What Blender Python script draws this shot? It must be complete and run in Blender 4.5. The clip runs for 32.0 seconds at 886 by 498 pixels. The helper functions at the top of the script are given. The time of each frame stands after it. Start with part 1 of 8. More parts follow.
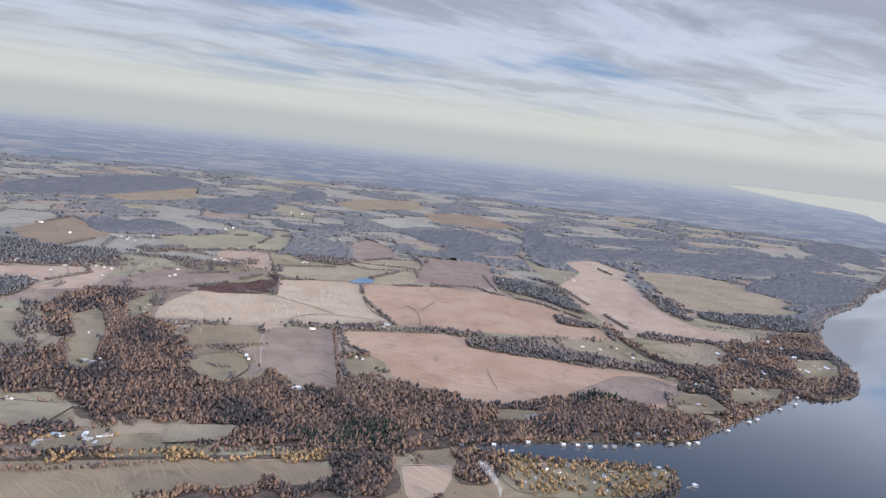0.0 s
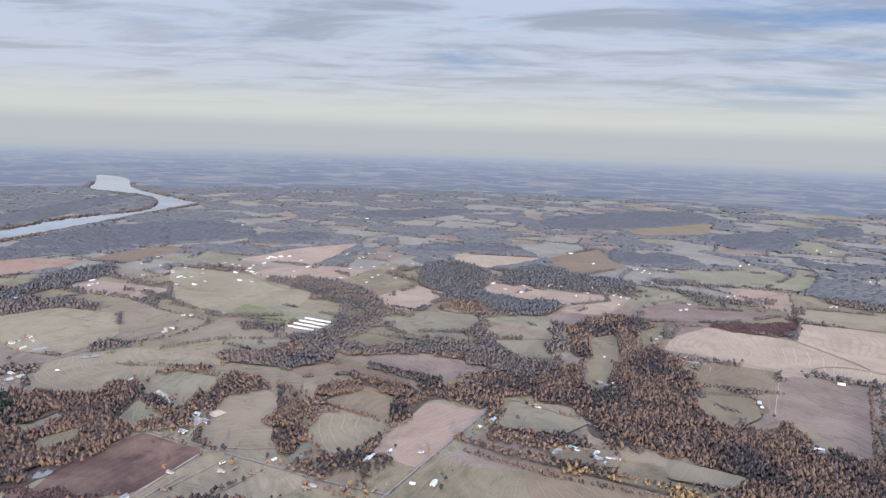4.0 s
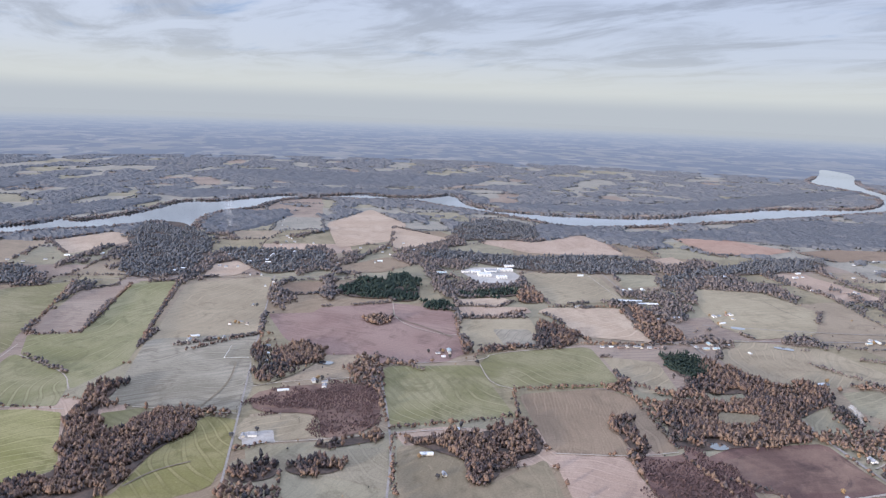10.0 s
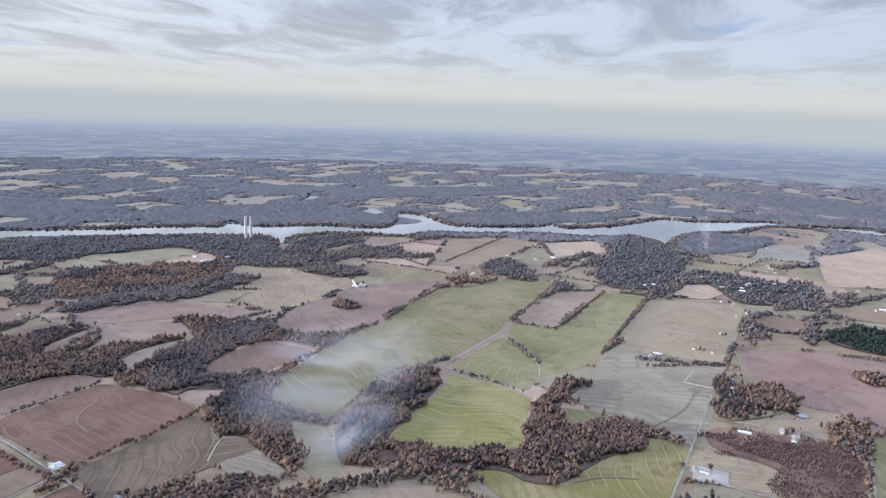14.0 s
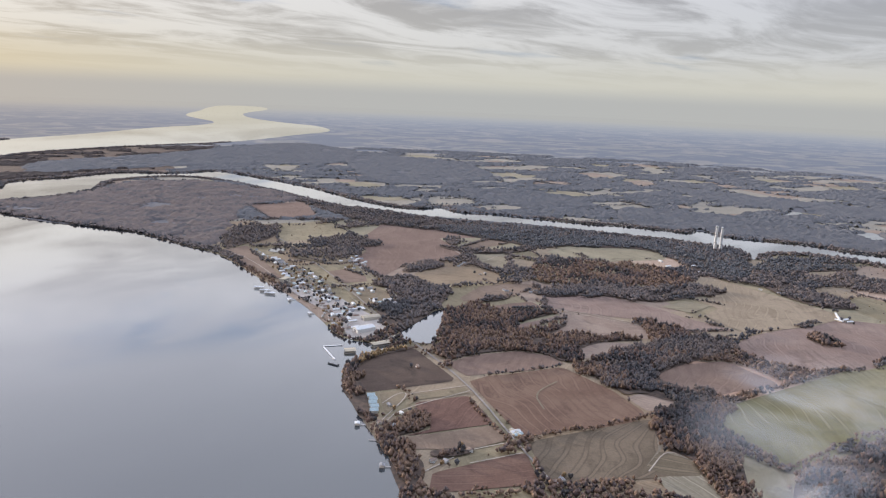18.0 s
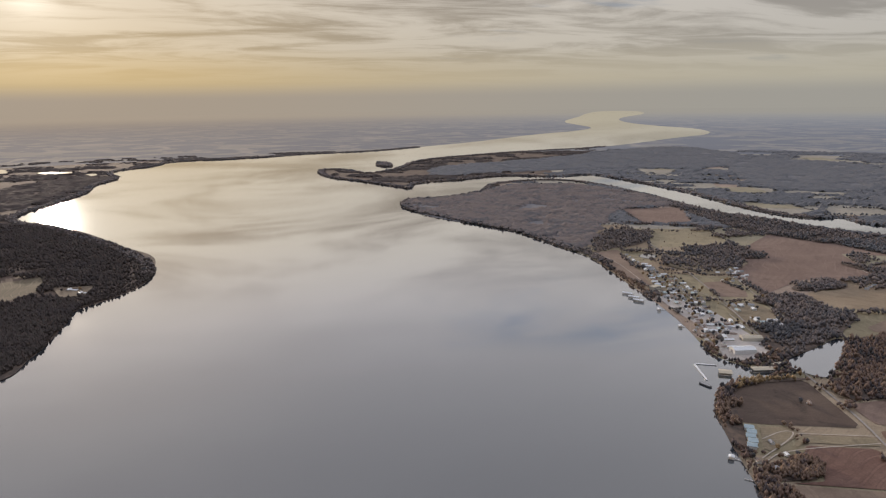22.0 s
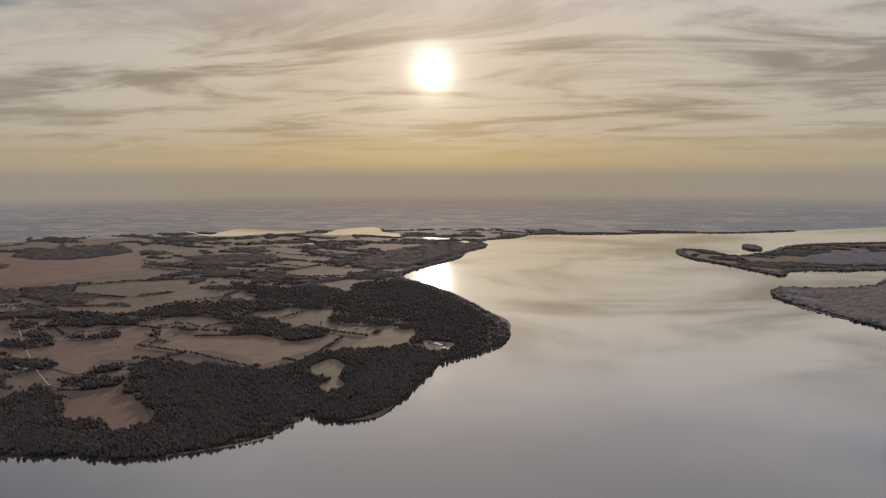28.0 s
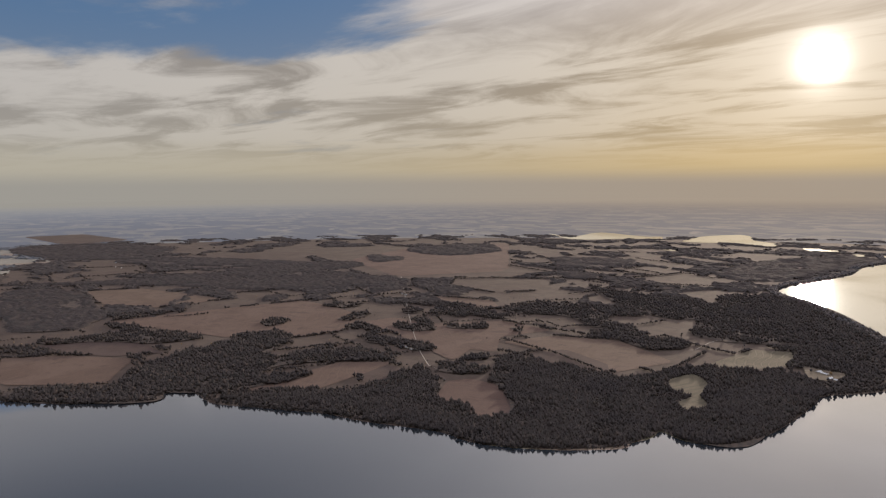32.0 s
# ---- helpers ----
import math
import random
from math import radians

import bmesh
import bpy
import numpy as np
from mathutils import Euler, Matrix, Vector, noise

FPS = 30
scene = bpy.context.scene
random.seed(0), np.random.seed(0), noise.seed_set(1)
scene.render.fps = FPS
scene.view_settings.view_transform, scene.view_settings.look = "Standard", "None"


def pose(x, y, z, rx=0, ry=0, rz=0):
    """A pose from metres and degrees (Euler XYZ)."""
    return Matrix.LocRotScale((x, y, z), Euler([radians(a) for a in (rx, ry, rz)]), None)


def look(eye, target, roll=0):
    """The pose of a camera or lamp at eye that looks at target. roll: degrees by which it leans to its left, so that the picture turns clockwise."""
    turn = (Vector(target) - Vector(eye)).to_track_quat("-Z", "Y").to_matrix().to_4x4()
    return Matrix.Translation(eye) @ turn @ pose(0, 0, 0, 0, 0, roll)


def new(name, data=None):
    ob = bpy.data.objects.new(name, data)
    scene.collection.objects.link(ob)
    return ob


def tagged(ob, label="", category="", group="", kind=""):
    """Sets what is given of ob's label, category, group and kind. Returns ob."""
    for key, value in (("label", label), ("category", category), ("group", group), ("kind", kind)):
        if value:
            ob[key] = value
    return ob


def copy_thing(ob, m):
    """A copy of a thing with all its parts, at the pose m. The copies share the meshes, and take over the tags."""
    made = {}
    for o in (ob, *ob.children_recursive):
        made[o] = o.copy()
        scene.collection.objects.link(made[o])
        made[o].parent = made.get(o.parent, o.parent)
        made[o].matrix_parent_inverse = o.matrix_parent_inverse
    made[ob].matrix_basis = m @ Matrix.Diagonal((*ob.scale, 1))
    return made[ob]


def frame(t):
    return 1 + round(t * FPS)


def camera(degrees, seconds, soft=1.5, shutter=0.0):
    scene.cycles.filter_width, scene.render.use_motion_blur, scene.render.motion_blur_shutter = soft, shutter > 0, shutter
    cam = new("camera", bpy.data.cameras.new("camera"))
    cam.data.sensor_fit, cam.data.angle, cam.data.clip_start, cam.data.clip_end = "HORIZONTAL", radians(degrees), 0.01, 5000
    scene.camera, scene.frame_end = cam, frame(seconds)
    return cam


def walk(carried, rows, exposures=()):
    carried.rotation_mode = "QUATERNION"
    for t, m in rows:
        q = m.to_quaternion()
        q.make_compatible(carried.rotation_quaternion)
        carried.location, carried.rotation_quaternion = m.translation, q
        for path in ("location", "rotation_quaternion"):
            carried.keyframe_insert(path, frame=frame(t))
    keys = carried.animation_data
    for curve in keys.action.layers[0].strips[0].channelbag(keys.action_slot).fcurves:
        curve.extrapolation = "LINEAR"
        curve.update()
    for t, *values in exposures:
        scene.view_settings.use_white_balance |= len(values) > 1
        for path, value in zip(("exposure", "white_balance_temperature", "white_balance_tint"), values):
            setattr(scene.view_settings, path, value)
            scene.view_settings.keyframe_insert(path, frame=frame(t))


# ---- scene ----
# A countryside of lakes and fields, one unit to some six metres of the real land:
# the lens reaches 5000 units and the land is seen over some 30 km.
from mathutils import geometry

# seconds, place, yaw to the left from +y, pitch, roll
PATH = [
    (0, 0.11, 0.36, 107.87, 1.65, -9.30, 6.34),
    (0.5, 0.13, 1.26, 107.42, 7.62, -10.13, 6.14),
    (1, -0.11, 2.14, 107.16, 13.45, -10.80, 5.23),
    (1.5, -0.50, 2.51, 107.03, 18.89, -11.13, 4.20),
    (2, -0.82, 3.31, 106.87, 23.78, -11.10, 3.39),
    (2.5, -1.11, 3.95, 106.51, 28.43, -10.67, 2.83),
    (3, -1.81, 4.69, 106.17, 32.98, -10.12, 2.46),
    (3.5, -2.42, 5.34, 106.07, 37.79, -9.62, 2.14),
    (4, -2.69, 5.80, 106.00, 42.77, -9.33, 1.84),
    (4.5, -3.48, 6.24, 105.65, 47.51, -9.29, 1.65),
    (6.5, -6.65, 7.20, 104.51, 65.68, -10.72, 1.99),
    (7, -7.68, 7.67, 103.91, 70.32, -11.21, 1.92),
    (7.5, -8.68, 7.87, 103.48, 74.90, -11.63, 1.87),
    (8, -9.19, 7.97, 103.34, 79.44, -11.93, 1.81),
    (8.5, -10.32, 8.00, 103.06, 83.88, -12.07, 1.89),
    (9, -11.19, 7.83, 102.66, 88.26, -12.02, 1.94),
    (9.5, -12.05, 7.69, 102.32, 92.80, -11.88, 1.99),
    (10, -13.12, 7.03, 101.99, 97.43, -11.66, 2.05),
    (10.5, -14.04, 6.57, 101.70, 102.23, -11.45, 1.94),
    (11, -14.92, 6.09, 101.57, 107.03, -11.20, 1.87),
    (11.5, -15.26, 5.82, 101.49, 111.92, -10.96, 1.89),
    (12, -15.81, 5.47, 101.20, 116.78, -10.83, 1.89),
    (12.5, -16.65, 4.67, 100.76, 121.60, -10.80, 2.03),
    (13, -17.06, 3.92, 100.58, 126.29, -10.92, 2.14),
    (13.5, -17.02, 3.16, 100.40, 130.87, -11.11, 2.16),
    (14, -17.49, 2.26, 100.06, 135.53, -11.33, 2.01),
    (14.5, -17.69, 1.61, 99.91, 140.24, -11.50, 1.73),
    (16.5, -18.29, -2.41, 99.28, 158.63, -11.95, 1.57),
    (17, -18.11, -3.27, 99.26, 163.44, -11.98, 2.01),
    (17.5, -17.95, -4.33, 99.13, 168.27, -12.08, 2.35),
    (18, -17.80, -5.24, 98.95, 173.03, -12.29, 2.30),
    (18.5, -17.49, -6.72, 98.53, 177.64, -12.51, 1.96),
    (19, -17.39, -7.94, 98.18, 182.29, -12.64, 1.02),
    (19.5, -17.03, -8.96, 98.08, 186.71, -12.70, -0.14),
    (20, -16.37, -9.89, 98.09, 190.68, -12.64, -1.12),
    (20.5, -16.11, -10.81, 98.03, 194.06, -12.53, -1.79),
    (21, -15.82, -11.51, 97.85, 197.13, -12.40, -1.71),
    (21.5, -15.29, -12.62, 97.58, 200.10, -12.37, -1.27),
    (22, -14.73, -13.80, 97.19, 203.35, -12.31, -0.79),
    (22.5, -14.10, -14.80, 96.52, 206.64, -12.12, -0.49),
    (23, -13.64, -15.89, 96.27, 209.99, -11.76, -0.53),
    (23.5, -12.81, -16.80, 96.10, 213.37, -11.20, -0.96),
    (24, -11.77, -17.42, 96.20, 216.71, -10.45, -1.40),
    (24.5, -11.16, -18.00, 96.18, 219.70, -9.62, -1.75),
    (25, -10.59, -18.45, 96.16, 222.03, -8.79, -1.72),
    (25.5, -9.81, -18.94, 96.01, 223.76, -8.06, -1.50),
    (27.5, -5.75, -21.45, 95.23, 229.97, -6.13, -0.33),
    (28, -4.71, -21.92, 94.96, 231.88, -5.74, -0.18),
    (28.5, -3.89, -22.38, 94.87, 234.30, -5.42, -0.17),
    (29, -2.95, -22.69, 94.69, 237.18, -5.19, -0.26),
    (29.5, -1.93, -23.06, 94.63, 240.46, -5.10, -0.59),
    (30, -1.03, -23.16, 94.68, 244.00, -5.12, -0.76),
    (30.5, -0.16, -23.36, 94.72, 247.77, -5.15, -0.88),
    (31, 0.76, -23.53, 94.52, 251.91, -5.17, -0.77),
    (31.5, 2.04, -23.57, 94.20, 256.31, -5.16, -0.61),
    (32, 3.26, -23.45, 94.04, 260.89, -5.21, -0.39),
]
EXPOSURES = [(0, 0.80, 5300, 12), (9, 0.82, 5120, 13), (14, 0.88, 5150, 12), (17, 0.76, 5450, 12), (19, 0.55, 5750, 12), (23, 0.02, 6100, 12), (28, -0.12, 6250, 13), (32, 0.08, 6050, 13)]
cam = camera(65.05, 32.0, soft=1.25)
walk(cam, [(t, pose(x, y, z, 90 + pitch, 0, yaw) @ pose(0, 0, 0, 0, 0, roll)) for t, x, y, z, yaw, pitch, roll in PATH], EXPOSURES)

# ---- light ----
SUN_AZ, SUN_EL = radians(232.7), radians(8.6)
SUN = Vector((-math.sin(SUN_AZ) * math.cos(SUN_EL), math.cos(SUN_AZ) * math.cos(SUN_EL), math.sin(SUN_EL)))
# the haze at the horizon, away from the sun and below it; the clear gap in the cloud
HAZE, HAZE_SUN, CLOUD_TURN = (0.50, 0.45, 0.335), (0.62, 0.455, 0.225), -38
LOW, LOW_SUN = (0.385, 0.357, 0.295), (0.45, 0.355, 0.25)


def heading(yaw, rise):
    a, e = radians(yaw), radians(rise)
    return Vector((-math.sin(a) * math.cos(e), math.cos(a) * math.cos(e), math.sin(e)))


GAP, NORTH_GAP, DIM_SIDE = heading(283, 0), heading(8, 20), heading(325, 0)


class Nodes:
    """A small writer of node trees."""

    def __init__(self, tree):
        self.tree = tree
        tree.nodes.clear()

    def add(self, kind, *inputs, **settings):
        node = self.tree.nodes.new(kind)
        for key, value in settings.items():
            setattr(node, key, value)
        for n, value in enumerate(inputs):
            self.put(node.inputs[n], value)
        return node

    def put(self, socket, value):
        if value is None:
            return
        if isinstance(value, bpy.types.NodeSocket):
            self.tree.links.new(value, socket)
        elif isinstance(value, bpy.types.Node):
            self.tree.links.new(value.outputs[0], socket)
        else:
            socket.default_value = value

    def math(self, op, a, b=None, c=None, clamp=False):
        return self.add("ShaderNodeMath", a, b, c, operation=op, use_clamp=clamp).outputs[0]

    def vec(self, op, a, b=None):
        node = self.add("ShaderNodeVectorMath", a, b, operation=op)
        return node.outputs["Value" if op == "DOT_PRODUCT" else "Vector"]

    def noise(self, vector, scale, detail=4.0, rough=0.55, distort=0.0):
        node = self.add("ShaderNodeTexNoise")
        for key, value in (("Vector", vector), ("Scale", scale), ("Detail", detail), ("Roughness", rough), ("Distortion", distort)):
            self.put(node.inputs[key], value)
        return node.outputs[0]

    def ramp(self, value, low, high, to_low=0.0, to_high=1.0):
        node = self.add("ShaderNodeMapRange", interpolation_type="SMOOTHSTEP")
        for key, v in (("Value", value), ("From Min", low), ("From Max", high), ("To Min", to_low), ("To Max", to_high)):
            self.put(node.inputs[key], v)
        return node.outputs[0]

    def mix(self, fac, a, b, blend="MIX"):
        node = self.add("ShaderNodeMix", data_type="RGBA", blend_type=blend)
        for key, v in ((0, fac), (6, a), (7, b)):
            if isinstance(v, tuple) and len(v) == 3:
                v = (*v, 1)
            self.put(node.inputs[key], v)
        return node.outputs[2]


def build_world():
    world = bpy.data.worlds.new("sky")
    scene.world = world
    world.use_nodes = True
    n = Nodes(world.node_tree)
    way = n.add("ShaderNodeTexCoord").outputs["Generated"]
    split = n.add("ShaderNodeSeparateXYZ", way)
    x, y, z = split.outputs
    up = n.math("MAXIMUM", z, 0.0)
    sky = n.add("ShaderNodeTexSky", sky_type="NISHITA", sun_disc=False, sun_elevation=SUN_EL, sun_rotation=-SUN_AZ,
                air_density=1.0, dust_density=2.5, ozone_density=1.5)
    clear = n.mix(0.85, n.mix(1.0, sky, (0.085, 0.085, 0.085), "MULTIPLY"), (0.06, 0.165, 0.33))
    facing = n.vec("DOT_PRODUCT", way, tuple(SUN))
    near = n.math("MAXIMUM", facing, 0.0)
    side = n.math("MULTIPLY", n.math("ADD", facing, 1.0), 0.5)
    # high cloud on a flat sheet, drawn out by the wind, with a clear gap on one side
    flat = n.math("ADD", up, 0.065)
    sheet = n.add("ShaderNodeCombineXYZ", n.math("DIVIDE", x, flat), n.math("DIVIDE", y, flat), 0.0).outputs[0]
    turned = n.add("ShaderNodeVectorRotate", sheet, rotation_type="Z_AXIS")
    turned.inputs["Angle"].default_value = radians(CLOUD_TURN)
    long_sheet = n.vec("MULTIPLY", turned.outputs[0], (0.50, 0.92, 1.0))
    wisps = n.noise(long_sheet, 1.0, 10.0, 0.58, 0.4)
    broad = n.noise(n.vec("ADD", sheet, (3.1, 7.7, 0.0)), 0.36, 5.0, 0.55, 0.8)
    flat_way = n.vec("NORMALIZE", n.vec("MULTIPLY", way, (1.0, 1.0, 0.0)))
    gap = n.ramp(n.vec("DOT_PRODUCT", flat_way, tuple(GAP)), 0.90, 0.985, 0.0, 0.30)
    gap = n.math("MULTIPLY", gap, n.math("MULTIPLY", n.ramp(up, 0.14, 0.21), n.ramp(up, 0.25, 0.29, 1.0, 0.0)))
    gap = n.math("ADD", gap, n.ramp(n.vec("DOT_PRODUCT", way, tuple(NORTH_GAP)), 0.86, 0.99, 0.0, 0.10))
    cover = n.math("SUBTRACT", n.math("ADD", n.math("MULTIPLY", wisps, 0.85), n.math("MULTIPLY", broad, 0.45)), gap)
    cover = n.math("ADD", cover, n.ramp(facing, 0.88, 0.97, 0.0, 0.22))
    cloud = n.math("MAXIMUM", n.ramp(cover, 0.38, 0.58), n.ramp(up, 0.28, 0.36))
    thick = n.ramp(n.noise(n.vec("ADD", long_sheet, (5.0, 1.0, 0.0)), 1.3, 9.0, 0.62, 0.6), 0.42, 0.64)
    pale = n.mix(n.math("POWER", side, 2.0), (0.405, 0.407, 0.425), (0.76, 0.68, 0.56))
    grey = n.mix(n.math("POWER", side, 2.0), (0.245, 0.25, 0.272), (0.33, 0.285, 0.235))
    tint = n.mix(thick, pale, grey)
    # upper sky brightened sunward so the lake mirrors more light
    high = n.math("MULTIPLY", n.ramp(up, 0.14, 0.36), n.ramp(facing, 0.62, 0.97, 0.0, 0.45))
    tint = n.mix(n.math("MULTIPLY", high, n.ramp(broad, 0.30, 0.58, 0.35, 1.0)), tint, (1.30, 1.17, 1.05))
    # upper sky dimmed on one side to darken what the lake mirrors
    dim = n.math("MULTIPLY", n.ramp(up, 0.12, 0.45), n.ramp(n.vec("DOT_PRODUCT", way, tuple(DIM_SIDE)), 0.1, 0.8))
    tint = n.mix(dim, tint, n.mix(1.0, tint, (0.38, 0.41, 0.48), "MULTIPLY"))
    # higher up, above the view, the sheet of cloud is even, with broad soft swells, toned for the lake's reflection
    even = n.mix(n.math("POWER", side, 2.0), (0.62, 0.60, 0.575), (0.74, 0.685, 0.65))
    even = n.mix(n.ramp(broad, 0.34, 0.62, 0.0, 0.55), even, n.mix(1.0, even, (0.58, 0.58, 0.60), "MULTIPLY"))
    even = n.mix(dim, even, n.mix(1.0, even, (0.19, 0.225, 0.29), "MULTIPLY"))
    tint = n.mix(n.ramp(up, 0.17, 0.34), tint, even)
    body = n.mix(cloud, clear, tint)
    # the haze low over the land
    low = n.mix(n.math("POWER", near, 5.0), tuple(HAZE), tuple(HAZE_SUN))
    veiled = n.mix(n.math("MAXIMUM", n.ramp(up, 0.02, 0.115, 0.96, 0.0), n.math("POWER", 2.718, n.math("MULTIPLY", up, -10.5))), body, low)
    deep = n.mix(n.ramp(up, 0.0, 0.026, 1.0, 0.0), veiled, n.mix(n.math("POWER", near, 5.0), LOW, LOW_SUN))
    def lit(base, colour, amount):
        return n.mix(1.0, base, n.mix(1.0, colour, n.add("ShaderNodeCombineXYZ", amount, amount, amount).outputs[0], "MULTIPLY"), "ADD")
    warm = lit(deep, (1.0, 0.60, 0.12), n.math("MULTIPLY", n.math("MULTIPLY", n.math("POWER", near, 22.0), 0.16), n.ramp(up, 0.0, 0.04)))
    halo = n.math("ADD", n.math("MULTIPLY", n.math("POWER", near, 260.0), 0.20), n.math("MULTIPLY", n.math("POWER", near, 1500.0), 0.18))
    disc = n.math("MULTIPLY", n.math("MULTIPLY", n.math("POWER", near, 3400.0), 3.6), n.ramp(wisps, 0.36, 0.56, 1.0, 0.45))
    total = lit(warm, (1.0, 0.92, 0.76), n.math("ADD", disc, halo))
    # an overcast sky is brightest overhead; boosted and blued there, out of view, to light the land
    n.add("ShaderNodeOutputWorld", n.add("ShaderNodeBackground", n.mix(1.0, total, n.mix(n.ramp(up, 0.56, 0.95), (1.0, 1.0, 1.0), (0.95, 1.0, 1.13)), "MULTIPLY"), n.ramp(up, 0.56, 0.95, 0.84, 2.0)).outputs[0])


build_world()
sun = new("sun", bpy.data.lights.new("sun", "SUN"))
sun.data.energy, sun.data.angle, sun.data.color = 3.0, radians(2.0), (1.0, 0.80, 0.58)
sun.matrix_world = look(SUN * 900, (0, 0, 0))

# ---- materials ----
def material(name, rough=0.9):
    m = bpy.data.materials.new(name)
    m.use_nodes = True
    n = Nodes(m.node_tree)
    shader = n.add("ShaderNodeBsdfPrincipled")
    shader.inputs["Roughness"].default_value = rough
    shader.inputs["Specular IOR Level"].default_value = 0.25
    n.add("ShaderNodeOutputMaterial", shader.outputs[0])
    return m, n, shader


def place(n):
    return n.add("ShaderNodeNewGeometry").outputs["Position"]


def bump(n, shader, height, strength=0.3, distance=0.1):
    node = n.add("ShaderNodeBump")
    node.inputs["Strength"].default_value, node.inputs["Distance"].default_value = strength, distance
    n.put(node.inputs["Height"], height)
    n.put(shader.inputs["Normal"], node.outputs[0])


def field_material(name, base, pale, dark, lines=0.25, spacing=0.35, winding=3.0, contours=0.0):
    """Worked land: broad patches, wet and dry ground, drill lines and winding contour strips."""
    m, n, shader = material(name, 0.95)
    p = place(n)
    info = n.add("ShaderNodeObjectInfo").outputs["Random"]
    turned = n.add("ShaderNodeVectorRotate", p, rotation_type="Z_AXIS")
    n.put(turned.inputs["Angle"], n.math("MULTIPLY", info, 3.1))
    tp = turned.outputs[0]
    colour = n.mix(n.ramp(n.noise(p, 0.028, 5, 0.6, 0.8), 0.35, 0.66), base, pale)
    colour = n.mix(n.math("MULTIPLY", n.ramp(n.noise(p, 0.07, 7, 0.68, 1.4), 0.48, 0.70), 0.85), colour, dark)
    wave = n.add("ShaderNodeTexWave")
    for key, v in (("Vector", tp), ("Scale", spacing), ("Distortion", winding), ("Detail", 2.0), ("Detail Scale", 0.35)):
        n.put(wave.inputs[key], v)
    worn = n.ramp(n.noise(p, 0.05, 4, 0.6), 0.35, 0.6)
    colour = n.mix(n.math("MULTIPLY", n.math("MULTIPLY", n.ramp(wave.outputs["Fac"], 0.35, 0.95), worn), lines * 1.6), colour, pale)
    if contours:
        bands = n.add("ShaderNodeTexWave", bands_direction="X")
        for key, v in (("Vector", tp), ("Scale", 0.075), ("Distortion", 13.0), ("Detail", 0.6), ("Detail Scale", 0.50)):
            n.put(bands.inputs[key], v)
        shown = n.ramp(n.noise(p, 0.03, 3, 0.5), 0.38, 0.56)
        colour = n.mix(n.math("MULTIPLY", n.math("MULTIPLY", n.ramp(bands.outputs["Fac"], 0.86, 0.97), shown), contours), colour, tuple(min(1.0, 1.5 * c) for c in pale))
        colour = n.mix(n.math("MULTIPLY", n.ramp(bands.outputs["Fac"], 0.62, 0.82), contours * 0.55), colour, tuple(0.85 * c for c in dark))
    bare = n.ramp(n.noise(p, 0.16, 6, 0.7, 2.0), 0.62, 0.74)
    colour = n.mix(n.math("MULTIPLY", bare, 0.7), colour, tuple(min(1.0, 1.2 * c) for c in pale))
    tuft = n.ramp(n.noise(p, 0.9, 5, 0.75, 0.5), 0.56, 0.72)
    colour = n.mix(n.math("MULTIPLY", tuft, 0.25), colour, tuple(0.8 * c for c in dark))
    fine = n.noise(p, 1.5, 5, 0.75)
    shift = n.add("ShaderNodeHueSaturation")
    n.put(shift.inputs["Hue"], n.math("ADD", 0.49, n.math("MULTIPLY", info, 0.02)))
    n.put(shift.inputs["Value"], n.math("ADD", n.math("MULTIPLY", n.ramp(fine, 0.36, 0.64), 0.20), n.math("ADD", 0.90, n.math("MULTIPLY", info, 0.16))))
    n.put(shift.inputs["Color"], colour)
    n.put(shader.inputs["Base Color"], shift.outputs[0])
    bump(n, shader, n.noise(p, 2.5, 4, 0.7), 0.25, 0.08)
    return m


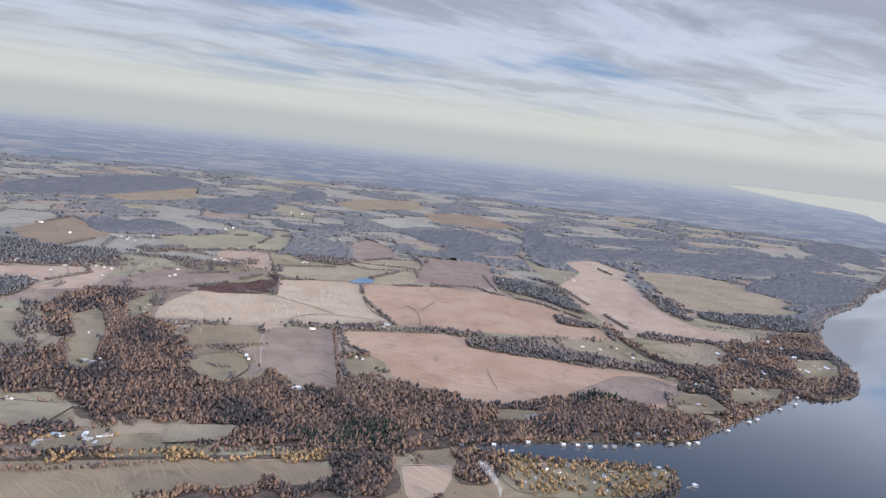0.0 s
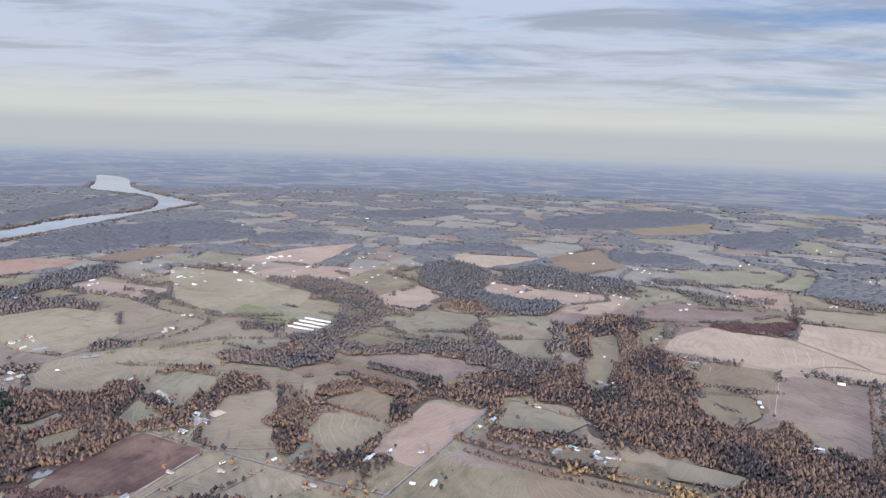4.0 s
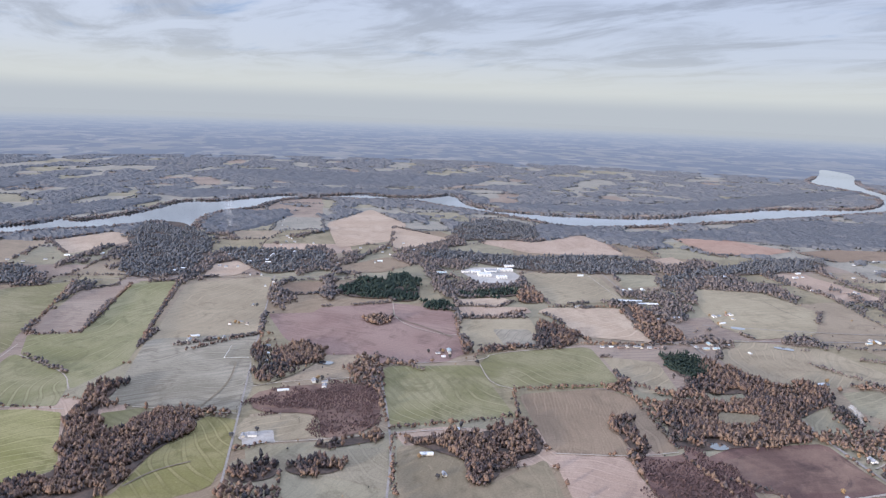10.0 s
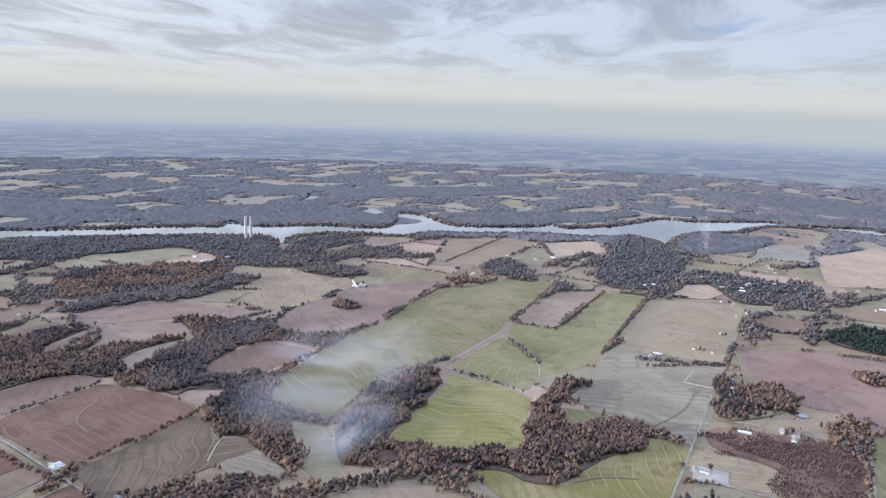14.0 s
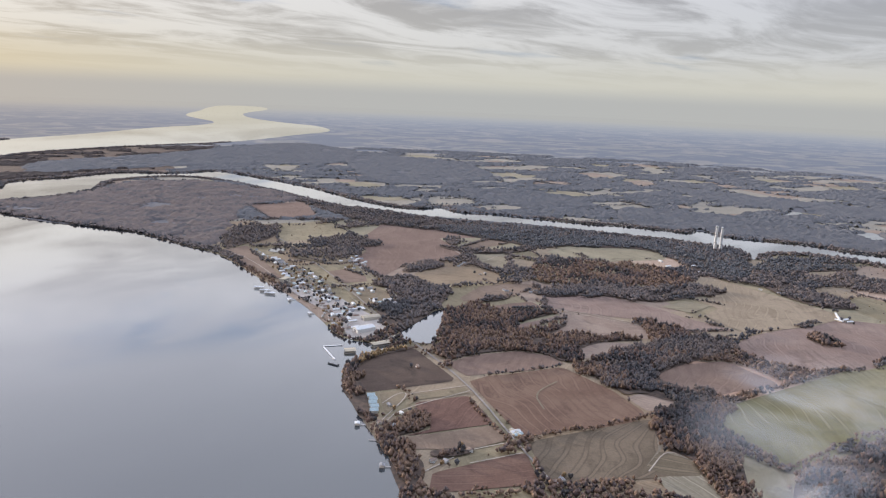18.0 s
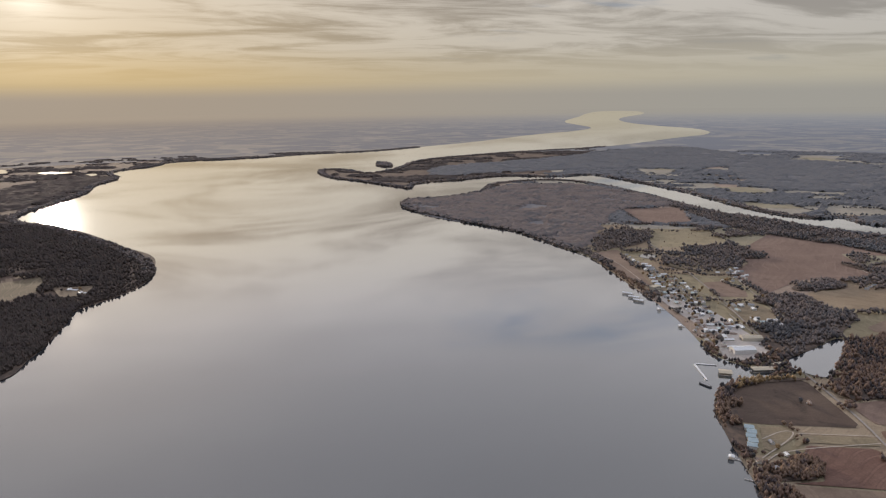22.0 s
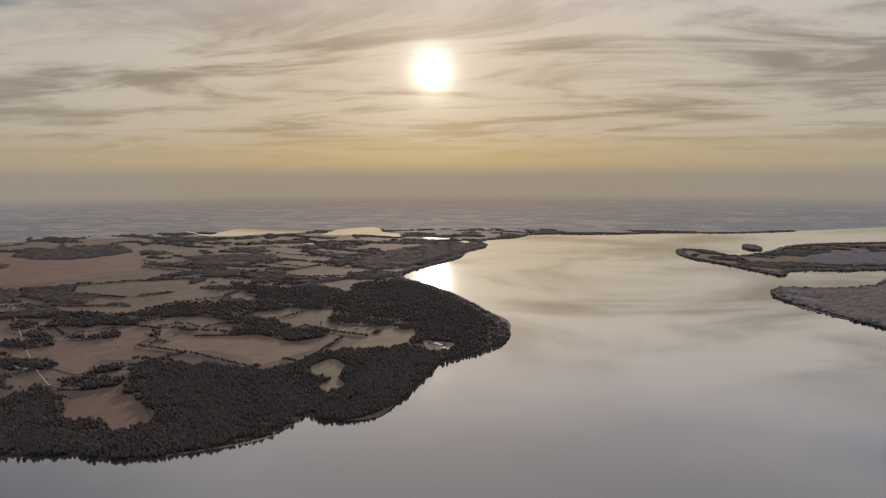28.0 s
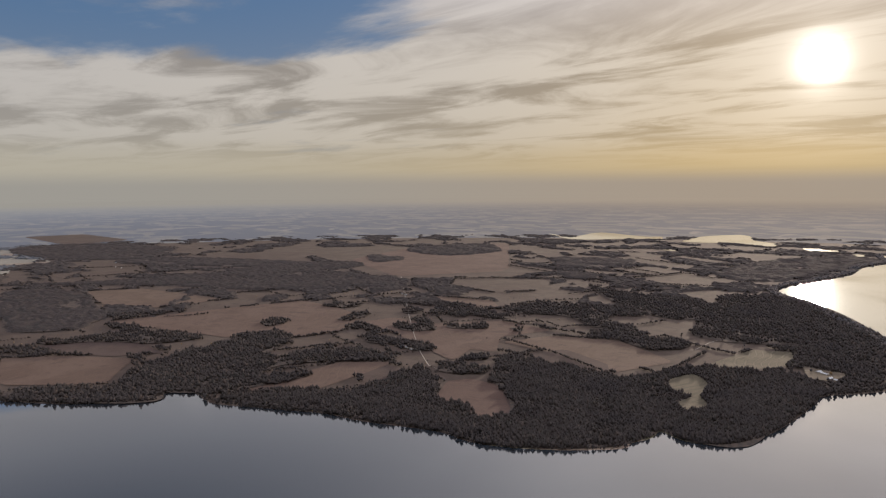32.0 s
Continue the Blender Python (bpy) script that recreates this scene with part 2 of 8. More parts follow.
FIELD = {
    "tan": field_material("tan_stubble", (0.345, 0.255, 0.185), (0.41, 0.315, 0.235), (0.27, 0.2, 0.148), 0.18, 0.22, 5.0, 0.45),
    "redtan": field_material("red_tan_tilth", (0.314, 0.207, 0.142), (0.380, 0.268, 0.189), (0.249, 0.162, 0.114), 0.15, 0.12, 6.0, 0.55),
    "soil": field_material("brown_tilth", (0.212, 0.153, 0.121), (0.278, 0.215, 0.172), (0.156, 0.116, 0.096), 0.20, 0.16, 5.0, 0.45),
    "redsoil": field_material("red_tilth", (0.215, 0.142, 0.115), (0.285, 0.205, 0.165), (0.16, 0.108, 0.088), 0.15, 0.10, 8.0, 0.35),
    "stubble": field_material("grey_stubble", (0.202, 0.150, 0.101), (0.252, 0.190, 0.130), (0.158, 0.116, 0.079), 0.35, 0.25, 1.5, 0.35),
    "contour": field_material("contoured_stubble", (0.180, 0.156, 0.116), (0.289, 0.252, 0.196), (0.138, 0.116, 0.087), 0.2, 0.16, 9.0, 0.85),
    "olive": field_material("dry_pasture", (0.25, 0.203, 0.138), (0.315, 0.258, 0.178), (0.19, 0.153, 0.102), 0.12, 0.12, 6.0, 0.40),
    "grass": field_material("rough_meadow", (0.18, 0.147, 0.096), (0.26, 0.21, 0.14), (0.125, 0.103, 0.067), 0.1, 0.1, 8.0, 0.20),
    "greengrey": field_material("grey_green_pasture", (0.222, 0.192, 0.13), (0.278, 0.242, 0.168), (0.166, 0.143, 0.098), 0.12, 0.2, 3.0, 0.30),
    "green": field_material("winter_wheat", (0.173, 0.163, 0.075), (0.260, 0.235, 0.135), (0.134, 0.124, 0.060), 0.05, 0.14, 5.0, 0.55),
    "lime": field_material("young_wheat", (0.179, 0.164, 0.059), (0.270, 0.236, 0.116), (0.138, 0.124, 0.046), 0.05, 0.14, 5.0, 0.6),
    "dark": field_material("burnt_heath", (0.10, 0.06, 0.052), (0.21, 0.135, 0.105), (0.06, 0.038, 0.036), 0.1, 0.1, 9.0),
    "heath": field_material("dark_scrub", (0.072, 0.051, 0.041), (0.111, 0.081, 0.062), (0.043, 0.032, 0.028), 0.1, 0.1, 9.0),
    "yard": field_material("gravel_yard", (0.352, 0.317, 0.282), (0.437, 0.402, 0.366), (0.267, 0.239, 0.211), 0.1, 0.5, 9.0),
    "sandlot": field_material("sand_arena", (0.51, 0.405, 0.282), (0.581, 0.475, 0.352), (0.44, 0.352, 0.246), 0.1, 0.5, 3.0),
    # next three: field tones darkened to paint in the view against the sun
    "clay": field_material("backlit_clay_tilth", (0.128, 0.075, 0.056), (0.172, 0.109, 0.081), (0.096, 0.056, 0.044), 0.15, 0.10, 8.0, 0.5),
    "claytan": field_material("backlit_pale_clay", (0.174, 0.123, 0.093), (0.218, 0.159, 0.121), (0.133, 0.093, 0.072), 0.15, 0.10, 8.0, 0.4),
    "dusky": field_material("backlit_contours", (0.115, 0.092, 0.062), (0.176, 0.139, 0.097), (0.087, 0.070, 0.049), 0.15, 0.12, 8.0, 0.8),
    # next two: distant land, its colour paled or muted to paint in haze
    "hazed_pale": field_material("haze_paled_stubble", (0.43, 0.38, 0.335), (0.52, 0.46, 0.40), (0.35, 0.315, 0.285), 0.12, 0.1, 6.0, 0.2),
    "fallow": field_material("haze_muted_land", (0.247, 0.226, 0.184), (0.304, 0.275, 0.221), (0.194, 0.179, 0.149), 0.12, 0.1, 6.0, 0.2),
    # umber and bronze: fields towards the sun, backlight darkened into their colour
    "umber": field_material("backlit_tilth", (0.113, 0.072, 0.054), (0.140, 0.092, 0.070), (0.085, 0.055, 0.044), 0.12, 0.1, 6.0, 0.2),
    "bronze": field_material("backlit_stubble", (0.083, 0.056, 0.045), (0.104, 0.074, 0.059), (0.060, 0.043, 0.035), 0.12, 0.1, 6.0, 0.2),
}
WORDS = {"tan": "pale tan harvested field with faint drill lines", "redtan": "reddish tan tilled field with winding pale strips",
         "soil": "brown ploughed field with worn pale patches", "redsoil": "red-brown ploughed field on a gentle rise",
         "stubble": "grey stubble field with straight drill lines", "contour": "olive-grey field with curving contour strips",
         "olive": "dry olive pasture with bare tan patches", "grass": "rough brown-green meadow beside the trees",
         "greengrey": "dull grey-green pasture between hedges", "green": "green winter wheat field with faint contours",
         "lime": "bright yellow-green young wheat field", "dark": "burnt dark red-brown heath plot",
         "heath": "dark scrubby plot beside the lake", "yard": "pale gravel farmyard", "sandlot": "sand riding arena beside a farm",
         "clay": "bare red clay field near the lake road, darkened as backlit", "claytan": "pale clay field, darkened as backlit", "dusky": "olive field with curving strips, darkened as backlit",
         "hazed_pale": "stubble field in the distance, paled for haze", "umber": "red-brown tilled field on the far shore, darkened as backlit", "fallow": "dull grey-tan land in the distance, muted for haze", "bronze": "bronze-brown stubble field on the far shore, darkened as backlit"}


def ground_material():
    m, n, shader = material("open_country", 0.95)
    p = place(n)
    colour = n.mix(n.ramp(n.noise(p, 0.012, 6, 0.6, 1.0), 0.38, 0.62), (0.195, 0.158, 0.108), (0.255, 0.208, 0.148))
    colour = n.mix(n.ramp(n.noise(p, 0.045, 7, 0.68, 1.5), 0.5, 0.64), colour, (0.115, 0.098, 0.074))
    colour = n.mix(n.math("MULTIPLY", n.ramp(n.noise(p, 0.22, 6, 0.7, 1.0), 0.52, 0.70), 0.6), colour, (0.31, 0.255, 0.19))
    colour = n.mix(n.math("MULTIPLY", n.ramp(n.noise(p, 0.8, 5, 0.75), 0.54, 0.70), 0.6), colour, (0.11, 0.095, 0.07))
    n.put(shader.inputs["Base Color"], colour)
    bump(n, shader, n.noise(p, 1.2, 4, 0.7), 0.5, 0.2)
    return m


def tree_material(name, tones):
    """Crowns: a tone for each tree, mottled by leaf and shadowless twig."""
    m, n, shader = material(name, 0.95)
    p = place(n)
    tone = n.add("ShaderNodeAttribute", attribute_name="tone").outputs["Fac"]
    ramp = n.add("ShaderNodeValToRGB")
    ramp.color_ramp.interpolation = "LINEAR"
    els = ramp.color_ramp.elements
    mean = [sum(c[j] for c in tones) / len(tones) for j in range(3)]
    tones = [[m0 + 0.8 * (v - m0) for v, m0 in zip(c, mean)] for c in tones]
    for k, c in enumerate(tones):
        e = els[k] if k < 2 else els.new(0.5)
        e.position, e.color = k / (len(tones) - 1), (*c, 1)
    n.put(ramp.inputs[0], tone)
    mottle = n.noise(p, 2.6, 4, 0.75)
    colour = n.mix(n.ramp(mottle, 0.4, 0.7), ramp.outputs[0], n.mix(1.0, ramp.outputs[0], (0.66, 0.65, 0.65), "MULTIPLY"))
    n.put(shader.inputs["Base Color"], colour)
    shader.inputs["Specular IOR Level"].default_value = 0.1
    bump(n, shader, n.noise(p, 5.0, 3, 0.8), 0.7, 0.2)
    return m


CROWN = {
    "mix": tree_material("autumn_crowns", [(0.05, 0.056, 0.062), (0.10, 0.086, 0.088), (0.15, 0.116, 0.11), (0.21, 0.14, 0.108), (0.12, 0.102, 0.104), (0.25, 0.165, 0.118), (0.165, 0.13, 0.12), (0.285, 0.2, 0.138)]),
    "gold": tree_material("golden_crowns", [(0.30, 0.205, 0.11), (0.40, 0.285, 0.15), (0.25, 0.17, 0.105), (0.36, 0.27, 0.165)]),
    "dark": tree_material("bare_woods", [(0.095, 0.098, 0.106), (0.15, 0.134, 0.132), (0.195, 0.162, 0.148), (0.135, 0.127, 0.13), (0.22, 0.178, 0.157)]),
    # darker copy of the woods: backlight of the sunward shore put into its colour
    "dusk": tree_material("backlit_woods", [(0.065, 0.056, 0.055), (0.088, 0.07, 0.063), (0.108, 0.082, 0.069), (0.07, 0.062, 0.057)]),
    "conif": tree_material("pine_crowns", [(0.035, 0.05, 0.042), (0.05, 0.066, 0.052), (0.065, 0.075, 0.055), (0.04, 0.058, 0.05)]),
    "brush": tree_material("scrub_crowns", [(0.13, 0.085, 0.085), (0.17, 0.11, 0.10), (0.22, 0.14, 0.115), (0.11, 0.08, 0.082)]),
    # blue-grey tone paints the haze of distance into the crowns
    "far": tree_material("hazed_bare_woods", [(0.13, 0.136, 0.148), (0.165, 0.162, 0.166), (0.198, 0.182, 0.175), (0.144, 0.15, 0.16)]),
}
BARK, _n, _s = material("grey_bark", 0.95)
_n.put(_s.inputs["Base Color"], _n.mix(_n.noise(place(_n), 6.0), (0.10, 0.085, 0.07), (0.20, 0.17, 0.15)))
FLOOR, _n, _s = material("leaf_litter", 0.95)
_n.put(_s.inputs["Base Color"], _n.mix(_n.ramp(_n.noise(place(_n), 0.5, 5), 0.35, 0.65), (0.075, 0.06, 0.05), (0.13, 0.095, 0.075)))

# floor under the far woods, with haze put into its colour
HAZED_FLOOR, _n, _s = material("hazed_leaf_litter", 0.95)
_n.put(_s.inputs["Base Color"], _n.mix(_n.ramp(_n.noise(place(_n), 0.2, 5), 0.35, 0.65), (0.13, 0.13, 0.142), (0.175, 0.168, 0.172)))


def road_material(name, a, b):
    m, n, shader = material(name, 0.9)
    p = place(n)
    colour = n.mix(n.ramp(n.noise(p, 0.6, 5, 0.7), 0.35, 0.65), a, b)
    n.put(shader.inputs["Base Color"], colour)
    return m


ROAD = {"road": road_material("worn_asphalt", (0.25, 0.225, 0.205), (0.33, 0.295, 0.265)),
        "lane": road_material("pale_gravel", (0.35, 0.305, 0.255), (0.45, 0.395, 0.335)),
        "ditch": road_material("ditch_grass", (0.17, 0.14, 0.10), (0.24, 0.20, 0.14))}


def water_material():
    m, n, shader = material("lake_water", 0.06)
    p = place(n)
    n.put(shader.inputs["Base Color"], n.mix(n.noise(p, 0.004, 3), (0.030, 0.042, 0.055), (0.040, 0.050, 0.060)))
    bump(n, shader, n.noise(n.vec("MULTIPLY", p, (1.0, 0.45, 1.0)), 0.9, 4, 0.6), 0.015, 0.06)
    # calm water mirrors the sky the more, the lower it is seen
    mirror = n.add("ShaderNodeBsdfGlossy", (0.95, 0.955, 0.96, 1.0))
    n.put(mirror.inputs["Roughness"], n.ramp(n.noise(p, 0.01, 4, 0.6, 1.0), 0.35, 0.7, 0.012, 0.035))
    grazing = n.add("ShaderNodeLayerWeight").outputs["Facing"]
    both = n.add("ShaderNodeMixShader", n.ramp(grazing, 0.42, 0.93, 0.25, 0.80), shader.outputs[0], mirror.outputs[0])
    out = [k for k in n.tree.nodes if k.type == "OUTPUT_MATERIAL"][0]
    n.tree.links.new(both.outputs[0], out.inputs[0])
    return m


WATER = water_material()

# ---- the land ----
RNG = np.random.default_rng(7)


def mesh_object(name, verts, faces, mat):
    me = bpy.data.meshes.new(name)
    me.from_pydata(verts, [], faces)
    me.materials.append(mat)
    me.update()
    return new(name, me)


def sheet(name, outline, z, mat):
    """A flat piece of land or water inside an outline."""
    tris = geometry.tessellate_polygon([[Vector((x, y, 0)) for x, y in outline]])
    flat = []
    for a, b, c in tris:
        (ax, ay), (bx, by), (cx, cy) = outline[a], outline[b], outline[c]
        flat.append((a, b, c) if (bx - ax) * (cy - ay) - (by - ay) * (cx - ax) > 0 else (a, c, b))
    return mesh_object(name, [(x, y, z) for x, y in outline], flat, mat)


def rounded(points, cut=0.2, rounds=2, closed=True):
    """Corner cutting."""
    pts = [tuple(map(float, p)) for p in points]
    for _ in range(rounds):
        out = []
        last = len(pts) if closed else len(pts) - 1
        if not closed:
            out.append(pts[0])
        for k in range(last):
            (ax, ay), (bx, by) = pts[k], pts[(k + 1) % len(pts)]
            out += [(ax + (bx - ax) * cut, ay + (by - ay) * cut), (bx - (bx - ax) * cut, by - (by - ay) * cut)]
        if not closed:
            out.append(pts[-1])
        pts = out
    return pts


def inside(px, py, outline):
    """Which of the points lie inside an outline."""
    o = np.asarray(outline, float)
    px, py = np.asarray(px, float), np.asarray(py, float)
    (x0, y0), (x1, y1) = o.min(0), o.max(0)
    whole = np.zeros(px.shape, bool)
    near = np.nonzero((px >= x0) & (px <= x1) & (py >= y0) & (py <= y1))[0]
    if not len(near):
        return whole
    qx, qy = px[near], py[near]
    hit = np.zeros(len(near), bool)
    for (ax, ay), (bx, by) in zip(o, np.roll(o, -1, 0)):
        if ay != by:
            hit ^= ((ay > qy) != (by > qy)) & (qx < (bx - ax) * (qy - ay) / (by - ay) + ax)
    whole[near] = hit
    return whole


GROUND = tagged(mesh_object("ground", [(5200 * math.cos(a), 5200 * math.sin(a), 0) for a in np.linspace(0, 2 * math.pi, 97)[:-1]],
                            [tuple(range(96))], ground_material()), "open farmland of dry grass reaching the hazy horizon", "ground", kind="structure")

# shores, walked round with the water on one side
NORTH_SHORE = [(78, 214), (84, 226), (83, 236), (68, 233), (45, 232), (24, 230), (12, 229), (4, 231), (16, 237), (29, 243), (46, 246), (69, 253),
               (87, 258), (100, 263), (117, 280), (135, 298), (161, 322), (173, 337), (178, 330), (198, 338), (213, 353), (232, 392), (234, 430),
               (251, 475), (282, 535), (326, 583), (372, 637), (400, 686), (437, 719), (520, 850), (700, 1000), (650, 800), (520, 600), (420, 400),
               (345, 200)]
EAST_SHORE = [(332, 124), (325, 107), (320, 89), (318, 68), (318, 54), (332, 54), (329, 39), (310, 31), (302, 11), (294, -6), (289, -19), (275, -34),
              (266, -51), (257, -65), (246, -71), (238, -84), (232, -103), (229, -126), (235, -129), (237, -139), (246, -146), (233, -148), (226, -158),
              (229, -176), (240, -195), (264, -227), (273, -235), (272, -255), (275, -277), (288, -300), (312, -326), (345, -342), (408, -367), (474, -388),
              (534, -396), (570, -420), (590, -463), (615, -511), (645, -562), (690, -604), (712, -655)]
FAR_SHORE = [(732, -682), (780, -712), (811, -745), (805, -820), (850, -888), (758, -959), (707, -1092), (624, -1157), (578, -1310), (524, -1490), (487, -1806),
             (421, -1953), (406, -2174), (496, -2360), (640, -2680), (700, -3300), (780, -3772), (840, -4500), (600, -4500), (458, -3822), (500, -3147),
             (403, -2644), (236, -2309), (106, -2162), (51, -1882), (132, -1686), (192, -1467), (259, -1326), (331, -1251), (400, -1153), (455, -1042),
             (455, -973), (430, -890), (436, -812), (495, -861), (533, -850), (518, -816), (468, -760), (404, -736), (332, -698), (312, -690), (335, -745)]
CHANNEL_NORTH = [(292, -780), (275, -823), (249, -846), (199, -844), (166, -880), (152, -884), (116, -842), (70, -795), (27, -739), (-15, -668), (-41, -634),
                 (-70, -616), (-92, -640), (-98, -606), (-132, -602), (-157, -586), (-185, -571), (-216, -556), (-244, -548), (-267, -533), (-282, -522),
                 (-294, -544), (-299, -529), (-300, -514), (-328, -497), (-358, -486), (-371, -460), (-395, -446), (-424, -469), (-456, -512), (-470, -490),
                 (-445, -430), (-463, -407), (-513, -376), (-532, -381), (-521, -357), (-586, -336), (-661, -341), (-668, -311), (-700, -290), (-745, -262)]
RIVER_NORTH = [(-738, -238), (-763, -206), (-783, -186), (-767, -149), (-778, -110), (-828, -89), (-745, -68), (-715, -42), (-704, -20), (-698, 14),
               (-697, 64), (-704, 105), (-724, 146), (-758, 174), (-798, 234), (-829, 263), (-853, 319), (-866, 365), (-880, 399), (-960, 450), (-1040, 472),
               (-1116, 462), (-1196, 433), (-1358, 517), (-1553, 586), (-1497, 600), (-1398, 596), (-1212, 513), (-1035, 496), (-925, 492)]
RIVER_SOUTH = [(-912, 480), (-849, 389), (-815, 342), (-752, 254), (-706, 181), (-665, 117), (-638, 66), (-634, 34), (-658, 6), (-680, -20), (-697, -48),
               (-704, -60), (-724, -94), (-748, -119), (-752, -146), (-736, -175), (-740, -200), (-732, -227), (-716, -254), (-676, -260), (-640, -258),
               (-613, -279), (-563, -277), (-521, -260), (-516, -273), (-552, -300), (-508, -316), (-493, -340), (-472, -367), (-434, -385), (-410, -413),
               (-373, -411), (-355, -444), (-321, -461), (-299, -456), (-277, -427), (-294, -465), (-272, -480), (-246, -504), (-213, -517)]
TOWN_SHORE = [(-176, -536), (-137, -555), (-76, -574), (-49, -598), (-25, -616), (0, -628), (28, -662), (68, -723), (104, -763), (152, -815), (195, -824),
              (235, -788), (250, -751), (234, -694), (253, -643), (284, -624), (282, -594), (258, -562), (231, -543), (194, -523), (164, -508), (137, -496),
              (112, -473), (92, -453), (69, -434), (51, -403), (34, -372), (20, -349), (5, -319), (-3, -299), (-8, -284), (-18, -275), (-31, -274),
              (-30, -266), (-16, -258), (-12, -245), (-12, -232), (-16, -217), (-20, -203), (-24, -190), (-28, -178), (-29, -164), (-26, -120), (-8, -60),
              (12, 0), (28, 80), (52, 150)]
LAKE = rounded(NORTH_SHORE + EAST_SHORE + FAR_SHORE + CHANNEL_NORTH + RIVER_NORTH + RIVER_SOUTH + TOWN_SHORE, 0.25, 2)
INLET = rounded([(-36, -280), (-35, -288), (-45, -303), (-53, -318), (-58, -321), (-54, -296), (-48, -273), (-41, -275)], 0.2, 2)
PONDS = [rounded(o, 0.2, 2) for o in (
    [(41, -442), (36, -455), (28, -447), (32, -437)], [(-77, 470), (-70, 489), (-60, 491), (-60, 475), (-67, 468)],
    [(-224.6, 64.5), (-221.5, 68.2), (-224, 73.2), (-227.8, 69.5)], [(-79, 219), (-77, 223), (-74, 222), (-75, 218)],
    [(-331, 118), (-328, 118), (-326, 126), (-330, 126)], [(-358, 106), (-354, 106), (-353, 112), (-357, 113)], [(-265, -75), (-264, -69), (-268, -68), (-268, -74)],
    [(-401, -620), (-427, -632), (-452, -656), (-482, -692), (-453, -639), (-430, -623)], [(-429, -539), (-453, -546), (-452, -527), (-437, -507), (-424, -515)],
    [(1328, -441), (1188, -444), (1316, -548), (1246, -565), (1167, -582), (1173, -611), (1101, -578), (1142, -520), (1132, -455), (1165, -426)],
    [(1063, -584), (1157, -676), (1180, -757), (1147, -768), (1044, -707), (987, -710), (926, -667), (958, -656), (1012, -652), (1034, -607)],
    [(940, -489), (944, -512), (923, -523), (912, -496)],
    [(910, -694), (904, -719), (844, -715), (835, -683), (877, -680)],
    [(822, -704), (812, -716), (787, -693), (790, -681)],
    [(1092, 1856), (1310, 2357), (1269, 2713), (1333, 3374), (1529, 4400), (3000, 4000), (2600, 2500), (1500, 1800)])]


def water(name, outline, z, label):
    return tagged(sheet(name, outline, z, WATER), label, "water", kind="structure")


water("water", LAKE, 0.30, "calm lake and river reflecting the pale evening sky")
water("water", INLET, 0.31, "still wooded inlet behind the causeway")
for o in PONDS:
    water("water", o, 0.31, "small still pond among the fields")
WET = [LAKE, INLET, *PONDS]

TAKEN, BORDERS, LEVEL = [], [], [0.02]


def field(kind, corners):
    LEVEL[0] += 0.0015
    o = rounded(corners, 0.07, 2)
    TAKEN.append(o)
    BORDERS.append(list(corners))
    return tagged(sheet("field", o, LEVEL[0], FIELD[kind]), WORDS[kind], "field", kind="structure")


# ---- trees ----
GEM_V = np.array([(1, 0, 0), (0, 1, 0), (-1, 0, 0), (0, -1, 0), (0, 0, 1), (0, 0, -0.8)], float) * 1.15
GEM_F = np.array([(0, 1, 4), (1, 2, 4), (2, 3, 4), (3, 0, 4), (1, 0, 5), (2, 1, 5), (3, 2, 5), (0, 3, 5)])
TRIS = [0]


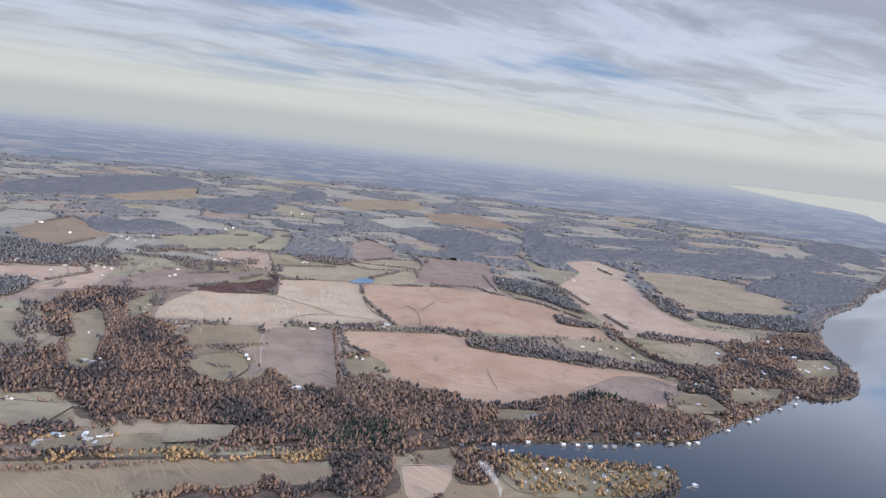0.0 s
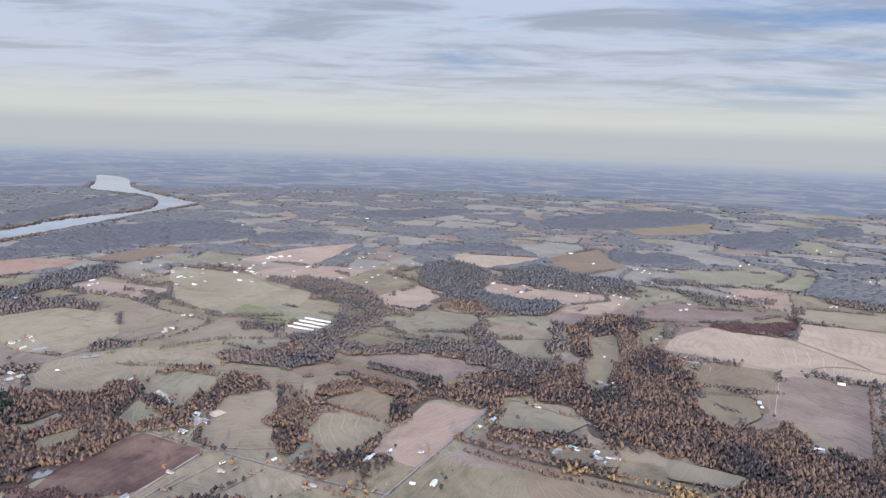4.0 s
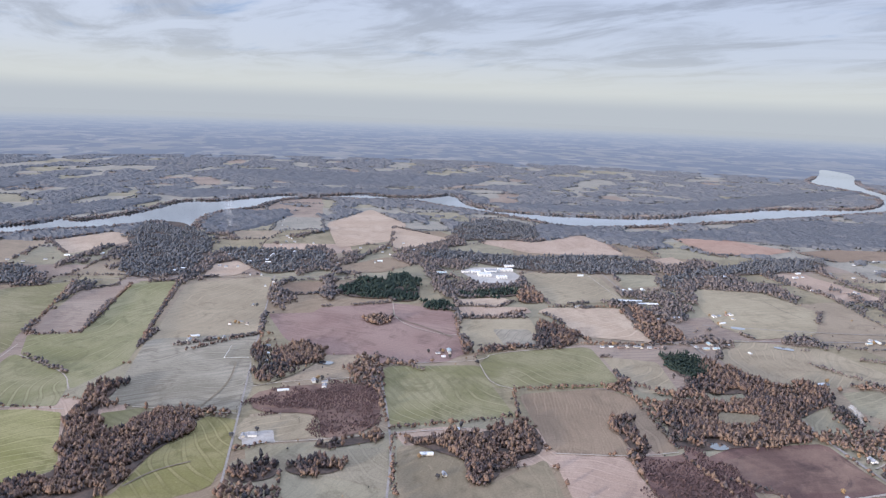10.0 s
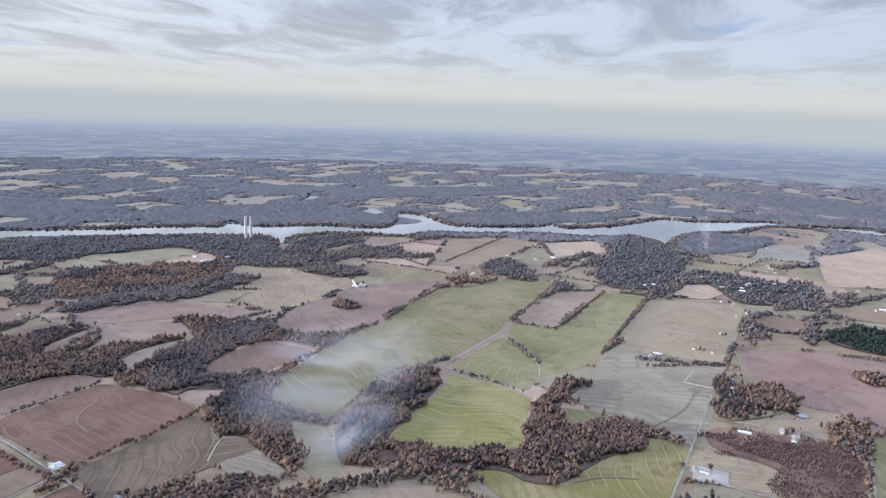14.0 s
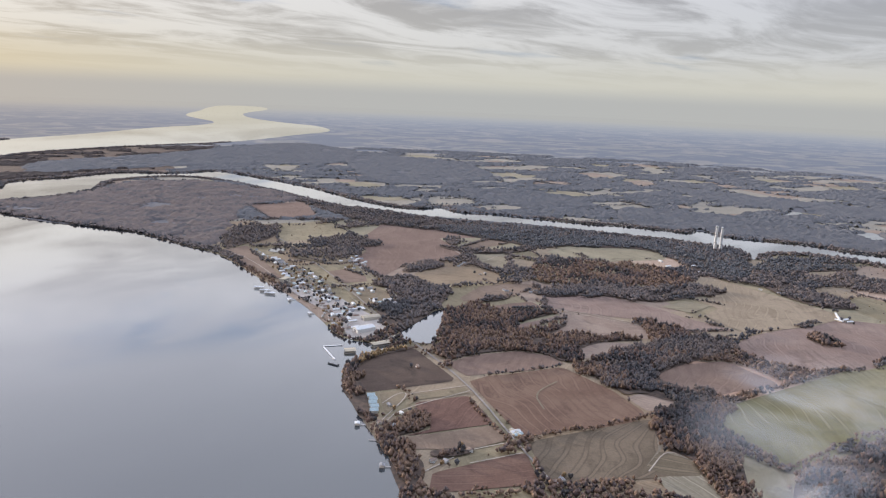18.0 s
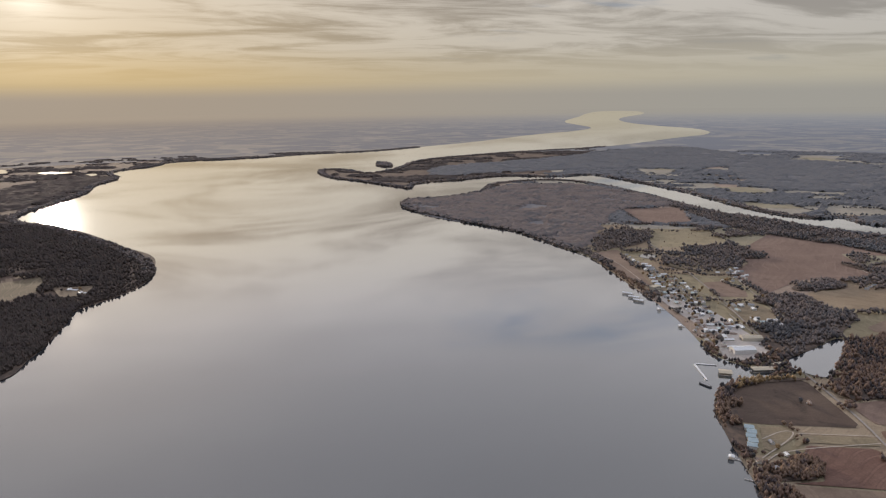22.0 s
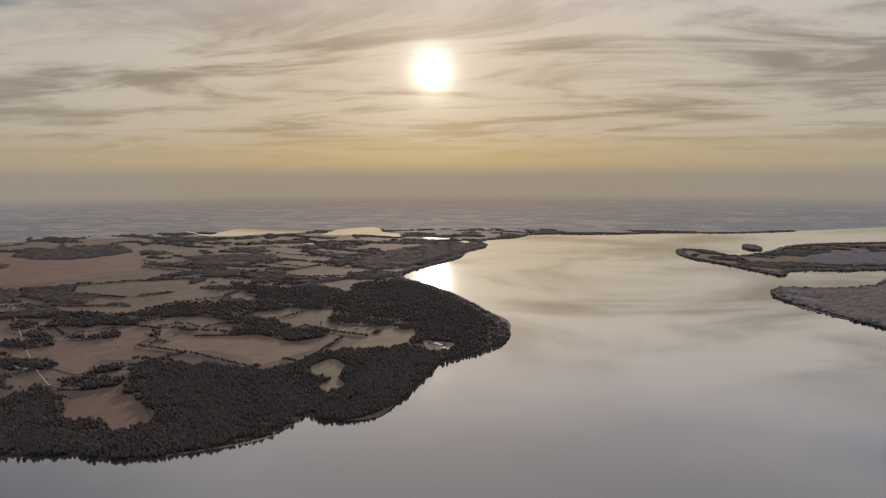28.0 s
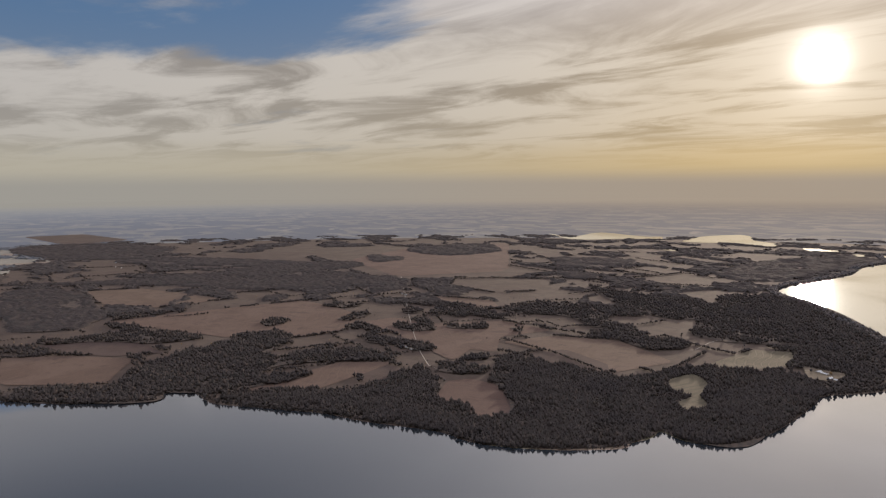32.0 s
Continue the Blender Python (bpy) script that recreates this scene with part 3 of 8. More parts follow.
def stand(name, xy, tall, lobes, mat, label, category, slim=1.0, cone=False, trunks=True):
    """Many trees in one mesh: ragged crowns of several leafy lobes over thin trunks."""
    n = len(xy)
    if not n:
        return None
    size = tall * np.clip(RNG.lognormal(0.0, 0.24, n), 0.55, 1.6)
    drift = np.array([noise.noise((x * 0.045, y * 0.045, 40.0)) for x, y in xy])
    tone = np.clip(0.5 + drift * 1.0 + RNG.uniform(-0.42, 0.42, n), 0, 1)
    verts, faces, tones, count = [], [], [], 0
    for k in range(lobes):
        if cone:
            up = (0.25 + 0.62 * k / max(1, lobes - 1)) * size if lobes > 1 else 0.5 * size
            wide = (0.36 - 0.24 * k / max(1, lobes - 1)) * size if lobes > 1 else 0.3 * size
            high = size * 0.30 if lobes > 1 else size * 0.5
            off = np.zeros((n, 2))
        else:
            a = RNG.uniform(0, 2 * np.pi, n)
            far = (0.0 if k == 0 else 0.19) * size
            off = np.stack([np.cos(a) * far, np.sin(a) * far], 1)
            up = (0.60 if k == 0 else 1.0) * size * (1.0 if k == 0 else RNG.uniform(0.34, 0.92, n))
            wide = size * (0.36 if k == 0 else 0.25) * slim * (1.0 if lobes > 1 else 1.15)
            high = size * (0.46 if k == 0 else 0.30)
        shape_v, shape_f = GEM_V, GEM_F
        c = len(shape_v)
        spin = RNG.uniform(0, 2 * np.pi, n)
        co, si = np.cos(spin)[:, None], np.sin(spin)[:, None]
        turned = np.stack([shape_v[None, :, 0] * co - shape_v[None, :, 1] * si, shape_v[None, :, 0] * si + shape_v[None, :, 1] * co,
                           np.broadcast_to(shape_v[None, :, 2], (n, c))], 2)
        rag = RNG.uniform(0.55, 1.35, (n, c, 1))
        v = turned * rag * np.stack([wide, wide, high], 1)[:, None, :]
        v[:, :, 0] += (xy[:, 0] + off[:, 0])[:, None]
        v[:, :, 1] += (xy[:, 1] + off[:, 1])[:, None]
        v[:, :, 2] += up[:, None]
        np.maximum(v[:, :, 2], 0.02, out=v[:, :, 2])
        verts.append(v.reshape(-1, 3))
        faces.append((shape_f[None] + (np.arange(n) * c)[:, None, None]).reshape(-1, 3) + count)
        tones.append(np.repeat(np.clip(tone + RNG.normal(0, 0.05, n), 0, 1), c))
        count += n * c
    if trunks:
        a = np.array([0, 2.1, 4.2])
        ring = np.stack([np.cos(a), np.sin(a)], 1)
        v = np.zeros((n, 6, 3))
        for j, (r, h) in enumerate(((0.045, 0.0), (0.02, 0.5))):
            v[:, 3 * j:3 * j + 3, :2] = xy[:, None, :] + ring[None] * (r * size)[:, None, None]
            v[:, 3 * j:3 * j + 3, 2] = (h * size)[:, None]
        f = np.array([[0, 1, 4], [0, 4, 3], [1, 2, 5], [1, 5, 4], [2, 0, 3], [2, 3, 5]])
        verts.append(v.reshape(-1, 3))
        faces.append((f[None] + (np.arange(n) * 6)[:, None, None]).reshape(-1, 3) + count)
        tones.append(np.repeat(tone, 6))
    verts, faces, tones = np.concatenate(verts), np.concatenate(faces), np.concatenate(tones)
    me = bpy.data.meshes.new(name)
    me.vertices.add(len(verts))
    me.vertices.foreach_set("co", verts.astype(np.float32).ravel())
    me.loops.add(faces.size)
    me.loops.foreach_set("vertex_index", faces.astype(np.int32).ravel())
    me.polygons.add(len(faces))
    me.polygons.foreach_set("loop_start", np.arange(0, faces.size, 3, dtype=np.int32))
    me.attributes.new("tone", "FLOAT", "POINT").data.foreach_set("value", tones.astype(np.float32))
    me.materials.append(mat)
    if trunks:
        me.materials.append(BARK)
        slots = np.zeros(len(faces), np.int32)
        slots[-n * 6:] = 1
        me.polygons.foreach_set("material_index", slots)
    me.update()
    me.validate()
    TRIS[0] += len(faces)
    return tagged(new(name, me), label, category, kind="stuff")


def canopy(name, outlines, step, tall, mat, label):
    """Closed woods far off: one rolling, ragged canopy, with trees standing out of it."""
    verts, faces, tones, count = [], [], [], 0
    for o in outlines:
        a = np.array(o)
        lo, hi = a.min(0) - step, a.max(0) + step
        nx, ny = max(2, int((hi[0] - lo[0]) / step) + 1), max(2, int((hi[1] - lo[1]) / step) + 1)
        gx, gy = np.meshgrid(lo[0] + np.arange(nx) * step, lo[1] + np.arange(ny) * step)
        xy = np.stack([gx.ravel(), gy.ravel()], 1) + RNG.uniform(-0.35, 0.35, (gx.size, 2)) * step
        wob = np.array([(noise.noise((x * 0.06, y * 0.06, 1.0)), noise.noise((x * 0.06, y * 0.06, 9.0)), noise.noise((x * 0.035, y * 0.035, 21.0))) for x, y in xy])
        edge = xy + wob[:, :2] * 6 + RNG.normal(0, step * 0.25, xy.shape)
        wet = ~dry(xy)
        keep = inside(edge[:, 0], edge[:, 1], o) & ~wet & (wob[:, 2] + RNG.normal(0, 0.12, len(xy)) > -0.40)
        for c in CLEARINGS:
            keep &= ~inside(xy[:, 0], xy[:, 1], c)
        z = np.where(keep, tall * RNG.uniform(0.3, 1.45, len(xy)) * (1 + 0.3 * wob[:, 0]), 0.03)
        k = (np.arange(ny - 1)[:, None] * nx + np.arange(nx - 1)[None]).ravel()
        f = np.stack([k, k + 1, k + nx + 1, k + nx], 1)
        f = f[keep[f].any(1) & ~wet[f].any(1)]
        verts.append(np.column_stack([xy, z]))
        faces.append(f + count)
        tones.append(np.clip(0.5 + wob[:, 1] * 0.6 + RNG.normal(0, 0.22, len(xy)), 0, 1))
        count += len(xy)
    verts, faces = np.concatenate(verts), np.concatenate(faces)
    if not len(faces):
        return None
    used, at = np.unique(faces, return_inverse=True)
    me = bpy.data.meshes.new(name)
    me.vertices.add(len(used))
    me.vertices.foreach_set("co", verts[used].astype(np.float32).ravel())
    me.loops.add(faces.size)
    me.loops.foreach_set("vertex_index", at.astype(np.int32).ravel())
    me.polygons.add(len(faces))
    me.polygons.foreach_set("loop_start", np.arange(0, faces.size, 4, dtype=np.int32))
    me.attributes.new("tone", "FLOAT", "POINT").data.foreach_set("value", np.concatenate(tones)[used].astype(np.float32))
    me.materials.append(mat)
    me.update()
    me.validate()
    TRIS[0] += 2 * len(faces)
    return tagged(new(name, me), label, "woods", kind="stuff")


def dry(xy):
    keep = np.ones(len(xy), bool)
    for o in WET:
        keep &= ~inside(xy[:, 0], xy[:, 1], o)
    return keep


KEEP_CLEAR = [(-224.6, 69.0, 5.0)]


def cleared(xy):
    xy = xy[dry(xy)]
    if not len(xy):
        return xy
    (x0, y0), (x1, y1) = xy.min(0) - 8, xy.max(0) + 8
    keep = np.ones(len(xy), bool)
    for cx, cy, r in KEEP_CLEAR:
        if x0 < cx < x1 and y0 < cy < y1:
            keep &= (xy[:, 0] - cx) ** 2 + (xy[:, 1] - cy) ** 2 > r * r
    return xy[keep]


WOOD_WORDS = {"mix": "rust and grey-brown autumn woodland", "gold": "golden-brown trees with thinning leaves", "dark": "bare grey-brown woodland in late autumn",
              "dusk": "bare woodland along the lake shore, darkened as backlit", "conif": "dark green pine stand", "brush": "dense purple-brown scrub of young trees"}
PENDING, ROWS, CLEARINGS = [], [], []


def woods(kind, corners, density=1.0):
    o = rounded(corners, 0.22, 2)
    TAKEN.append(o)
    LEVEL[0] += 0.0015
    PENDING.append((kind, o, density, LEVEL[0]))


def clearing(kind, corners):
    """Open ground inside a wood."""
    field(kind, corners)
    CLEARINGS.append(rounded(corners, 0.15, 2))


def plant(kind, o, density, level):
    a = np.array(o)
    middle = a.mean(0)
    far = np.hypot(*middle)
    if far > 1200:
        return
    floor = sheet("wood_floor", o, level, FIELD["dark"] if kind == "brush" else HAZED_FLOOR if far > 600 and kind != "dusk" else FLOOR if density > 0.75 else FIELD["grass"])
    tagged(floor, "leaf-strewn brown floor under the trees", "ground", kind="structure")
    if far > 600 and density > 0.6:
        # beyond 600 units most woods take the haze-painted crown colour
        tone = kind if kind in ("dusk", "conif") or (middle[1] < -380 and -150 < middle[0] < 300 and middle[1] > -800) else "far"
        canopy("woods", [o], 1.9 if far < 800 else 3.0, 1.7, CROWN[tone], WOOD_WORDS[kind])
        return
    step = 0.68 if kind == "brush" else 0.9 if far < 330 else 1.15 if far < 450 else 1.6
    lo, hi = a.min(0) - 1, a.max(0) + 1
    gx, gy = np.meshgrid(np.arange(lo[0], hi[0], step), np.arange(lo[1], hi[1], step))
    xy = np.stack([gx.ravel(), gy.ravel()], 1) + RNG.uniform(-0.5, 0.5, (gx.size, 2)) * step
    wob = np.array([[noise.noise((x * 0.11, y * 0.11, 1.0)), noise.noise((x * 0.11, y * 0.11, 9.0))] for x, y in xy]).reshape(-1, 2)
    edge = xy + RNG.normal(0, step * 0.4, xy.shape) + wob * 7.5
    xy = xy[inside(edge[:, 0], edge[:, 1], o)]
    thin = np.array([noise.noise((x * 0.07, y * 0.07, 21.0)) for x, y in xy]) if len(xy) else np.zeros(0)
    xy = xy[RNG.random(len(xy)) < density * np.clip(0.95 + thin * 1.3, 0.12, 1.0)]
    for c in CLEARINGS:
        xy = xy[~inside(xy[:, 0], xy[:, 1], c)]
    xy = cleared(xy)
    tall = {"brush": 0.75, "conif": 2.0, "gold": 1.7}.get(kind, 1.9)
    lobes = 3 if far < 250 else 2 if far < 330 or kind == "brush" else 1
    # past 440 units brown woods switch to the haze-painted crowns
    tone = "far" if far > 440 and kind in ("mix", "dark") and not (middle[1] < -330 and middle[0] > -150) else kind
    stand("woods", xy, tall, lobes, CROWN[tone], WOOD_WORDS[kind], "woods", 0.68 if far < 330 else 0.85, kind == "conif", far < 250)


def hedgerow(kind, line):
    ROWS.append((kind, line))


def grow(kind, line, height=1.3):
    pts = np.array(line, float)
    out = []
    for a, b in zip(pts[:-1], pts[1:]):
        k = max(1, int(np.linalg.norm(b - a) / 0.7))
        out.append(a + (b - a) * (np.arange(k) / k)[:, None])
    xy = np.concatenate(out)
    xy = cleared(xy[RNG.random(len(xy)) < 0.88] + 0)
    xy = xy + RNG.normal(0, 0.4, xy.shape)
    stand("hedgerow", xy, height, 2, CROWN[kind], "ragged brown hedgerow of bushes and small trees", "hedgerow", 1.0, False, False)


def road(kind, line):
    """A ribbon of asphalt or gravel, a little above the fields."""
    LEVEL[0] += 0.0015
    pts = np.array(rounded(line, 0.25, 2, closed=False))
    way = np.gradient(pts, axis=0)
    way /= np.maximum(np.linalg.norm(way, axis=1, keepdims=True), 1e-6)
    side = np.stack([-way[:, 1], way[:, 0]], 1) * {"road": 0.34, "lane": 0.19, "ditch": 0.3}[kind]
    z = 0.27 + LEVEL[0] * 0.05
    n = len(pts)
    verts = [(*p, z) for p in pts + side] + [(*p, z) for p in pts - side]
    faces = [(n + k, n + k + 1, k + 1, k) for k in range(n - 1)]
    for p in pts:
        KEEP_CLEAR.append((p[0], p[1], 1.1))
    words = {"road": "worn grey asphalt country road", "lane": "pale gravel farm lane", "ditch": "dark grassy waterway winding through a field"}[kind]
    name = "waterway" if kind == "ditch" else "road"
    return tagged(mesh_object(name, verts, faces, ROAD[kind]), words, name, kind="structure")


# ---- buildings and their prototypes ----
def paint(name, a, b, rough=0.7, metal=0.0, scale=1.5):
    m, n, shader = material(name, rough)
    n.put(shader.inputs["Base Color"], n.mix(n.ramp(n.noise(place(n), scale, 5, 0.7), 0.35, 0.7), a, b))
    shader.inputs["Metallic"].default_value = metal
    return m


WHITE = paint("white_siding", (0.78, 0.77, 0.75), (0.66, 0.65, 0.63))
CREAM = paint("cream_siding", (0.62, 0.57, 0.48), (0.52, 0.48, 0.41))
BRICK = paint("red_brick", (0.30, 0.17, 0.13), (0.38, 0.24, 0.18))
GREY_ROOF = paint("grey_shingles", (0.25, 0.25, 0.26), (0.34, 0.34, 0.35), 0.85)
BROWN_ROOF = paint("brown_shingles", (0.22, 0.17, 0.14), (0.30, 0.24, 0.20), 0.85)
TIN_ROOF = paint("pale_tin_roof", (0.72, 0.73, 0.74), (0.58, 0.58, 0.58), 0.45)
BLUE_ROOF = paint("blue_tin_roof", (0.34, 0.42, 0.44), (0.42, 0.49, 0.50), 0.5)
SAND_ROOF = paint("sand_roof", (0.50, 0.44, 0.34), (0.42, 0.37, 0.29), 0.8)
DARK_GLASS = paint("dark_window", (0.03, 0.035, 0.045), (0.05, 0.055, 0.07), 0.15)
WOOD_DECK = paint("weathered_planks", (0.38, 0.36, 0.34), (0.48, 0.46, 0.43), 0.85)
STEEL = paint("white_stack", (0.75, 0.75, 0.75), (0.62, 0.62, 0.62), 0.6)
DARK_HULL = paint("dark_hull", (0.06, 0.06, 0.065), (0.10, 0.10, 0.10), 0.6)


def part(name, bm, mat, parent, label=""):
    me = bpy.data.meshes.new(name)
    bm.to_mesh(me)
    bm.free()
    me.materials.append(mat)
    ob = new(name, me)
    ob.parent = parent
    return tagged(ob, label) if label else ob


def block(w, d, h, x=0.0, y=0.0, z=0.0, bevel=0.0):
    bm = bmesh.new()
    bmesh.ops.create_cube(bm, size=1.0)
    for v in bm.verts:
        v.co = Vector((v.co.x * w + x, v.co.y * d + y, (v.co.z + 0.5) * h + z))
    if bevel:
        bmesh.ops.bevel(bm, geom=list(bm.edges), offset=bevel, segments=1, affect="EDGES")
    return bm


def gabled(w, d, h, rise, x=0.0, y=0.0, z=0.0):
    """Walls with gables, the ridge along x."""
    bm = bmesh.new()
    rows = []
    for sx in (-w / 2, w / 2):
        rows.append([bm.verts.new((sx + x, sy * d / 2 + y, sz + z)) for sy, sz in ((-1, 0), (1, 0), (1, h), (0, h + rise), (-1, h))])
    a, b = rows
    bm.faces.new(a[::-1])
    bm.faces.new(b)
    for k in range(5):
        bm.faces.new((a[k], a[(k + 1) % 5], b[(k + 1) % 5], b[k]))
    bmesh.ops.recalc_face_normals(bm, faces=list(bm.faces))
    return bm


def pitched(w, d, h, rise, over=0.12, thick=0.07, x=0.0, y=0.0, z=0.0):
    """Two roof slopes with thickness and eaves."""
    bm = bmesh.new()
    drop = rise / (d / 2) * over
    line = [(-d / 2 - over, h - drop), (0, h + rise), (d / 2 + over, h - drop)]
    outer = line + [(py, pz + thick) for py, pz in line[::-1]]
    ends = []
    for sx in (-w / 2 - over, w / 2 + over):
        ends.append([bm.verts.new((sx + x, py + y, pz + z + 0.01)) for py, pz in outer])
    a, b = ends
    for k in range(6):
        bm.faces.new((a[k], a[(k + 1) % 6], b[(k + 1) % 6], b[k]))
    for e in (a, b):
        bm.faces.new((e[0], e[1], e[4], e[5]))
        bm.faces.new((e[1], e[2], e[3], e[4]))
    bmesh.ops.recalc_face_normals(bm, faces=list(bm.faces))
    return bm


def empty(name, label, category, group=""):
    return tagged(new(name), label, category, group)


def make_house(wall, roof, label, w=2.5, d=1.6, h=0.62, rise=0.5, wing=0.0, trim=WHITE):
    ob = empty("house", label, "house", "scattered houses")
    part("wall", gabled(w, d, h, rise), wall, ob)
    top = part("roof", pitched(w, d, h, rise), roof, ob)
    if wing:
        part("wing", gabled(wing, d * 0.7, h * 0.85, rise * 0.7, w / 2 + wing / 2 - 0.02, 0.12), wall, ob)
        part("roof", pitched(wing, d * 0.7, h * 0.85, rise * 0.7, 0.1, 0.06, w / 2 + wing / 2, 0.12), roof, ob)
    part("chimney", block(0.18, 0.18, 0.55, -w * 0.28, 0.1, h + rise * 0.5), BRICK, top, "short brick chimney")
    part("door", block(0.2, 0.03, 0.42, 0.1, -d / 2 - 0.01, 0.0), DARK_GLASS, ob)
    for x in (-w * 0.34, w * 0.28):
        for s in (-1, 1):
            part("window", block(0.22, 0.03, 0.24, x, s * (d / 2 + 0.01), 0.24), DARK_GLASS, ob)
    part("porch", block(w * 0.4, 0.4, 0.05, 0.1, -d / 2 - 0.22, 0.02), trim, ob, "pale porch slab")
    return ob


def make_barn(wall, roof, label, w=4.4, d=2.3, h=0.8, rise=0.5):
    ob = empty("barn", label, "barn", "scattered barns")
    part("wall", gabled(w, d, h, rise), wall, ob)
    top = part("roof", pitched(w, d, h, rise, 0.14), roof, ob)
    part("ridge_cap", block(w + 0.2, 0.12, 0.05, 0, 0, h + rise + 0.06), TIN_ROOF, top)
    part("sliding_door", block(0.04, 0.8, 0.62, w / 2 + 0.02, 0, 0.0), GREY_ROOF, ob, "grey sliding barn door")
    part("side_door", block(0.25, 0.04, 0.4, -w * 0.2, -d / 2 - 0.02, 0.0), GREY_ROOF, ob)
    for x in (-w * 0.35, 0.1, w * 0.3):
        part("window", block(0.25, 0.03, 0.18, x, -d / 2 - 0.012, 0.4), DARK_GLASS, ob)
    return ob


def make_shed():
    ob = empty("shed", "small white garden shed with a tin roof", "shed", "garden sheds")
    part("wall", gabled(1.1, 0.8, 0.42, 0.22), WHITE, ob)
    part("roof", pitched(1.1, 0.8, 0.42, 0.22, 0.07, 0.05), TIN_ROOF, ob)
    part("door", block(0.24, 0.03, 0.36, 0, -0.41, 0.0), GREY_ROOF, ob)
    return ob


def far_away(ob):
    ob.location = (0, 0, -40)
    return ob


def crown_bm(tall, lobes, seed):
    rng = np.random.default_rng(seed)
    bm = bmesh.new()
    for k in range(lobes):
        a, r = rng.uniform(0, 2 * math.pi), 0.0 if k == 0 else tall * 0.22
        at = Vector((math.cos(a) * r, math.sin(a) * r, tall * (0.6 if k == 0 else rng.uniform(0.4, 0.8))))
        made = bmesh.ops.create_icosphere(bm, subdivisions=2 if k == 0 else 1, radius=1)["verts"]
        wide = tall * (0.30 if k == 0 else 0.19)
        for v in made:
            v.co = Vector((v.co.x * wide, v.co.y * wide, v.co.z * wide * 1.25)) * rng.uniform(0.65, 1.25) + at
    return bm


def trunk_bm(tall):
    bm = bmesh.new()
    bmesh.ops.create_cone(bm, cap_ends=True, segments=6, radius1=tall * 0.045, radius2=tall * 0.015, depth=tall * 0.6)
    for v in bm.verts:
        v.co.z += tall * 0.3
    for a in (0.4, 2.5, 4.4):
        limb = bmesh.ops.create_cone(bm, cap_ends=False, segments=4, radius1=tall * 0.014, radius2=tall * 0.005, depth=tall * 0.32)["verts"]
        turn = Matrix.Rotation(a, 4, "Z") @ Matrix.Rotation(0.75, 4, "X")
        for v in limb:
            v.co = turn @ (v.co + Vector((0, 0, tall * 0.16))) + Vector((0, 0, tall * 0.36))
    return bm


def make_tree(kind, tall, lobes, seed, label):
    ob = empty("tree", label, "tree", "lone trees")
    part("trunk", trunk_bm(tall), BARK, ob)
    part("crown", crown_bm(tall, lobes, seed), CROWN[kind], ob)
    return ob


KITS = {
    "house": [far_away(o) for o in (
        make_house(WHITE, GREY_ROOF, "white farmhouse with a grey shingle roof"),
        make_house(BRICK, BROWN_ROOF, "brick ranch house with a brown roof", 3.0, 1.5, 0.5, 0.38, 1.0),
        make_house(CREAM, GREY_ROOF, "cream house with a grey roof and side wing", 2.2, 1.6, 0.75, 0.5, 1.2),
        make_house(WHITE, TIN_ROOF, "small white house with a pale tin roof", 2.4, 1.4, 0.5, 0.35),
        make_house(WHITE, BROWN_ROOF, "tall white house with a brown roof", 2.0, 1.8, 0.95, 0.55, 1.1))],
    "barn": [far_away(o) for o in (
        make_barn(WHITE, TIN_ROOF, "white barn with a pale tin roof"),
        make_barn(CREAM, TIN_ROOF, "long cream pole barn with a tin roof", 5.6, 2.2, 0.7, 0.4),
        make_barn(WHITE, GREY_ROOF, "white barn with a grey roof", 3.8, 2.4, 0.95, 0.65),
        make_barn(CREAM, BLUE_ROOF, "cream workshop barn with a blue-green roof", 4.0, 2.4, 0.8, 0.45))],
    "shed": [far_away(make_shed())],
}
TREES = [far_away(make_tree(k, t, n, s, w)) for k, t, n, s, w in (
    ("mix", 1.9, 5, 1, "rust-brown lone tree in a pasture"), ("gold", 1.7, 6, 2, "golden-leaved tree beside a house"),
    ("mix", 1.5, 4, 3, "small grey-brown tree beside a lane"), ("dark", 2.0, 5, 4, "bare grey tree standing alone"),
    ("gold", 2.0, 6, 5, "broad golden tree in a yard"))]
PLACES = random.Random(11)
ROOTED = []


DISTANT = []


def settle(kind, spots):
    for x, y in spots:
        if math.hypot(x, y) > 405:
            DISTANT.append((kind, x, y))
            KEEP_CLEAR.append((x, y, 2.7))
            continue
        kit = PLACES.choice(KITS[kind])
        turn = 17 + 90 * PLACES.randrange(4) + PLACES.gauss(0, 6)
        kit.scale = (0.7, 0.7, 0.7)
        copy_thing(kit, pose(x, y, GRADE, 0, 0, turn))
        KEEP_CLEAR.append((x, y, 2.7 if kind == "barn" else 2.0))
        if math.hypot(x, y) < 420:
            for _ in range(PLACES.choice((0, 1, 1, 1))):
                a, r = PLACES.uniform(0, 2 * math.pi), PLACES.uniform(2.2, 4.0)
                ROOTED.append((x + r * math.cos(a), y + r * math.sin(a)))


def hamlet(outline, count, kinds=("house", "house", "house", "barn")):
    o = np.array(outline, float)
    lo, hi = o.min(0), o.max(0)
    tries, found = 0, []
    while len(found) < count and tries < 4000:
        tries += 1
        p = np.array([PLACES.uniform(lo[0], hi[0]), PLACES.uniform(lo[1], hi[1])])
        if inside(p[:1], p[1:], o)[0] and all(np.linalg.norm(p - q) > 2.3 for q in found):
            found.append(p)
            settle(PLACES.choice(kinds), [tuple(p)])


GRADE = 0.24


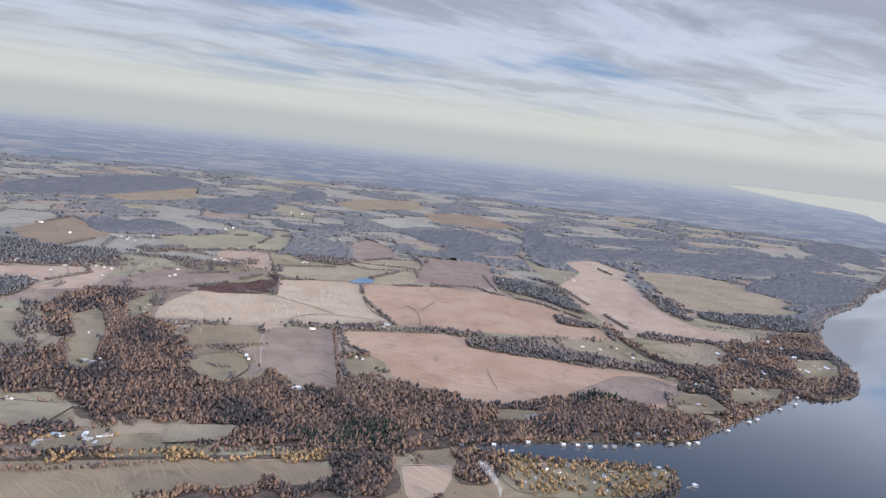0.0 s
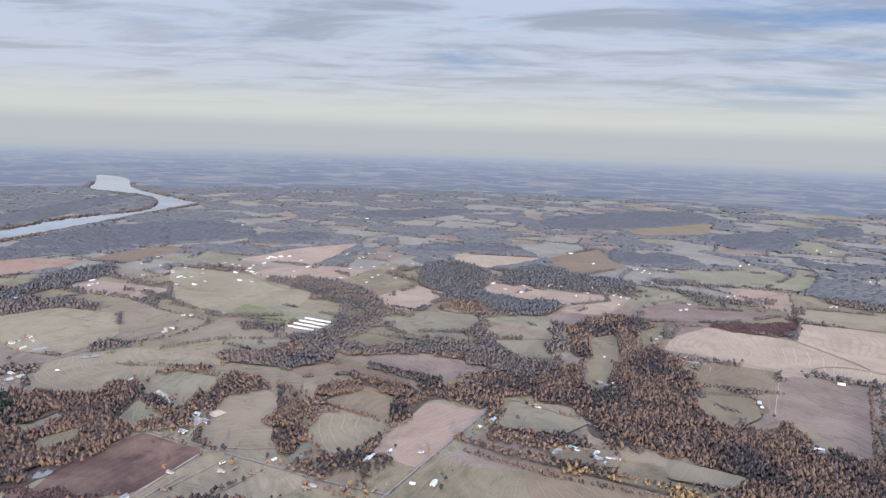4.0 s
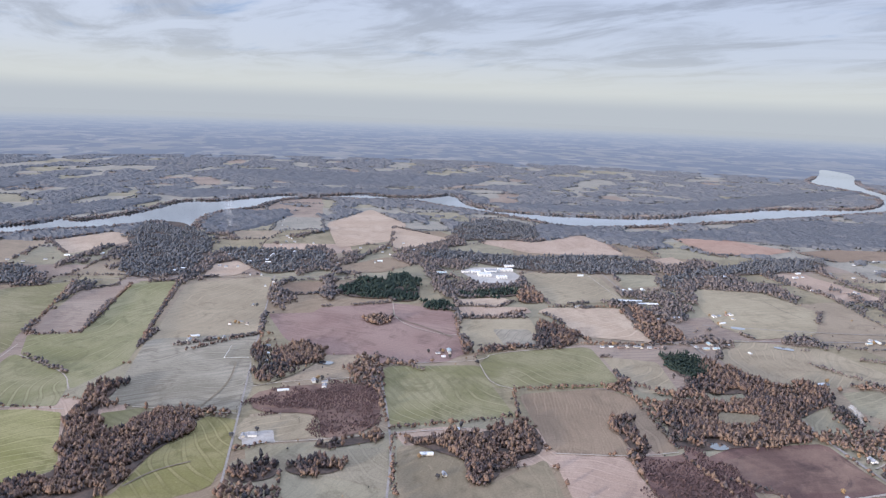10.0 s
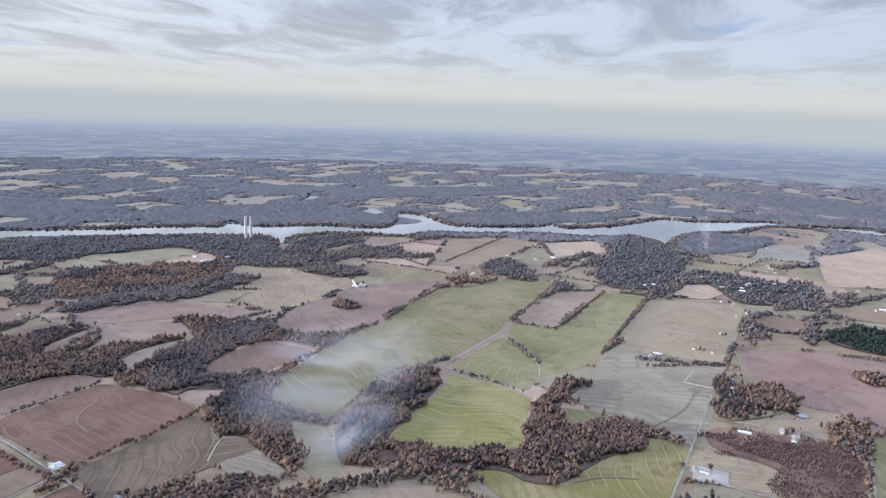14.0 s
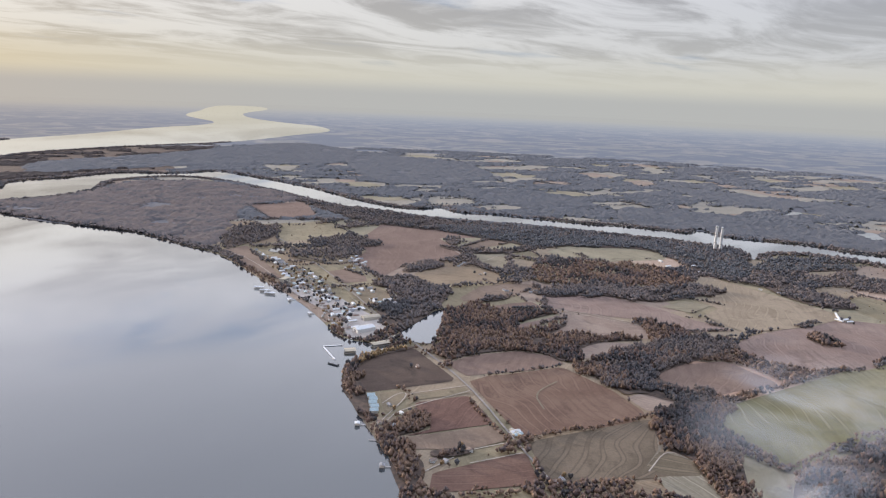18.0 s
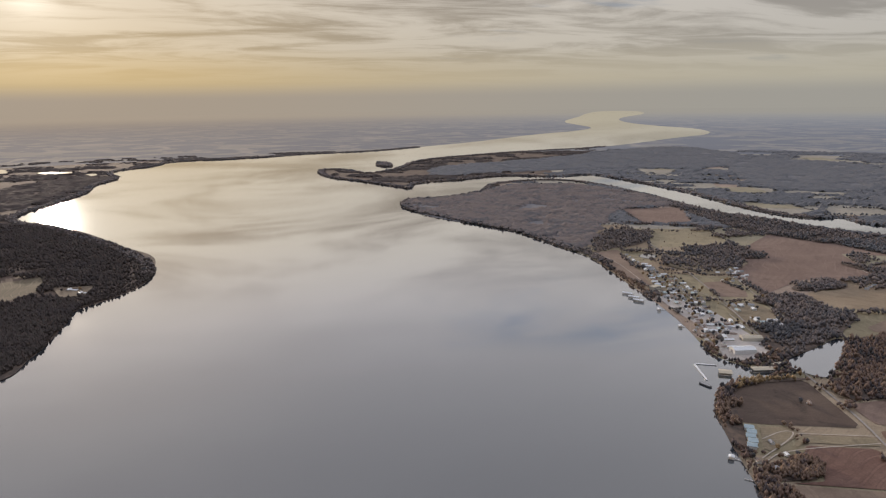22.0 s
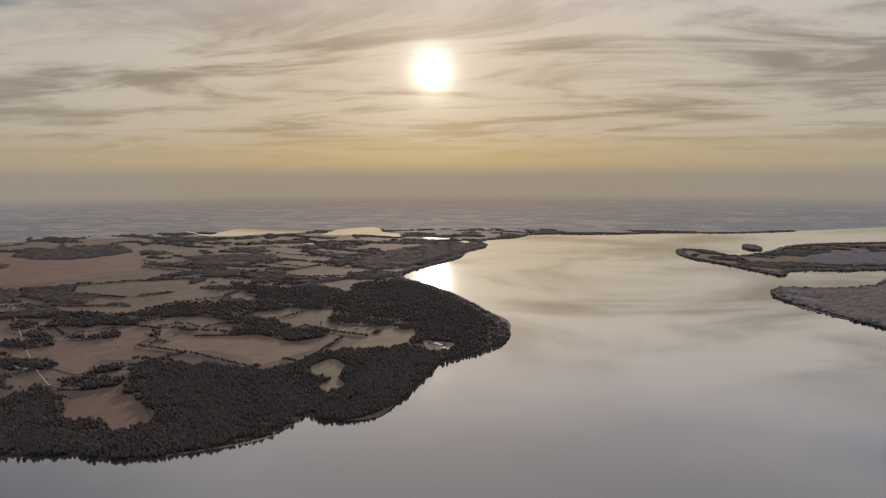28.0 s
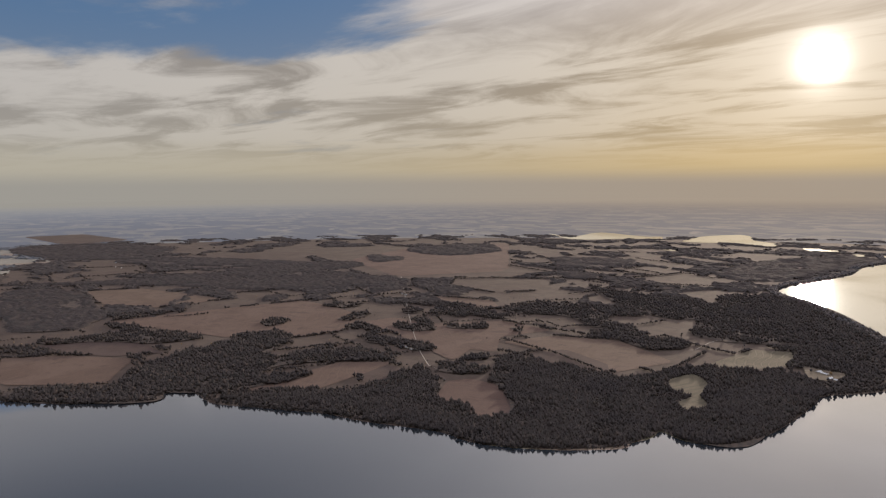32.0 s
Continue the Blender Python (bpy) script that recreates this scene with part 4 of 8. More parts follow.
def distant_roofs():
    """Houses and barns too far off to be told apart one by one, in one mesh for each sort."""
    for kind, mats in (("house", (WHITE, GREY_ROOF)), ("barn", (WHITE, TIN_ROOF)), ("shed", (WHITE, TIN_ROOF))):
        verts, faces, slots = [], [], []
        for k, x, y in DISTANT:
            if k != kind:
                continue
            w, d, h, rise = (3.3, 1.7, 0.6, 0.4) if kind == "barn" else (1.9, 1.2, 0.5, 0.4)
            m = pose(x, y, GRADE, 0, 0, 17 + 90 * PLACES.randrange(4))
            for slot, bm in ((0, gabled(w, d, h, rise)), (1, pitched(w, d, h, rise))):
                base = len(verts)
                bm.verts.index_update()
                verts += [m @ v.co for v in bm.verts]
                faces += [tuple(v.index + base for v in f.verts) for f in bm.faces]
                slots += [slot] * len(bm.faces)
                bm.free()
        if verts:
            ob = mesh_object("distant_" + kind + "s", verts, faces, mats[0])
            ob.data.materials.append(mats[1])
            ob.data.polygons.foreach_set("material_index", slots)
            tagged(ob, "far-off white " + kind + "s scattered among the fields", kind + "s", kind="stuff")


def row_of_sheds(name, label, spots, w, d, turn, wall, roof, h=0.6, rise=0.3):
    for x, y in spots:
        ob = empty(name, label, "shed", "long sheds")
        part("wall", gabled(w, d, h, rise), wall, ob)
        part("roof", pitched(w, d, h, rise, 0.1, 0.06), roof, ob)
        part("end_door", block(0.04, d * 0.4, h * 0.7, w / 2 + 0.02, 0, 0), GREY_ROOF, ob)
        for k in range(4):
            part("vent", block(0.3, 0.3, 0.16, (k - 1.5) * w / 4.5, 0, h + rise + 0.02), STEEL, ob)
        ob.matrix_world = pose(x, y, GRADE, 0, 0, turn)
        KEEP_CLEAR.append((x, y, w * 0.55))


def hall(name, label, x, y, w, d, h, turn, wall, roof):
    """A flat-roofed works building with a parapet, roof units and doors."""
    ob = empty(name, label, "building", "works buildings")
    part("wall", block(w, d, h, bevel=0.03), wall, ob)
    part("roof", block(w - 0.3, d - 0.3, 0.08, z=h + 0.005), roof, ob)
    for s in (-1, 1):
        part("parapet", block(w, 0.12, 0.2, 0, s * (d / 2 - 0.06), h + 0.002), wall, ob)
        part("parapet", block(0.12, d - 0.25, 0.2, s * (w / 2 - 0.06), 0, h + 0.002), wall, ob)
    for k in range(3):
        part("roof_unit", block(0.5, 0.4, 0.3, (k - 1) * w * 0.28, d * 0.1, h + 0.09), GREY_ROOF, ob)
        part("loading_door", block(0.6, 0.04, h * 0.6, (k - 1) * w * 0.26, -d / 2 - 0.02, 0.0), GREY_ROOF, ob)
    ob.matrix_world = pose(x, y, GRADE, 0, 0, turn)
    KEEP_CLEAR.append((x, y, max(w, d) * 0.65))
    return ob


def dock(x, y, turn, reach=3.0, shelter=True):
    ob = empty("boat_dock", "wooden boat dock with a roofed slip" if shelter else "plain wooden boat dock", "dock", "docks along the shore")
    part("walkway", block(0.28, reach, 0.07, 0, reach / 2, 0.18), WOOD_DECK, ob)
    for k in range(3):
        for s in (-0.13, 0.13):
            part("post", block(0.06, 0.06, 0.42, s, 0.3 + k * reach * 0.4, -0.15), BARK, ob)
    if shelter:
        part("platform", block(1.5, 1.4, 0.08, 0, reach + 0.6, 0.17), WOOD_DECK, ob)
        for sx in (-0.65, 0.65):
            for sy in (0.0, 1.2):
                part("pillar", block(0.07, 0.07, 0.62, sx, reach + sy, 0.24), WOOD_DECK, ob)
        part("roof", pitched(1.5, 1.5, 0.85, 0.22, 0.06, 0.06, 0, reach + 0.6), TIN_ROOF if PLACES.random() < 0.6 else GREY_ROOF, ob)
    ob.matrix_world = pose(x, y, 0.30, 0, 0, turn)


def covered_slips(x, y, w, d, turn, roof, label):
    """A floating marina shed: a wide roof on posts over the slips."""
    ob = empty("covered_dock", label, "dock", "marina docks")
    part("roof", pitched(w, d, 0.9, 0.25, 0.15, 0.1), roof, ob)
    part("float", block(w, 0.4, 0.12, 0, -d / 2 + 0.2, 0.05), WOOD_DECK, ob)
    part("float", block(w, 0.4, 0.12, 0, d / 2 - 0.2, 0.05), WOOD_DECK, ob)
    part("walkway", block(w, 0.3, 0.10, 0, 0, 0.05), WOOD_DECK, ob)
    k = max(3, int(w / 1.6))
    for n in range(k):
        for s in (-1, 1):
            part("post", block(0.1, 0.1, 0.9, (n / (k - 1) - 0.5) * (w - 0.3), s * (d / 2 - 0.2), 0.1), WOOD_DECK, ob)
    ob.matrix_world = pose(x, y, 0.30, 0, 0, turn)


def pontoon(x, y, w, d, turn, label):
    ob = empty("pontoon", label, "dock", "marina docks")
    part("deck", block(w, d, 0.12, 0, 0, 0.12, 0.02), STEEL, ob)
    part("float", block(w * 0.98, d * 0.8, 0.16, 0, 0, -0.05), DARK_HULL, ob)
    for k in range(3):
        part("mooring_post", block(0.1, 0.1, 0.7, (k - 1) * w * 0.45, d / 2 + 0.05, -0.2), BARK, ob)
    ob.matrix_world = pose(x, y, 0.30, 0, 0, turn)


def barge(x, y, turn):
    ob = empty("barge", "long dark barge moored off the marina", "boat")
    bm = block(4.6, 1.1, 0.45, bevel=0.12)
    for v in bm.verts:
        if abs(v.co.x) > 2.0:
            v.co.z += 0.1
    part("hull", bm, DARK_HULL, ob)
    part("hatch", block(3.6, 0.7, 0.12, 0, 0, 0.45), GREY_ROOF, ob)
    ob.matrix_world = pose(x, y, 0.26, 0, 0, turn)


def apartments():
    """A staggered row of lakeside flats under blue-green roofs."""
    ob = empty("apartment_building", "white lakeside apartments with blue-green tin roofs", "building")
    for k in range(5):
        y, x = -8.0 + k * 4.0, (0.5, -0.3, 0.4, -0.2, 0.5)[k]
        part("wall", gabled(4.0, 3.0, 1.5, 0.8, x, y), WHITE, ob)
        part("roof", pitched(4.0, 3.2, 1.5, 0.8, 0.2, 0.1, x, y), BLUE_ROOF, ob, "blue-green tin roof")
        for s in (-1, 1):
            for z in (0.25, 0.95):
                for dy in (-0.8, 0.0, 0.8):
                    part("window", block(0.04, 0.4, 0.34, x + s * 2.01, y + dy, z), DARK_GLASS, ob)
        part("balcony", block(0.5, 2.2, 0.08, x - 2.25, y, 0.85), WHITE, ob)
    ob.matrix_world = pose(-22.8, -217, GRADE, 0, 0, 4) @ Matrix.Diagonal((0.62, 0.72, 0.62, 1))
    KEEP_CLEAR.append((-22.8, -217, 8.0))


def hotel(x, y):
    ob = empty("apartment_block", "tall cream waterfront block with a flat roof", "building")
    part("wall", block(5.5, 3.0, 3.2, bevel=0.04), CREAM, ob)
    part("roof", block(5.7, 3.2, 0.15, z=3.205), SAND_ROOF, ob)
    for s in (-1, 1):
        for z in range(3):
            for k in range(5):
                part("window", block(0.5, 0.04, 0.5, -2.1 + k * 1.05, s * 1.51, 0.35 + z), DARK_GLASS, ob)
    ob.matrix_world = pose(x, y, GRADE, 0, 0, 55)


def stack(x, y):
    ob = empty("chimney_stack", "tall slim white chimney stack by the river", "chimney", "power stacks")
    bm = bmesh.new()
    bmesh.ops.create_cone(bm, cap_ends=True, segments=20, radius1=1.1, radius2=0.8, depth=18)
    for v in bm.verts:
        v.co.z += 9
    part("shaft", bm, STEEL, ob)
    for z in (6.0, 12.0, 17.2):
        bm = bmesh.new()
        bmesh.ops.create_cone(bm, cap_ends=True, segments=20, radius1=1.25, radius2=1.25, depth=0.3)
        for v in bm.verts:
            v.co.z += z
        part("walkway_ring", bm, GREY_ROOF, ob)
    ob.matrix_world = pose(x, y, 0.0)


def power_pole(x, y, turn):
    ob = empty("power_pole", "weathered wooden power pole with a crossarm", "pole", "power poles")
    part("pole", block(0.09, 0.09, 2.2, bevel=0.01), BARK, ob)
    part("crossarm", block(0.8, 0.07, 0.07, 0, 0, 1.95), BARK, ob)
    for s in (-0.35, 0.0, 0.35):
        part("insulator", block(0.05, 0.05, 0.1, s, 0, 2.02), STEEL, ob)
    ob.matrix_world = pose(x, y, 0.25, 0, 0, turn)


def fence(corners, label):
    """White board fence: posts and two rails a side."""
    ob = empty("fence", label, "fence")
    pts = [Vector((*c, 0)) for c in corners]
    for a, b in zip(pts, pts[1:]):
        k = max(1, int((b - a).length / 1.5))
        way, turn = (b - a), math.atan2((b - a).y, (b - a).x)
        for n in range(k):
            p = a + way * n / k
            part("post", block(0.1, 0.1, 0.34, p.x, p.y, GRADE), WHITE, ob)
        for z in (0.12, 0.26):
            bm = block(way.length, 0.05, 0.06)
            bm.transform(Matrix.Translation((*((a + b) / 2).xy, GRADE + z)) @ Matrix.Rotation(turn, 4, "Z"))
            part("rail", bm, WHITE, ob)


# ---- the plan of fields, woods, hedges and roads ----
field("tan", [(-168, 389), (-158, 399), (-134, 409), (-109, 409), (-120, 454), (-97, 464), (-77, 470), (-66, 464), (-61, 434), (-45, 398), (-33, 378), (-62, 362), (-96, 352), (-119, 348), (-146, 341), (-153, 339)])
field("redtan", [(-66, 466), (-20, 486), (24, 487), (59, 470), (85, 437), (95, 398), (65, 391), (25, 386), (-7, 378), (-32, 378), (-44, 398), (-60, 434)])
field("stubble", [(-130, 336), (-99, 348), (-89, 306), (-95, 310), (-116, 304), (-128, 312)])
field("soil", [(-95, 346), (-61, 356), (-50, 306), (-41, 270), (-54, 274), (-65, 281), (-72, 287), (-80, 287), (-83, 294)])
field("redtan", [(-58, 354), (-7, 370), (22, 371), (30, 348), (53, 347), (72, 341), (101, 341), (113, 333), (113, 307), (92, 294), (69, 303), (52, 294), (27, 279), (15, 277), (-7, 283), (-23, 292), (-31, 314), (-51, 331)])
field("grass", [(-120, 298), (-96, 307), (-85, 293), (-87, 276), (-86, 258), (-91, 280), (-107, 281)])
field("tan", [(78, 551), (128, 643), (144, 595), (148, 481), (160, 457), (196, 446), (173, 421), (138, 421), (122, 427), (104, 407), (94, 449), (82, 500)])
field("olive", [(163, 659), (232, 672), (262, 637), (278, 579), (230, 519), (178, 503), (168, 524), (163, 571)])
field("soil", [(-32, 543), (-28, 593), (22, 627), (29, 509), (-4, 491), (-30, 496)])
field("olive", [(-132, 499), (-86, 529), (-34, 538), (-31, 488), (-58, 474), (-70, 491), (-79, 476), (-120, 458)])
field("greengrey", [(-251, 558), (-191, 607), (-156, 628), (-145, 552), (-187, 536), (-226, 522)])
field("stubble", [(-128, 186), (-106, 192), (-82, 198), (-53, 206), (-39, 208), (-32, 204), (-31, 197), (-45, 191), (-61, 187), (-75, 182), (-89, 176), (-114, 166)])
field("tan", [(-12, 213), (5, 217), (5, 208), (2, 196), (-8, 193)])
field("greengrey", [(-152, 221), (-129, 228), (-123, 216), (-135, 212), (-143, 208)])
field("grass", [(-110, 208), (-94, 215), (-86, 207), (-98, 200), (-106, 201)])
field("grass", [(-81, 227), (-62, 229), (-57, 219), (-70, 213), (-79, 217)])
field("grass", [(24, 213), (36, 228), (56, 229), (79, 226), (75, 214), (23, 201)])
field("soil", [(53, 298), (83, 334), (100, 338), (114, 325), (110, 308), (85, 296)])
field("dark", [(-225, 73), (-234, 104), (-205, 112), (-195, 83), (-203, 72), (-217, 64)])
field("olive", [(-195, 85), (-204, 115), (-180, 123), (-165, 127), (-164, 112), (-192, 83)])
field("olive", [(-219, 117), (-244, 142), (-239, 157), (-228, 169), (-212, 146), (-190, 128), (-194, 121), (-208, 115)])
field("olive", [(-193, 143), (-205, 160), (-192, 174), (-177, 169), (-170, 150), (-176, 140)])
field("stubble", [(-213, 167), (-220, 192), (-198, 191), (-182, 174), (-198, 168)])
field("tan", [(-179, 178), (-186, 199), (-166, 206), (-166, 216), (-155, 178), (-148, 155), (-167, 152), (-172, 160)])
field("olive", [(-239, 160), (-239, 177), (-226, 173), (-226, 164)])
field("stubble", [(-254, 178), (-257, 196), (-234, 207), (-200, 213), (-202, 202), (-232, 196), (-242, 178)])
field("soil", [(-253, 206), (-240, 231), (-202, 253), (-191, 244), (-200, 220), (-222, 214)])
field("greengrey", [(-280, 127), (-286, 142), (-266, 152), (-252, 139), (-262, 127)])
field("olive", [(-514, 249), (-431, 285), (-367, 278), (-333, 229), (-358, 200), (-411, 199)])
field("olive", [(-338, 101), (-332, 141), (-279, 168), (-289, 140), (-281, 113), (-296, 97)])
field("greengrey", [(-361, 216), (-306, 233), (-312, 253), (-355, 244)])
field("tan", [(-504, 301), (-524, 370), (-513, 441), (-446, 337)])
field("soil", [(-224, 355), (-169, 388), (-161, 359), (-154, 411), (-133, 466), (-135, 474), (-177, 440), (-227, 399)])
field("green", [(-268, -49), (-278, -11), (-254, -3), (-236, 4), (-234, 6), (-216, -35)])
field("green", [(-279, -11), (-293, -8), (-311, 35), (-271, 44), (-265, 38), (-258, 3), (-256, -3)])
field("stubble", [(-252, 5), (-264, 36), (-258, 48), (-219, 56), (-216, 48), (-240, 42), (-237, 36), (-213, 42), (-210, 17)])
field("tan", [(-208, 17), (-212, 39), (-178, 48), (-177, 24)])
field("redsoil", [(-323, -118), (-330, -98), (-340, -96), (-357, -63), (-350, -31), (-324, -24), (-292, -17), (-278, -25), (-270, -50), (-280, -55), (-275, -76), (-290, -97)])
field("olive", [(-366, -182), (-394, -144), (-324, -120), (-294, -110), (-262, -150), (-289, -156)])
field("lime", [(-174, -84), (-182, -98), (-204, -94), (-212, -85), (-211, -84), (-180, -74)])
field("green", [(-363, -210), (-372, -188), (-268, -154)])
field("olive", [(-204, -79), (-217, -82), (-222, -60), (-208, -55), (-203, -68)])
field("greengrey", [(-187, -75), (-204, -33), (-179, -26), (-183, -40), (-184, -59), (-174, -57), (-174, -70)])
field("grass", [(-205, -30), (-208, -18), (-201, -8), (-185, -6), (-191, 2), (-206, 15), (-177, 22), (-175, -24)])
field("dark", [(-214, 66), (-227, 86), (-230, 103), (-207, 113), (-198, 74), (-206, 66)])
field("olive", [(-300, 39), (-298, 62), (-266, 65), (-263, 51), (-274, 45)])
field("olive", [(-324, 93), (-327, 132), (-311, 134), (-280, 98), (-308, 89)])
field("green", [(-142, -212), (-226, -250), (-288, -271), (-331, -266), (-352, -241), (-323, -226), (-267, -207), (-255, -200), (-210, -188), (-188, -190), (-173, -185), (-144, -172), (-138, -171), (-131, -194)])
field("green", [(-276, -184), (-358, -210), (-370, -190), (-279, -156), (-250, -146), (-222, -150), (-236, -162), (-248, -190), (-270, -204)])
field("soil", [(-273, -206), (-337, -227), (-357, -212), (-278, -185)])
field("green", [(-204, -181), (-249, -194), (-235, -161), (-223, -152), (-209, -146), (-206, -157), (-203, -177)])
field("lime", [(-146, -150), (-188, -168), (-198, -176), (-205, -153), (-205, -141), (-190, -131), (-173, -119), (-160, -128), (-144, -141)])
field("lime", [(-151, -121), (-164, -110), (-163, -97), (-190, -99), (-212, -95), (-212, -85), (-194, -78), (-172, -74), (-147, -104)])
field("green", [(-207, -129), (-214, -117), (-204, -115), (-197, -120)])
field("contour", [(-214, -131), (-276, -153), (-295, -110), (-239, -90), (-219, -86), (-216, -98), (-215, -115)])
field("soil", [(-174, -268), (-190, -282), (-251, -308), (-302, -285), (-277, -273), (-220, -243), (-194, -241), (-181, -250)])
field("redtan", [(-122, -244), (-150, -254), (-169, -248), (-176, -230), (-147, -219), (-134, -222), (-122, -232)])
field("contour", [(-99, -174), (-108, -183), (-112, -178), (-112, -153), (-108, -150), (-99, -161)])
field("greengrey", [(-119, -192), (-136, -171), (-128, -146), (-116, -140), (-116, -150), (-125, -191)])
field("olive", [(-391, -375), (-445, -359), (-446, -325), (-337, -295), (-322, -321)])
field("olive", [(-201, -82), (-214, -82), (-224, -60), (-207, -54), (-200, -66)])
field("tan", [(-450, -328), (-492, -307), (-478, -271), (-412, -288)])
field("heath", [(-16, -248), (-22, -260), (-40, -269), (-53, -236), (-26, -228), (-20, -227)])
field("dusky", [(-98, -174), (-106, -183), (-114, -177), (-112, -169), (-103, -169)])
field("claytan", [(82, -625), (32, -650), (17, -574), (52, -556)])
field("dusky", [(305, -168), (322, -188), (314, -199), (283, -190), (263, -172), (272, -165)])
field("dusky", [(329, -210), (358, -257), (346, -280), (321, -252), (319, -216)])
field("bronze", [(837, -31), (860, -216), (728, -275), (691, -178), (700, -75)])
field("bronze", [(1087, 51), (1096, -123), (931, -232), (868, -32)])
field("bronze", [(990, 195), (1018, 31), (894, -4), (876, 144)])
field("bronze", [(291, -79), (321, -106), (296, -118), (262, -90), (284, -67)])
field("claytan", [(-37, -552), (-62, -545), (-90, -523), (-102, -495), (-74, -492), (-81, -462), (-85, -436), (-61, -415), (-48, -417), (-30, -380), (-16, -408), (-19, -488)])
field("claytan", [(-86, -462), (-110, -490), (-131, -484), (-96, -457)])
field("greengrey", [(-90, -443), (-117, -445), (-102, -395), (-92, -411)])
field("olive", [(-114, -432), (-127, -422), (-121, -400), (-111, -406)])
field("greengrey", [(-142, -451), (-164, -472), (-220, -469), (-231, -452), (-216, -431), (-173, -424), (-156, -431)])
field("stubble", [(-49, -390), (-60, -401), (-88, -409), (-100, -382), (-82, -372), (-66, -368), (-55, -358), (-51, -373)])
field("claytan", [(-68, -340), (-83, -363), (-100, -369), (-113, -367), (-108, -356), (-94, -342), (-70, -334)])
field("claytan", [(-75, -323), (-92, -331), (-104, -334), (-108, -324), (-90, -322), (-78, -316)])
field("soil", [(-85, -296), (-113, -312), (-115, -309), (-95, -296), (-88, -291)])
field("soil", [(-113, -344), (-127, -348), (-148, -344), (-166, -324), (-174, -308), (-189, -290), (-164, -288), (-154, -304), (-136, -311), (-118, -319), (-109, -328)])
field("soil", [(-96, -285), (-112, -300), (-116, -312), (-130, -311), (-150, -296), (-151, -285), (-143, -279), (-125, -283), (-116, -286), (-99, -282)])
field("soil", [(-104, -266), (-118, -276), (-143, -272), (-127, -266), (-114, -257), (-106, -257)])
field("claytan", [(-119, -242), (-132, -248), (-146, -250), (-164, -253), (-173, -230), (-140, -220), (-127, -230), (-118, -235)])
field("soil", [(-110, -220), (-116, -223), (-129, -216), (-123, -212), (-113, -209)])
field("claytan", [(-52, -253), (-63, -261), (-82, -265), (-93, -260), (-97, -251), (-82, -245), (-65, -242), (-57, -240), (-53, -248)])
field("clay", [(-57, -235), (-65, -240), (-72, -241), (-95, -248), (-107, -226), (-112, -208), (-101, -198), (-86, -198), (-67, -193)])
field("grass", [(-12, -352), (-22, -364), (-29, -356), (-36, -342), (-33, -328), (-23, -326), (-16, -339)])
field("grass", [(25, -402), (9, -391), (-4, -366), (7, -362), (24, -377)])
field("claytan", [(0, -392), (-9, -398), (-21, -382), (-22, -371), (-8, -367)])
field("tan", [(-314, 398), (-274, 407), (-238, 426), (-227, 413), (-238, 384), (-262, 372), (-286, 366), (-306, 371)])
field("tan", [(-249, 415), (-223, 438), (-208, 379), (-229, 364), (-238, 366), (-236, 385)])
field("greengrey", [(-289, 278), (-286, 300), (-268, 320), (-252, 309), (-241, 284), (-260, 266), (-282, 268)])
field("olive", [(-242, 309), (-229, 325), (-212, 322), (-201, 310), (-221, 291), (-235, 293)])
field("greengrey", [(-222, 284), (-205, 306), (-183, 282), (-186, 265), (-203, 273)])
field("greengrey", [(-256, 314), (-239, 340), (-220, 338), (-212, 324), (-241, 313)])
field("tan", [(-337, 320), (-338, 345), (-304, 335), (-290, 299), (-308, 292)])
field("tan", [(-413, 473), (-350, 518), (-347, 470), (-353, 433), (-397, 443)])
field("fallow", [(-415, 562), (-376, 612), (-353, 586), (-362, 527), (-388, 534)])
field("stubble", [(-350, 518), (-350, 600), (-319, 575), (-280, 537), (-287, 477), (-327, 492)])
field("greengrey", [(-240, 554), (-199, 631), (-172, 616), (-172, 547), (-207, 514)])
field("soil", [(-204, 418), (-196, 445), (-174, 453), (-152, 418), (-190, 381)])
field("stubble", [(-430, 777), (-367, 934), (-322, 806), (-366, 725)])
field("fallow", [(-517, 492), (-489, 526), (-469, 480), (-465, 442)])
field("greengrey", [(56, 666), (60, 618), (78, 540), (105, 616), (75, 619)])
field("tan", [(95, 673), (132, 699), (153, 636), (109, 429), (94, 481), (79, 541), (106, 611)])
field("soil", [(-102, 620), (-94, 664), (-69, 635), (-52, 586), (-85, 544)])
field("olive", [(-135, 494), (-93, 515), (-84, 542), (-50, 556), (-46, 526), (-72, 475), (-124, 456)])
field("stubble", [(-62, 934), (12, 987), (72, 893), (25, 843), (-34, 838)])
field("stubble", [(-180, 949), (-153, 1030), (-74, 1094), (-65, 974), (-143, 876)])
field("fallow", [(-118, 808), (-82, 846), (-27, 829), (-76, 750)])
field("umber", [(327, -77), (329, -89), (316, -100), (278, -96), (266, -86), (285, -61)])
field("bronze", [(362, -38), (363, -52), (337, -72), (322, -63), (322, -36)])
field("umber", [(404, -123), (415, -159), (393, -194), (340, -201), (326, -160), (372, -144)])
field("umber", [(467, -86), (469, -139), (431, -164), (418, -126), (380, -114), (400, -87)])
field("bronze", [(701, -148), (667, -243), (596, -209), (594, -162), (645, -133)])
field("umber", [(587, -107), (553, -152), (512, -150), (551, -112)])
field("bronze", [(379, -154), (343, -165), (325, -159), (347, -136), (370, -129)])
field("contour", [(-87, -194), (-112, -198), (-109, -187), (-98, -172), (-91, -170), (-82, -181)])
field("contour", [(-99, -174), (-108, -183), (-112, -178), (-112, -153), (-108, -150), (-99, -161)])
